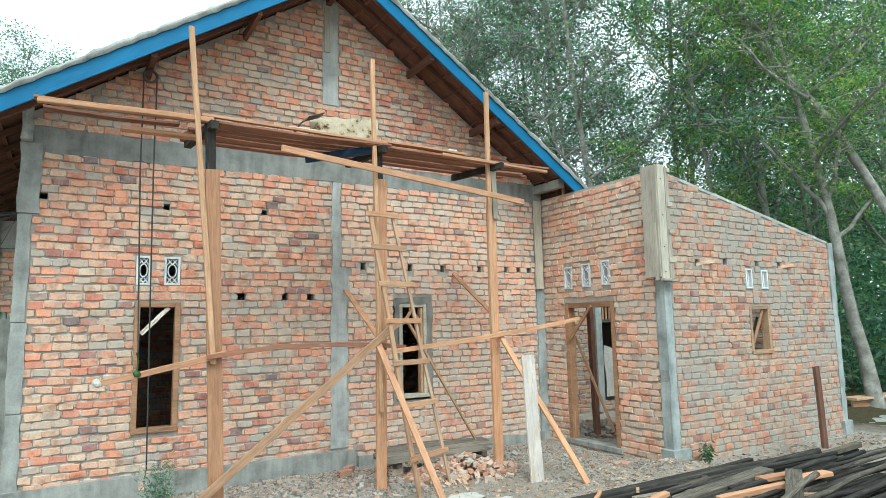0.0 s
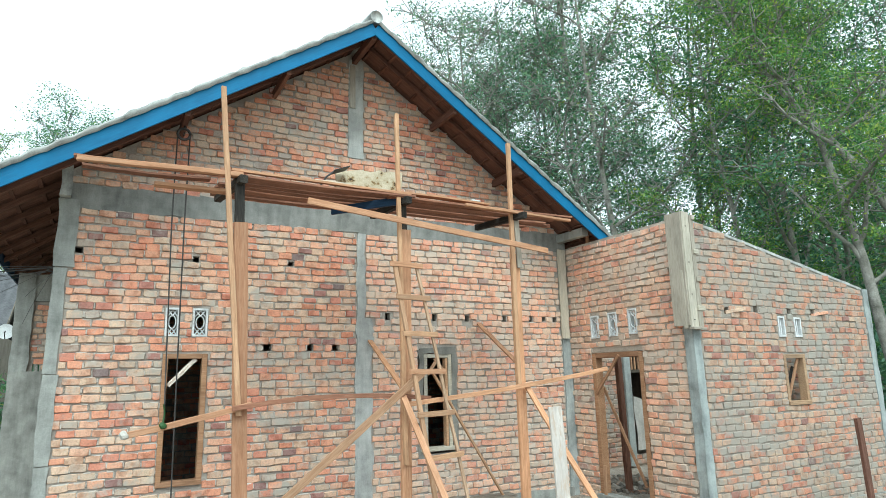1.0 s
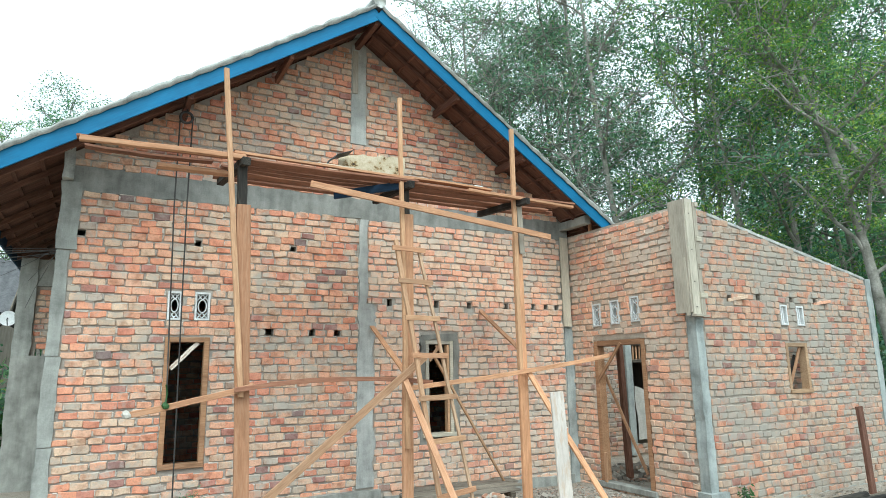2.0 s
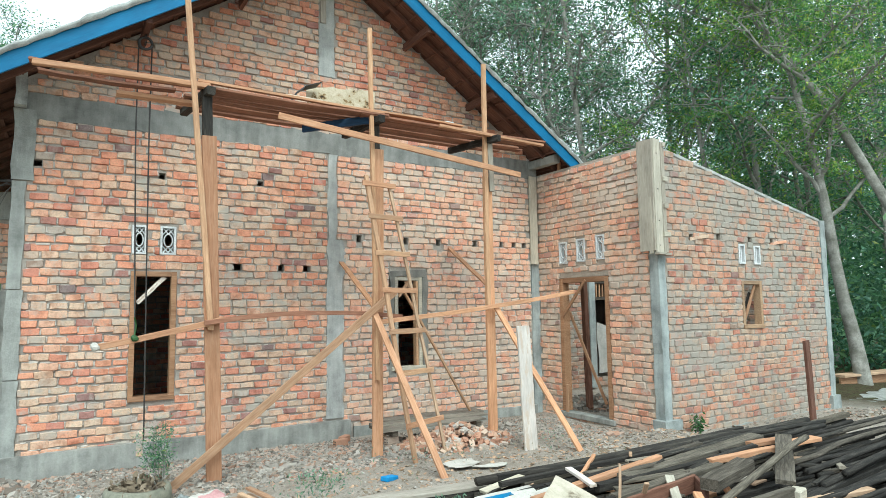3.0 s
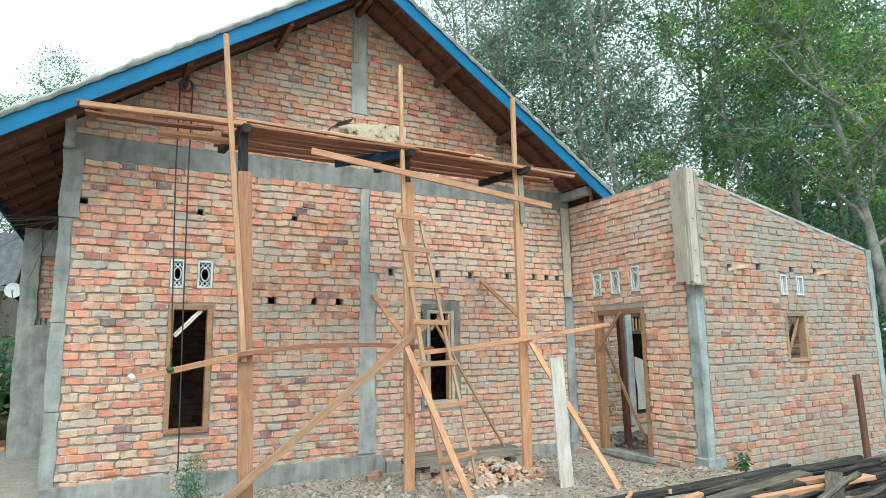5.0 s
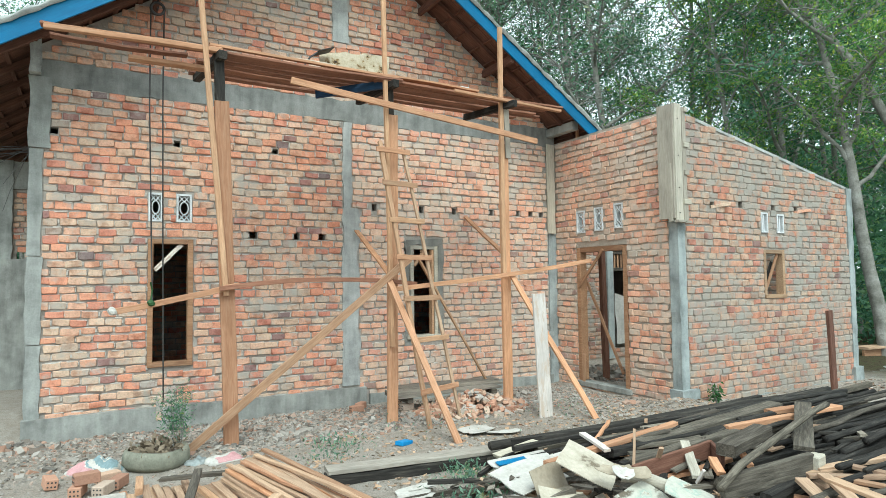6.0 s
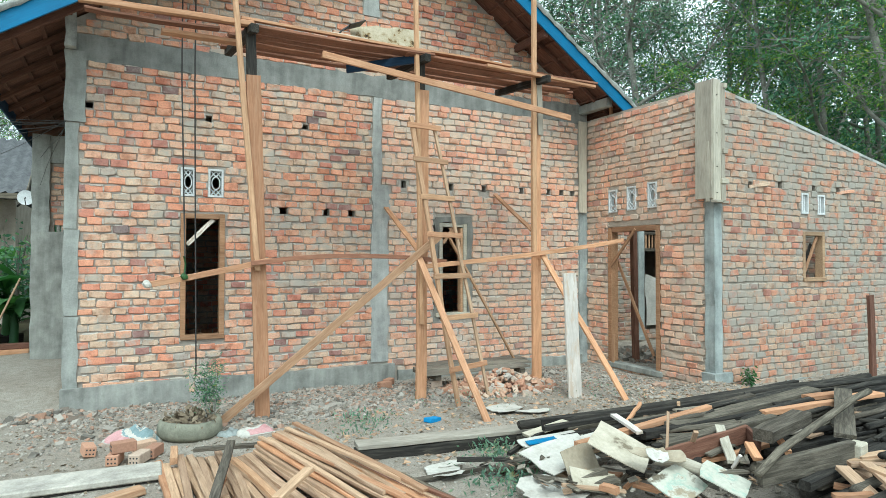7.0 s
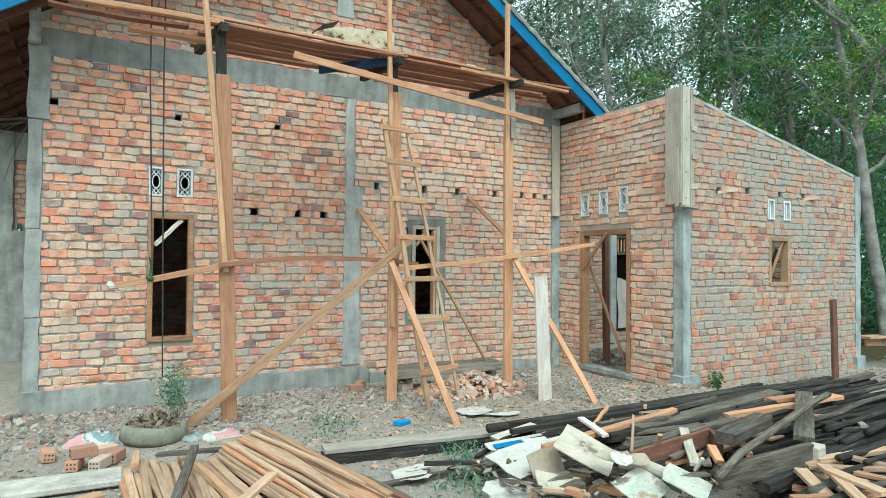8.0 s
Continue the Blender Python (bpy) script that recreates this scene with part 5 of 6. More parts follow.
def torn_paper(name, at, w, d, turn, mat, label, category, seed, lift=0.05, tip=0.0):
    """A stiff torn paper sheet with a ragged outline, creased along a few straight folds."""
    g = random.Random(seed)
    sides, rings_ = 26, 6
    edge = [1 + 0.22 * math.sin(2 * math.pi * k / sides * 2 + seed) + g.uniform(-0.16, 0.10) for k in range(sides)]
    folds = [(g.uniform(0, math.pi), g.uniform(-0.25, 0.25), g.uniform(0.4, 1.0)) for _ in range(4)]
    def point(x, y):
        z = sum(m * abs(x * math.cos(t) + y * math.sin(t) - c) for t, c, m in folds) / len(folds)
        return (x * w, y * d, 0.012 + lift * max(0.0, z) * 1.4 + g.uniform(0, 0.004))
    top = [point(0, 0)]
    for q in range(1, rings_ + 1):
        for k in range(sides):
            t, rr = 2 * math.pi * k / sides, 0.5 * edge[k] * q / rings_
            top.append(point(rr * math.cos(t), rr * math.sin(t)))
    low = len(top)
    v = top + [(x, y, z - 0.005) for x, y, z in top]
    up = [(0, 1 + k, 1 + (k + 1) % sides) for k in range(sides)]
    for q in range(rings_ - 1):
        for k in range(sides):
            p, n = 1 + q * sides + k, 1 + q * sides + (k + 1) % sides
            up.append((p, p + sides, n + sides, n))
    f = up + [tuple(low + i for i in reversed(c)) for c in up]
    last = 1 + (rings_ - 1) * sides
    f += [(last + k, low + last + k, low + last + (k + 1) % sides, last + (k + 1) % sides) for k in range(sides)]
    z = ground_height(at[0], at[1]) + (at[2] if len(at) > 2 else 0.0)
    return tagged(mesh_ob(name, v, f, mat, None, pose(at[0], at[1], z, tip, 0, turn)), label, category, "torn sacks")


def rings(u, w):
    d = math.hypot(u - 0.66, (w - 0.42) * 0.8)
    if d < 0.12 or 0.17 < d < 0.30 or 0.40 < d < 0.45:
        return 2
    return 1 if u < 0.34 and 0.47 < d < 0.75 else 0


crumpled("cement_sack", (0.34, -2.28), 0.42, 0.32, 0.17, PAPER, "half-empty printed cement sack beside the tyre", "sack", 2, 20, ([PINK, TEAL], rings), 0.05, 4, 36)
crumpled("paper_bag", (1.38, -2.44), 0.32, 0.2, 0.05, PAPER, "torn white and pink paper bag", "bag", 5, 10, ([PINK], lambda u, w: 1 if w < 0.42 and u > 0.2 else 0), n=22)
crumpled("paper_bag", (1.14, -2.42), 0.20, 0.16, 0.03, CONC_B, "small crumpled bluish grey bag", "bag", 8, 30)
torn_paper("torn_sack", (4.00, -2.80), 0.56, 0.30, 15, PAPER, "torn cream cement sack on the ground", "sack", 11)
torn_paper("torn_sack", (4.20, -3.06), 0.34, 0.22, -20, PAPER, "torn cream cement sack on the ground", "sack", 14)
torn_paper("torn_sack", (2.44, -4.34), 0.34, 0.28, -15, PAPER, "crumpled pale sack beside the timber", "sack", 17, 0.07)
torn_paper("torn_sack", (2.58, -4.22, 0.01), 0.30, 0.10, 5, PAPER, "long torn strip of pale sack paper", "sack", 18, 0.06)
bm = box_bm((-0.09, -0.05, 0), (0.09, 0.05, 0.045), 0.006)
me = bpy.data.meshes.new("blue_box")
bm.to_mesh(me)
bm.free()
me.materials.append(BLUE_BOX)
ob = tagged(new("blue_box", me), "small flat blue carton lying in the dust", "box")
ob.matrix_world = pose(3.09, -2.83, ground_height(3.09, -2.83), 0, 6, 25)

chips("rubble", 1300, strip(-0.5, 3.9, -0.10, -0.5), 0.05, CHIPS, "mortar spill and brick bits at the plinth foot", 9, 0.7)
chips("rubble", 170, strip(-0.5, 7.3, -0.3, -2.4), 0.085, CHIPS, "larger grey mortar lumps in the yard", 10, 0.6)
chips("dry_leaves", 1800, strip(-2.5, 8.0, -1.2, -4.2), 0.034, DRY_LEAF, "dry brown leaf scraps blown over the yard", 12, 0.10)
chips("dry_leaves", 700, strip(5.2, 12.0, -2.7, -4.2), 0.05, DRY_LEAF, "dry leaves and shavings before the doorway", 13, 0.10)
chips("wood_chips", 900, strip(2.0, 8.0, -2.2, -4.0), 0.05, WOOD_S, "pale wood shavings strewn over the yard", 11, 0.12)


# ---- sawn timber stack ----
STRIP = "fresh sawn batten thrown on the timber stack"
r = random.Random(23)


def batten(x0, y0, z0, x1, y1, z1, w, h, mat):
    return lumber("batten", (x0, y0, z0), (x1, y1, z1), w, h, mat, STRIP, "batten", "timber stack", bow=r.uniform(-0.012, 0.018), rough=0.005)


# the left fan, pieces side by side
for k in range(9):
    x0 = 0.48 + 0.062 * k + r.uniform(-0.01, 0.01)
    y0 = -3.2 - 0.10 * (k % 3) + r.uniform(-0.05, 0.05)
    batten(x0, y0, 0.045 + 0.012 * (k % 2), x0 + 0.02 + 0.02 * k + r.uniform(-0.03, 0.03), y0 - r.uniform(1.3, 1.9), 0.05 + 0.012 * (k % 2), 0.055, 0.045, WOOD_S if k % 4 else WOOD)
for k in range(6):
    x0 = 0.64 + 0.07 * k
    batten(x0, -3.24 - 0.06 * (k % 4), 0.10, x0 + r.uniform(-0.05, 0.06), -4.3 - 0.15 * (k % 3), 0.10, 0.05, 0.03, WOOD_S)
batten(0.60, -3.14, 0.13, 0.585, -3.44, 0.13, 0.055, 0.055, WOOD_P)
# the middle, slanting
for k in range(13):
    t = k / 12
    x0, y0 = 0.95 + 0.30 * t + r.uniform(-0.02, 0.02), -3.52 + 0.12 * t - 0.08 * (k % 3)
    z = 0.09 + 0.03 * (k % 3)
    batten(x0, y0, z, x0 + 0.12 + 0.16 * t + r.uniform(-0.03, 0.03), y0 - r.uniform(1.2, 1.7), z, 0.05 + 0.01 * (k % 2), 0.03, (WOOD_S, WOOD_S, WOOD_P, WOOD)[k % 4])
# the long ones on top, running together at the near end
for k in range(22):
    t = k / 21
    x0, y0 = 1.14 + 0.42 * t + r.uniform(-0.03, 0.03), -3.70 + 0.40 * t + r.uniform(-0.06, 0.06)
    z = 0.19 + 0.028 * (k % 4)
    batten(x0, y0, z, x0 + 0.46 - 0.16 * t + r.uniform(-0.10, 0.10), y0 - r.uniform(1.4, 1.9), z - 0.03, 0.036 + 0.012 * (k % 3), 0.022, (WOOD_S, WOOD_S, WOOD, WOOD_S, WOOD_P)[k % 5])
for k in range(9):
    x0, y0 = 1.52 + 0.02 * k, -3.34 - 0.03 * k
    z = 0.10 + 0.02 * (k % 4)
    batten(x0, y0, z, x0 + 0.40 + 0.02 * k, y0 - 1.85, z - 0.04, 0.035, 0.022, (WOOD_S, WOOD, WOOD_S, WOOD_R)[k % 4])
batten(1.93, -3.77, 0.05, 2.24, -5.0, 0.05, 0.04, 0.025, WOOD_O)
lumber("cleat", (1.30, -4.66, 0.32), (1.00, -5.05, 0.31), 0.065, 0.03, WOOD_S, "short pale cleat across the stack", "batten", "timber stack")
lumber("cleat", (0.86, -4.10, 0.17), (0.80, -4.32, 0.17), 0.03, 0.03, WOOD, "short pale cleat across the stack", "batten", "timber stack")
lumber("grey_lath", (0.965, -3.66, 0.28), (0.69, -4.85, 0.27), 0.06, 0.025, WOOD_O, "grey weathered lath lying over the stack", "board", "timber stack")
lumber("grey_lath", (0.74, -3.36, 0.17), (1.22, -3.56, 0.20), 0.05, 0.03, WOOD_O, "grey weathered lath lying over the stack", "board", "timber stack")
kerb = thing("kerb_slab", "dusty pale slab edging the yard with a dark face", "slab", (0, 0, 0))
part("top", box_bm((-1.40, -3.54, 0.035), (0.62, -3.22, 0.085), 0.010), CONC_S, kerb)
# near-black front: damp, and the shade below the top, put into the colour
part("face", box_bm((-1.40, -3.52, -0.06), (0.60, -3.25, 0.033), 0.006), WOOD_D, kerb, "dark face with damp and shade in its colour")
kerb.rotation_euler = (0, 0, radians(-2.0))
lumber("offcut", (0.05, -3.85, 0.03), (0.36, -3.72, 0.04), 0.10, 0.05, WOOD_P, "pale offcut beside the old beam", "offcut")
beam = thing("kerb_beam", "long weathered plank over a dark beam that stands for its shade", "beam")
lumber("plank", (1.98, -3.63, 0.105), (4.05, -3.93, 0.12), 0.19, 0.035, WOOD_K, rough=0.006, parent=beam)
# dark piece set back below: the plank's overhang shadow as a colour
lumber("bearer", (1.96, -3.655, 0.035), (4.40, -4.00, 0.05), 0.13, 0.10, WOOD_D, rough=0.006, parent=beam)

# ---- pile of old timber ----
OLD = "weathered dark timber in the scrap pile"
r = random.Random(29)
# long poles and beams, roughly side by side
for k in range(26):
    t = k / 25
    y0 = -3.95 - 1.75 * t + r.uniform(-0.06, 0.06)
    x0 = 3.45 + 0.9 * t + r.uniform(-0.35, 0.5)
    length = r.uniform(3.2, 4.6)
    z = 0.05 + 0.08 * (k % 3) + 0.05 * math.sin(t * math.pi)
    a = r.uniform(-0.05, 0.02) - 0.03 + 0.07 * t
    size = r.uniform(0.05, 0.095)
    lumber("old_pole" if k % 3 == 0 else "old_beam", (x0, y0, z), (x0 + length, y0 + length * a, z + r.uniform(-0.02, 0.10)), size, size * r.uniform(0.6, 1.0), WOOD_D if k % 4 else WOOD_O, OLD, "timber", "scrap timber", rough=0.01, round_=(k % 3 == 0), bow=r.uniform(-0.03, 0.04))
for k in range(52):
    y0 = -4.55 - 0.042 * k + r.uniform(-0.03, 0.03)
    x0 = 5.0 + r.uniform(-0.5, 0.8)
    z = 0.16 + 0.045 * (k % 5)
    size = r.uniform(0.035, 0.068)
    lumber("old_pole", (x0, y0, z), (x0 + r.uniform(2.6, 4.4), y0 + r.uniform(-0.15, 0.3), z + r.uniform(-0.02, 0.08)), size, size * 0.9, WOOD_D if k % 6 else WOOD_O, "dark round pole in the scrap pile", "timber", "scrap timber", rough=0.014, round_=True, bow=r.uniform(-0.03, 0.05))
lumber("old_pole", (3.36, -4.02, 0.2), (7.79, -4.53, 0.34), 0.085, 0.085, WOOD_D, "long charred pole on top of the pile", "timber", "scrap timber", round_=True, rough=0.012)
lumber("old_beam", (4.3, -4.86, 0.26), (6.33, -4.81, 0.36), 0.150, 0.090, WOOD_O, "broad grey beam lying on the pile", "timber", "scrap timber")
lumber("old_beam", (3.69, -4.61, 0.22), (5.54, -4.69, 0.3), 0.120, 0.070, WOOD_D, "weathered dark timber in the scrap pile", "timber", "scrap timber")
lumber("old_beam", (3.87, -5.17, 0.26), (5.14, -5.2, 0.34), 0.100, 0.050, WOOD_O, "weathered dark timber in the scrap pile", "timber", "scrap timber")
lumber("old_beam", (3.81, -5.33, 0.27), (5.12, -5.34, 0.34), 0.040, 0.030, WOOD_D, "weathered dark timber in the scrap pile", "timber", "scrap timber")
lumber("offcut", (3.31, -4.19, 0.16), (3.76, -4.17, 0.22), 0.100, 0.030, WOOD_G, "pale greyed offcut by the beam end", "offcut", "scrap timber")
lumber("fresh_board", (3.35, -4.82, 0.24), (4.93, -4.73, 0.34), 0.070, 0.045, WOOD, "orange sawn board among the old timber", "board", "scrap timber")
lumber("white_batten", (3.97, -4.55, 0.34), (3.88, -4.94, 0.3), 0.060, 0.025, WHITE_W, "short whitewashed batten on the pile", "batten", "scrap timber")
lumber("old_plank", (3.73, -5.35, 0.24), (4.56, -5.39, 0.32), 0.030, 0.130, WOOD_R, "brown plank set on its edge", "timber", "scrap timber")
lumber("old_plank", (4.56, -5.39, 0.32), (4.41, -5.6, 0.3), 0.030, 0.120, WOOD_R, "short brown plank on its edge", "timber", "scrap timber")
lumber("squared_block", (4.35, -5.67, 0.4), (4.98, -5.56, 0.44), 0.150, 0.090, WOOD_O, "short squared grey block on the pile", "timber", "scrap timber")
lumber("fresh_board", (5.09, -5.14, 0.36), (5.91, -5.28, 0.4), 0.070, 0.050, WOOD, "orange sawn board among the old timber", "board", "scrap timber")
lumber("fresh_board", (5.92, -5.0, 0.38), (6.31, -5.09, 0.4), 0.110, 0.040, WOOD, "orange sawn board among the old timber", "board", "scrap timber")
lumber("fresh_board", (6.22, -5.18, 0.38), (6.62, -5.26, 0.4), 0.120, 0.040, WOOD, "orange sawn board among the old timber", "board", "scrap timber")
lumber("grey_board", (6.19, -5.18, 0.46), (4.87, -5.95, 0.4), 0.140, 0.035, WOOD_O, "grey board laid across the poles", "board", "scrap timber")
lumber("old_pole", (5.8, -5.62, 0.58), (3.72, -6.09, 0.36), 0.055, 0.050, WOOD_O, "crooked grey pole lying across the pile", "timber", "scrap timber", round_=True, bow=0.03, rough=0.012)
lumber("old_plank", (3.9, -5.97, 0.28), (4.81, -6.04, 0.32), 0.050, 0.160, WOOD_O, "heavy grey plank on its edge", "timber", "scrap timber")
lumber("squared_block", (4.79, -6.05, 0.32), (4.92, -6.03, 0.32), 0.100, 0.120, WOOD_G, "pale end block beside the heavy plank", "timber", "scrap timber")
lumber("fresh_offcut", (4.27, -5.62, 0.34), (4.18, -5.76, 0.28), 0.060, 0.035, WOOD, "orange stub of sawn wood", "offcut", "scrap timber")
lumber("white_batten", (4.42, -5.25, 0.36), (4.07, -5.64, 0.24), 0.070, 0.025, WOOD_G, "pale batten standing in the pile", "batten", "scrap timber")
lumber("stick", (3.97, -5.15, 0.5), (3.85, -5.24, 0.24), 0.020, 0.020, WOOD_S, "pale splintered stick poking from the pile", "stick", "scrap timber")
lumber("stick", (3.95, -5.43, 0.42), (4.01, -5.32, 0.26), 0.035, 0.020, WOOD_S, "pale splintered stick poking from the pile", "stick", "scrap timber")
lumber("stick", (3.97, -5.78, 0.34), (3.97, -5.72, 0.24), 0.025, 0.020, WHITE_W, "white splinter in the pile", "stick", "scrap timber")
lumber("log", (3.53, -5.46, 0.3), (3.67, -5.8, 0.28), 0.085, 0.085, WOOD_G, "pale weathered log with a knotty end", "log", "scrap timber", round_=True, rough=0.014)
lumber("old_beam", (2.96, -5.24, 0.16), (3.24, -5.25, 0.18), 0.090, 0.050, WOOD_O, "short grey beam under the sheets", "timber", "scrap timber")
lumber("old_beam", (2.95, -5.27, 0.12), (3.27, -5.35, 0.15), 0.080, 0.050, WOOD_O, "short grey beam under the sheets", "timber", "scrap timber")
lumber("fresh_offcut", (3.07, -5.41, 0.16), (3.11, -5.52, 0.16), 0.060, 0.045, WOOD, "small orange offcut under the sheets", "offcut", "scrap timber")
lumber("old_beam", (2.8, -4.54, 0.06), (3.51, -4.55, 0.1), 0.080, 0.050, WOOD_O, "thin grey beam beside the weeds", "timber", "scrap timber")
lumber("old_beam", (1.97, -4.41, 0.03), (2.82, -4.42, 0.04), 0.040, 0.030, WOOD_O, "thin grey lath lying in the sand", "timber", "scrap timber")
lumber("light_board", (4.53, -6.13, 0.28), (4.36, -6.43, 0.2), 0.090, 0.030, WOOD_S, "pale sawn board at the pile foot", "board", "scrap timber")
lumber("light_board", (4.65, -6.17, 0.26), (4.63, -6.44, 0.18), 0.120, 0.025, WOOD_S, "pale sawn board at the pile foot", "board", "scrap timber")
lumber("light_board", (4.65, -5.99, 0.26), (4.94, -6.17, 0.28), 0.060, 0.030, WOOD_S, "pale sawn board at the pile foot", "board", "scrap timber")
lumber("fresh_offcut", (4.47, -6.11, 0.16), (4.55, -6.25, 0.16), 0.070, 0.030, WOOD, "orange offcut at the pile foot", "offcut", "scrap timber")
for p, q, w, h, mat in (((4.57, -6.15, 0.30), (5.02, -6.50, 0.31), 0.05, 0.03, WOOD_S), ((4.80, -6.08, 0.29), (5.50, -6.25, 0.32), 0.07, 0.035, WOOD_S), ((4.60, -6.24, 0.33), (4.25, -6.66, 0.30), 0.075, 0.025, WOOD_S),
                       ((4.50, -6.35, 0.34), (4.40, -6.72, 0.33), 0.09, 0.022, WOOD_S), ((4.44, -6.57, 0.27), (4.72, -6.67, 0.28), 0.06, 0.03, WOOD), ((4.17, -6.28, 0.20), (4.35, -6.41, 0.22), 0.05, 0.03, WOOD),
                       ((4.62, -6.40, 0.26), (5.20, -6.62, 0.27), 0.08, 0.03, WOOD_S), ((4.70, -6.28, 0.30), (4.84, -6.70, 0.29), 0.06, 0.025, WOOD_P), ((4.95, -6.25, 0.33), (5.05, -6.62, 0.31), 0.07, 0.025, WOOD_S)):
    lumber("light_board", p, q, w, h, mat, "pale sawn board at the pile foot", "board", "scrap timber")
for k in range(14):
    y0, x0 = -5.75 - 0.07 * k, 4.25 - 0.03 * k + r.uniform(-0.1, 0.4)
    z = 0.07 + 0.07 * (k % 3)
    lumber("old_pole", (x0, y0, z), (x0 + r.uniform(2.6, 4.0), y0 + r.uniform(0.0, 0.45), z + r.uniform(0.0, 0.12)), 0.075, 0.065, WOOD_D if k % 4 else WOOD_O, "dark round pole in the scrap pile", "timber", "scrap timber", rough=0.01, round_=(k % 2 == 0), bow=0.02)
for k in range(110):
    x, y = r.uniform(2.95, 6.2), r.uniform(-5.9, -4.4)
    a, l = r.uniform(-0.5, 0.9) if x > 4 else r.uniform(0, math.pi), r.uniform(0.18, 0.7)
    z = (0.12 + r.uniform(0, 0.16) + 0.05 * (x > 4.5)) * (1 if x > 3.9 else 0.45)
    lumber("offcut", (x, y, z), (x + l * math.cos(a), y + l * math.sin(a), z + r.uniform(-0.06, 0.08)), r.uniform(0.025, 0.08), r.uniform(0.015, 0.035), (WOOD_O, WOOD_D, WOOD_O, WOOD_B, WOOD_O, WOOD_D, WOOD, WOOD_O, WOOD_S)[k % 9], "splintered offcut in the scrap heap", "offcut", "scrap timber")


def torn_sheet(name, at, w, d, turn, tip, lean, mat, label, seed, thick=0.008):
    """A broken sheet of ply with a ragged outline."""
    g = random.Random(seed)
    pts = []
    for (ax, ay), (bx, by) in zip(((-1, -1), (1, -1), (1, 1), (-1, 1)), ((1, -1), (1, 1), (-1, 1), (-1, -1))):
        pts.append((ax * w / 2 * g.uniform(0.88, 1.05), ay * d / 2 * g.uniform(0.88, 1.05)))
        for t in (0.35, 0.7):
            pts.append(((ax + (bx - ax) * t) * w / 2 * g.uniform(0.95, 1.02), (ay + (by - ay) * t) * d / 2 * g.uniform(0.95, 1.02)))
    n = len(pts)
    v = [(x, y, thick / 2) for x, y in pts] + [(x, y, -thick / 2) for x, y in pts]
    f = [tuple(range(n)), tuple(range(2 * n - 1, n - 1, -1))] + [(k, n + k, n + (k + 1) % n, (k + 1) % n) for k in range(n)]
    ob = mesh_ob(name, v, f, mat, None, pose(*at, tip, lean, turn))
    bm = bmesh.new()
    bm.from_mesh(ob.data)
    bmesh.ops.recalc_face_normals(bm, faces=bm.faces)
    bm.to_mesh(ob.data)
    bm.free()
    return tagged(ob, label, "board", "scrap sheets")


def pile(x0, x1, y0, y1, h):
    def place(r):
        return r.uniform(x0, x1), r.uniform(y0, y1), r.uniform(0.0, h)
    return place


for count, size, mat, seed in ((260, 0.085, WOOD_O, 61), (160, 0.07, WOOD_S, 62), (160, 0.08, WOOD_B, 63)):
    chips("splinters", count, pile(2.75, 6.2, -5.95, -4.35, 0.20), size, mat, "splinters and bark scraps strewn through the scrap pile", seed, 0.12)

torn_sheet("ply_sheet", (3.16, -4.84, 0.20), 0.52, 0.36, 8, 14, -4, PAPER, "dirty white ply sheet on the scrap heap", 1)
torn_sheet("ply_sheet", (3.17, -5.08, 0.21), 0.36, 0.24, 14, 62, 0, TAN_PLY, "tan ply panel tilted on the scrap heap", 2)
torn_sheet("ply_sheet", (3.42, -5.22, 0.33), 0.40, 0.42, 36, 24, -10, SHEET, "cream ply square lying askew on the pile", 3)
torn_sheet("ply_sheet", (3.66, -5.90, 0.27), 0.30, 0.30, 32, 22, -4, FLAKE, "flaking painted ply with greenish patches", 4)
torn_sheet("ply_sheet", (3.42, -5.74, 0.23), 0.34, 0.26, 12, 20, -8, FLAKE, "flaking painted ply with greenish patches", 5)
torn_sheet("ply_sheet", (3.62, -4.70, 0.24), 0.42, 0.12, 10, 8, 0, PAPER, "narrow white painted strip of ply", 6)
torn_sheet("ply_sheet", (3.40, -4.42, 0.18), 0.62, 0.13, 2, 14, 0, PAPER, "narrow white painted strip of ply", 7)
torn_sheet("ply_sheet", (3.28, -4.46, 0.19), 0.30, 0.06, 2, 16, 0, BLUE, "faded blue painted strip of ply", 9)
torn_sheet("ply_sheet", (3.10, -5.32, 0.16), 0.36, 0.20, -20, 25, 12, SHEET, "tan scrap of ply among offcuts", 8)
torn_paper("torn_sack", (2.82, -5.18, 0.06), 0.52, 0.36, -18, PAPER, "white torn cement bag at the pile edge", "sack", 23, 0.10, 6)
torn_paper("brown_paper", (3.42, -5.56, 0.33), 0.30, 0.18, -40, TAN_PLY, "crumpled brown paper on the pile", "paper", 27, 0.14, 18)
torn_paper("white_paper", (3.36, -5.60, 0.36), 0.16, 0.12, 10, PAPER, "curled scrap of white paper on the pile", "paper", 28, 0.10, 24)


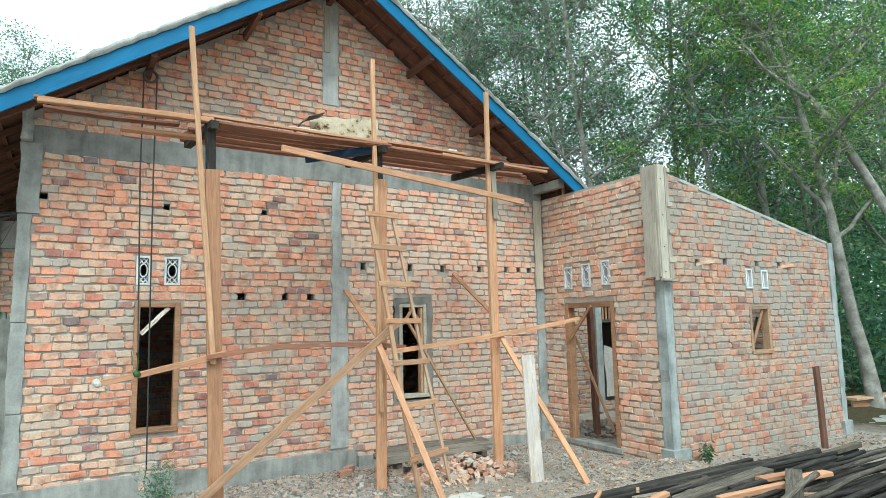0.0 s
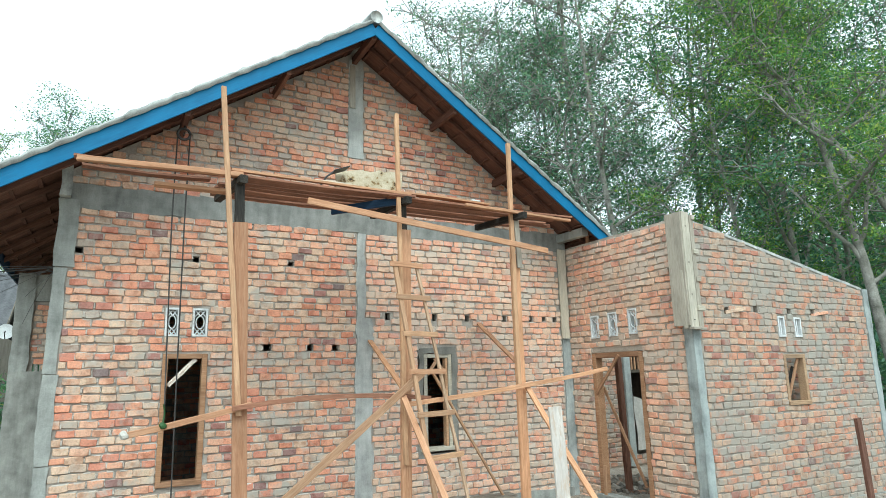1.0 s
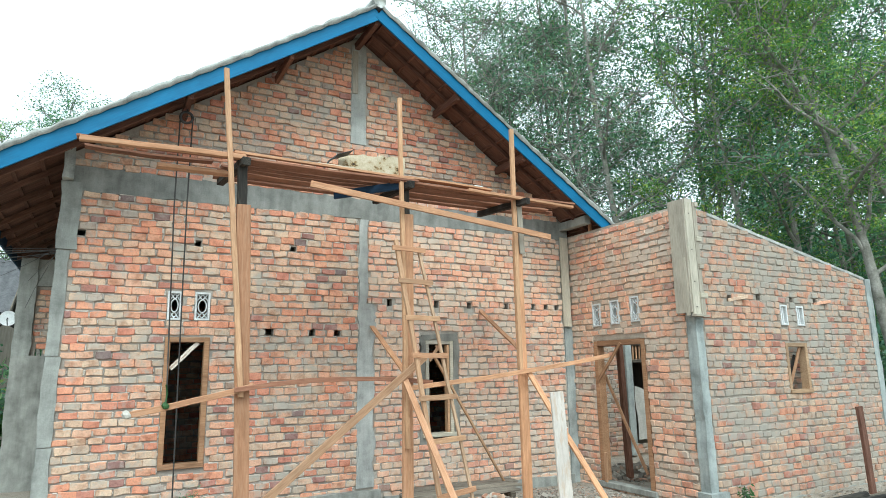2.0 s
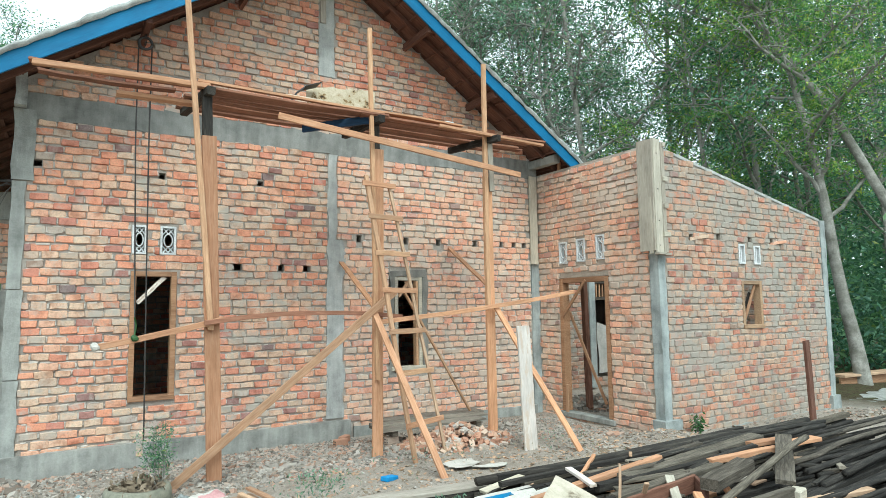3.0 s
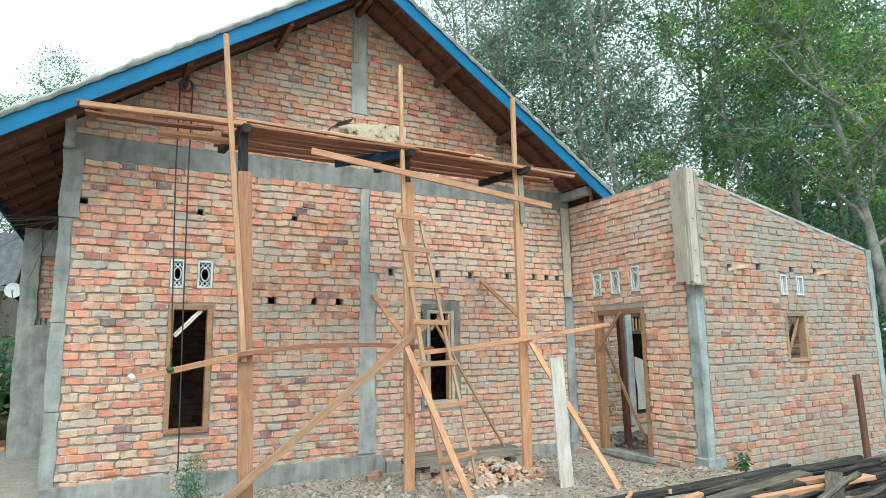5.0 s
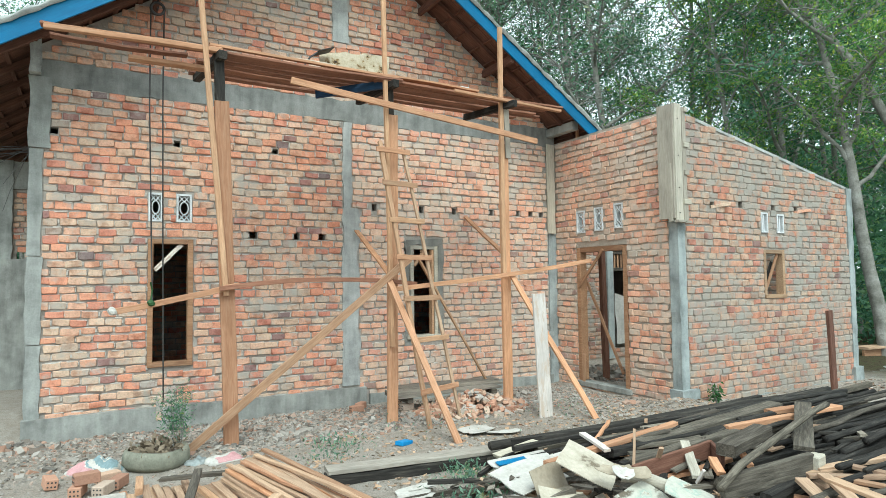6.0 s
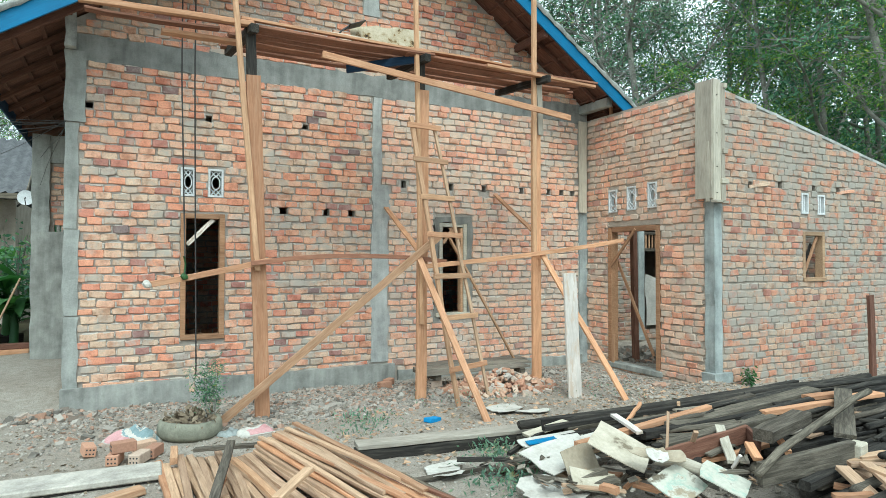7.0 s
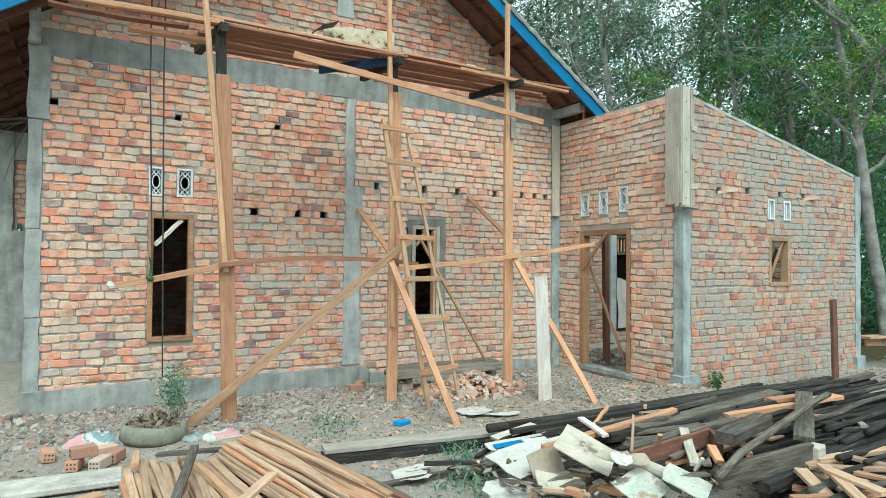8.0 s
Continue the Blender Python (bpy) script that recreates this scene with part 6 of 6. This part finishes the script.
# ---- weeds ----
def shrub(x, y, height, spread, count, seed, mat, label, leaf=0.13):
    """A loose garden bush of twigs and leaves."""
    g = random.Random(seed)
    t = thing("shrub", label, "shrub", (x, y, ground_height(x, y)), "garden plants")
    twigs, spots = [], []
    for k in range(14):
        a, q = g.uniform(0, 6.28), g.uniform(0.3, 1.0)
        tip = Vector((math.cos(a) * spread * q, math.sin(a) * spread * q, height * g.uniform(0.5, 1.0)))
        twigs.append(tube_data([(0, 0, -0.1), tip * 0.5 + Vector((0, 0, 0.06 * height)), tip], [0.012 * height, 0.007 * height, 0.003], 5))
        for _ in range(count // 14):
            spots.append(tip * g.uniform(0.45, 1.05) + Vector((g.gauss(0, 0.27 * spread), g.gauss(0, 0.27 * spread), g.gauss(0, 0.08 * height))))
    mesh_ob("twigs", *join_data(twigs), BARK, t, smooth=True).name = "stem"
    mesh_ob("foliage", *leaves_data(spots, leaf, seed), mat, t)
    return t


def tuft(name, x, y, count, spread, size, mat, label, seed, up=-0.7):
    g = random.Random(seed)
    spots = [(x + g.gauss(0, spread), y + g.gauss(0, spread), 0) for _ in range(count)]
    spots = [(a, b, ground_height(a, b) + g.uniform(0, 0.10)) for a, b, _ in spots]
    v, f = leaves_data(spots, size * 0.62, seed, up, 0.36)
    return tagged(mesh_ob(name, v, f, mat), label, "weed", "", "stuff")


tuft("weeds", 3.05, -4.12, 240, 0.12, 0.08, LEAF_G, "low green weeds beside the beam", 1)
tuft("weeds", 2.75, -4.75, 260, 0.14, 0.08, LEAF_G, "low green weeds by the scrap pile", 2)
tuft("weeds", 2.46, -2.60, 160, 0.14, 0.07, LEAF_G, "thin weeds in the rubble", 3)
tuft("weeds", 2.20, -2.95, 120, 0.16, 0.06, LEAF_G, "thin weeds in the rubble", 4)
shrub(7.99, -2.88, 0.34, 0.08, 110, 77, LEAF_B, "small green plant sprouting at the wall foot", 0.07)
tuft("weeds", 5.6, -2.5, 160, 0.35, 0.05, LEAF_G, "sparse weeds near the doorway", 6)
tuft("weeds", 3.9, -2.3, 120, 0.35, 0.05, LEAF_G, "sparse weeds near the ladder", 7)

# ---- things beyond the yard ----
# neighbour's house
nb = thing("neighbour_house", "small neighbouring house with a grey ribbed roof", "house", (-5.6, 12.0, 0))
part("wall", box_bm((-3.6, 0.0, -0.4), (3.2, 5.0, 3.3), 0.01), MORT_T, nb)
v, f = [], []
n = 90
for k in range(n + 1):
    x = -4.2 + 7.8 * k / n
    dz = 0.05 * math.sin(k * 2 * math.pi / 3)
    v += [(x, -1.5, 3.35 + dz), (x, 1.8, 5.25 + dz), (x, 5.6, 3.2 + dz)]
for k in range(n):
    a = k * 3
    f += [(a, a + 3, a + 4, a + 1), (a + 1, a + 4, a + 5, a + 2)]
mesh_ob("roof", v, f, TILE, nb, smooth=True, label="grey ribbed roofing")
m_, l_ = along((-4.2, -1.5, 3.27), (3.6, -1.5, 3.27))
v, f = stick(l_, 0.03, 0.14, seed=5)
mesh_ob("eave_board", v, f, WOOD_O, nb, m_)
m_, l_ = along((3.6, -1.5, 3.28), (3.6, 1.8, 5.18))
v, f = stick(l_, 0.03, 0.14, seed=6)
mesh_ob("barge_board", v, f, WOOD_O, nb, m_)
dish = thing("satellite_dish", "white satellite dish on the neighbour's wall", "dish", (-1.97, 10.2, 3.22))
v, f = [(0, 0.06, 0)], []
for ring_ in range(1, 5):
    for k in range(20):
        a = 2 * math.pi * k / 20
        rr = 0.19 * ring_ / 4
        v.append((rr * math.cos(a), 0.06 - 0.5 * rr * rr, rr * math.sin(a)))
f += [(0, 1 + (k + 1) % 20, 1 + k) for k in range(20)]
for ring_ in range(3):
    for k in range(20):
        p, q = 1 + ring_ * 20 + k, 1 + ring_ * 20 + (k + 1) % 20
        f.append((p, q, q + 20, p + 20))
bowl = mesh_ob("reflector", v, f, WHITE, dish, smooth=True)
tube("feed_arm", [(0, 0.02, -0.18), (0, -0.18, -0.03)], 0.012, DARK, bowl)
tube("mast", [(0, 0.06, 0), (-0.2, 0.8, -0.1), (-0.4, 1.85, -0.1)], 0.025, DARK, dish)
lumber("bamboo_pole", (-1.75, 2.2, -0.2), (-1.25, 3.5, 1.35), 0.03, 0.03, WOOD_W, "thin stick leaning by the set-back wall", "pole", round_=True)
for k, (x, y, z, mt) in enumerate(((-2.4, 4.4, 0.02, WOOD), (-2.35, 4.6, 0.02, WOOD_P), (-2.4, 4.5, 0.12, WOOD_R), (-2.7, 5.3, 0.12, WOOD_D), (-2.6, 5.5, 0.14, WOOD_D))):
    lumber("stored_beam", (x - 1.2, y, z), (x + 1.15, y + 0.2, z), 0.14, 0.10 + 0.12 * (k > 2), mt, "timber stacked beyond the house corner", "timber", "stored beams", round_=(k > 2))
concrete("yard_slab", (12.3, -2.75, -0.5), (19.5, -1.95, -0.16), "low concrete slab beyond the extension", CONC, 0.01, "structure")
lumber("trough_plank", (14.9, -1.35, 0.10), (19.5, -1.9, 0.12), 0.34, 0.05, WOOD_S, "pale plank laid along a low trough", "plank")
lumber("trough_board", (14.9, -1.40, -0.13), (19.5, -1.95, -0.11), 0.06, 0.38, WOOD_F, "brown side board of a low trough", "board")


def broad_plant(at, seed, count, size, label):
    """A banana-like plant: arching ribs with broad blades."""
    g = random.Random(seed)
    t = thing("broad_leaf_plant", label, "plant", at, "garden plants")
    tube("stalk", [(0, 0, -0.2), (0.03, 0, size * 0.4), (0.0, 0.02, size * 0.75)], [0.09, 0.07, 0.04], LEAF_B, t)
    for k in range(count):
        a = g.uniform(0, 6.28)
        l = size * g.uniform(0.6, 1.0)
        o = Vector((0, 0, size * g.uniform(0.35, 0.8)))
        d = Vector((math.cos(a), math.sin(a), 0))
        s = Vector((-d.y, d.x, 0))
        v, f = [], []
        for i in range(9):
            q = i / 8
            c = o + d * l * q * 0.85 + Vector((0, 0, l * (0.75 * q - 0.85 * q * q)))
            w = l * 0.17 * math.sin(math.pi * min(1, q * 0.93 + 0.06)) * (1 if q > 0.12 else 0.25)
            v += [c - s * w + Vector((0, 0, 0.05 * w + 0.02)), c, c + s * w + Vector((0, 0, 0.05 * w + 0.02))]
        for i in range(8):
            b = i * 3
            f += [(b, b + 1, b + 4, b + 3), (b + 1, b + 2, b + 5, b + 4)]
        mesh_ob("leaf", v, f, LEAF_B, t, smooth=True)
    return t


for k, (x, y, s) in enumerate(((-1.75, 5.7, 1.5), (-2.9, 6.4, 2.0), (-2.4, 8.6, 2.2), (-1.95, 4.9, 1.5), (-1.55, 5.1, 1.1), (-2.5, 5.2, 1.8))):
    broad_plant((x, y, ground_height(x, y)), 60 + k, 9, s, "broad-leaved green garden plant beyond the corner")


for k, (x, y, h) in enumerate(((-2.3, 6.3, 2.3), (-1.8, 6.9, 2.5), (-3.2, 6.4, 2.2))):
    shrub(x, y, h, 0.6, 560, 90 + k, LEAF if k % 2 else LEAF_B, "leafy green bush beyond the house corner")


# ---- rubber trees ----
def rubber_tree(seed, height, lean, leaves, leaf, mat, spread=2.6, start=0.38, way=None, girth=1.0, twigs=3, clump=(0.30, 0.30, 0.22), droop=0.35):
    """A plantation tree: pale trunk, steep limbs, fine twigs and loose clumps of leaves; way: points that the trunk follows."""
    g = random.Random(seed)
    t = new("rubber_tree")
    top = Vector((lean * height, g.uniform(-0.08, 0.08) * height, height))
    bend = Vector((g.uniform(-0.5, 0.5), g.uniform(-0.5, 0.5), 0))
    def axis(q):
        if way:
            k = min(int(q * (len(way) - 1)), len(way) - 2)
            return Vector(way[k]).lerp(Vector(way[k + 1]), q * (len(way) - 1) - k)
        return top * q + bend * math.sin(q * math.pi)
    r0 = 0.0072 * height * g.uniform(0.75, 1.0) * girth
    line = [axis(k / 12) - Vector((0, 0, 0.5 if k == 0 else 0)) for k in range(13)]
    mesh_ob("trunk", *tube_data(line, [r0 * (1.25 if k == 0 else 1) * (1 - 0.82 * k / 12) * g.uniform(0.94, 1.06) for k in range(13)], 10), BARK, t, smooth=True)
    limbs, tips = [], []
    for k in range(14):
        q = start + (0.97 - start) * k / 13
        o = axis(q)
        a = k * 2.4 + g.uniform(-0.5, 0.5)
        l = spread * g.uniform(0.6, 1.2) * (1.15 - 0.55 * (q - start))
        d = Vector((math.cos(a), math.sin(a), g.uniform(0.35, 1.2))).normalized()
        pts = [o]
        for i in range(6):
            d = (d + Vector((g.uniform(-0.3, 0.3), g.uniform(-0.3, 0.3), g.uniform(-0.15, 0.22)))).normalized()
            pts.append(pts[-1] + d * l / 6)
        rr = min(0.05, r0 * (1 - 0.8 * q) * 0.55)
        limbs.append(tube_data(pts, [rr * (1 - 0.75 * i / 6) + 0.007 for i in range(7)], 6))
        for i in range(2, 7):
            for _ in range(twigs):
                e = Vector((g.uniform(-1, 1), g.uniform(-1, 1), g.uniform(-0.4, 0.9))).normalized() * g.uniform(0.5, 1.35)
                p, w = pts[i], pts[i] + e
                mid = p.lerp(w, 0.5) + Vector((g.uniform(-0.1, 0.1), g.uniform(-0.1, 0.1), 0.09))
                limbs.append(tube_data([p, mid, w], [0.019, 0.013, 0.006], 4))
                tips += [w, mid, p.lerp(w, 0.75)]
    mesh_ob("branchwork", *join_data(limbs), BARK, t, smooth=True)
    ng = np.random.default_rng(seed)
    c = np.array([tuple(p) for p in tips])
    weight = ng.random(len(c)) ** 1.6 + 0.05
    pick = c[ng.choice(len(c), leaves, p=weight / weight.sum())] + ng.normal(0, 1, (leaves, 3)) * np.array(clump)
    v, f = leaves_data(pick, leaf, seed, droop)
    mesh_ob("crown", v, f, mat, t)
    return t


TREE = "tall rubber tree with a pale trunk and airy crown"
kinds = [rubber_tree(101, 15.5, 0.03, 8200, 0.14, LEAF, 3.3, 0.26), rubber_tree(102, 17.5, -0.05, 7000, 0.14, LEAF, 3.5, 0.34), rubber_tree(103, 14.0, 0.08, 14000, 0.095, LEAF_L, 2.9, 0.20, clump=(0.20, 0.20, 0.07), droop=0.5),
         rubber_tree(104, 16.5, -0.02, 6600, 0.13, LEAF_G, 3.3, 0.22, girth=1.25, twigs=6), rubber_tree(105, 13.0, -0.09, 8400, 0.14, LEAF, 2.8, 0.18),
         rubber_tree(106, 14.5, 0.10, 5400, 0.13, LEAF_G, 3.0, 0.16, girth=1.3, twigs=7)]
for k in kinds:
    tagged(k, TREE, "tree", "rubber trees")
# the two nearest, beyond the end of the extension
stout = rubber_tree(111, 12.0, 0, 15000, 0.095, LEAF_L, 2.5, 0.36, [(0, 0, 0), (-0.18, 0.35, 2.3), (-0.25, 0.5, 4.2), (-0.4, 0.75, 6.2), (-0.7, 1.2, 9.0), (-0.8, 1.5, 12.0)], 2.1, 4, (0.20, 0.20, 0.07), 0.5)
stout.matrix_world = pose(15.65, -1.6, ground_height(15.65, -1.6))
tagged(stout, "stout pale-barked rubber tree with young yellowish leaf clumps", "tree", "rubber trees")
leaning = rubber_tree(112, 13.0, 0, 12000, 0.095, LEAF_L, 2.6, 0.40, [(0, 0, 0), (-0.6, 1.0, 3.0), (-1.1, 2.3, 6.5), (-1.7, 3.4, 8.6), (-2.2, 4.3, 10.6), (-2.4, 4.9, 13.0)], 1.6, 4, (0.20, 0.20, 0.07), 0.5)
leaning.matrix_world = pose(16.6, -3.6, ground_height(16.6, -3.6))
tagged(leaning, "slender rubber tree leaning over with yellow-green leaf clumps", "tree", "rubber trees")
r = random.Random(41)
spots = [(15.7, 1.3, 2, 60), (16.9, 0.9, 0, 40), (13.8, 3.8, 5, 120), (14.8, 6.4, 3, 15), (17.6, 4.2, 0, 300), (19.5, 1.2, 2, 10), (21.0, -2.4, 0, 180), (18.6, -1.0, 4, 250), (20.5, 3.6, 0, 75), (22.5, 0.6, 1, 140), (23.6, -3.6, 4, 30)]
for i in range(8):
    for j in range(8):
        x, y = 9.5 + i * 4.6 + r.uniform(-1.4, 1.4), 9.5 + j * 4.9 + r.uniform(-1.4, 1.4) - i * 2.0
        a, d = math.degrees(math.atan2(x - 0.2, y + 8.7)), math.hypot(x - 0.2, y + 8.7)
        if 31 < a < 74 and 19.5 < d < 39:
            spots.append((x, y, (3, 5, 3, 5, 1)[r.randrange(5)] if a < 46 else r.choice((0, 1, 0, 4, 3)), r.uniform(0, 360)))
for x, y, k in ((-3.4, 21.5, 2), (-1.9, 22.5, 0), (-0.7, 24.0, 2), (0.5, 25.5, 0), (-4.8, 23.5, 4), (-2.2, 26.0, 1), (-6.6, 21.0, 2), (13.4, 16.5, 5), (15.0, 21.0, 3), (11.2, 12.6, 5), (13.4, 11.0, 3), (12.0, 18.5, 5), (14.6, 14.2, 5), (16.4, 17.0, 3), (17.0, 12.5, 5), (12.6, 9.0, 5), (16.2, 9.4, 3)):
    spots.append((x, y, k, r.uniform(0, 360)))
used = set()
for x, y, k, turn in spots:
    s = r.uniform(0.9, 1.12)
    m = pose(x, y, ground_height(x, y), 0, 0, turn) @ Matrix.Scale((0.84 if x < 1 else s), 4)
    if k in used:
        tree = copy_thing(kinds[k], m)
    else:
        tree = kinds[k]
        tree.matrix_world = m
        used.add(k)

# undergrowth and the far wood
ng = np.random.default_rng(5)
n = 60000
a = np.radians(ng.uniform(24, 78, n))
d = ng.uniform(19, 34, n)
bx, by = 0.2 + d * np.sin(a), -8.7 + d * np.cos(a)
hump = 3.6 + 2.0 * np.sin(bx * 0.9) * np.cos(by * 0.7) + 1.0 * np.sin(bx * 2.3 + by)
hump *= np.clip((np.degrees(a) - 30) / 20, 0.5, 1.15)
pts = np.stack([bx, by, -0.5 + np.maximum(0.3, hump) * ng.random(n) ** 0.7], 1)
keep = ~((bx < 13.5) & (by < 5.0))
v, f = leaves_data(pts[keep], 0.22, 9)
tagged(mesh_ob("undergrowth", v, f, LEAF), "dense dark green undergrowth beneath the trees", "shrubs", "", "stuff")
n = 64000
a = np.radians(ng.uniform(-60, 110, n))
d = ng.uniform(44, 62, n)
tall = np.where(np.degrees(a) > 26, 11.5, 8.0)
pts = np.stack([0.2 + d * np.sin(a), -8.7 + d * np.cos(a), -1 + tall * ng.random(n) ** 0.9], 1)
v, f = leaves_data(pts, 0.8, 10, 0.2, 0.6)
tagged(mesh_ob("far_wood", v, f, LEAF), "distant dark wall of trees closing the view", "wood", "", "stuff")


# ---- bricks, last ----
members = [(LEFT - 0.1, -0.26, -1, 3.3), (LEFT - 0.1, -0.20, 3.3, 4.2), (3.49, 3.63, 2.7, 4.2), (3.49, 3.74, -1, 2.78), (7.34, 7.6, -1, 4.2), (LEFT - 0.1, 7.6, 4.12, 4.33), (3.34, 3.585, 5.27, 9), (4.52, 5.18, 0.70, 2.31)]
brick_wall(wall_front, FRONT, lay(LEFT, RIGHT, 0.08, gable_top, front_holes, 1, members), BRICK, lambda u, z: u < 3.3 and z < 2.3, 0.024, 3, BRICK_PLAIN, lambda u, z: u > 3.6 and z < 4.2, fill=0.85)
brick_wall(wall_front, FRONT, lay(3.9, 7.34, -0.14, lambda u: 0.085, [], 6), BRICK_PLAIN, lambda u, z: False, 0.015, 9, fill=0.8)
brick_wall(wall_door, DOORSIDE, lay(0.02, 2.52, -0.20, lambda u: 4.14, [DOOR] + DVENTS, 2), BRICK_PLAIN, lambda u, z: z < 3.0, 0.024, 4, fill=0.85, squeeze=SQUEEZE_T)
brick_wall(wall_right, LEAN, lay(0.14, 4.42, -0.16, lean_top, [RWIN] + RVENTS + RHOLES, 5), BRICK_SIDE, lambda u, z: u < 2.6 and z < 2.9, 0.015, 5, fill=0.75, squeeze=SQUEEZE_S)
brick_wall(wall_room, pose(0, 0, 0), lay(0.0, 4.3, -0.1, lambda u: 3.5, [INNER_HOLE], 8), BRICK_SIDE, lambda u, z: False, 0.022, 6)
brick_wall(wall_inner, pose(0, 0, 0), lay(0.0, 7.6, 0.0, lambda u: 3.0, [], 9), BRICK, lambda u, z: False, 0.022, 7)
brick_wall(wing, pose(0, 0, 0), lay(0.11, 0.545, 2.14, lambda u: 3.28, [(0.16, 0.26, 2.12, 2.24)], 10), BRICK, lambda u, z: True, 0.022, 8)
brick_wall(wall_end, pose(0, 0, 0), lay(0.0, 4.43, -0.1, lambda u: 3.2, [], 12), BRICK_SIDE, lambda u, z: False, 0.022, 11, squeeze=SQUEEZE_T)
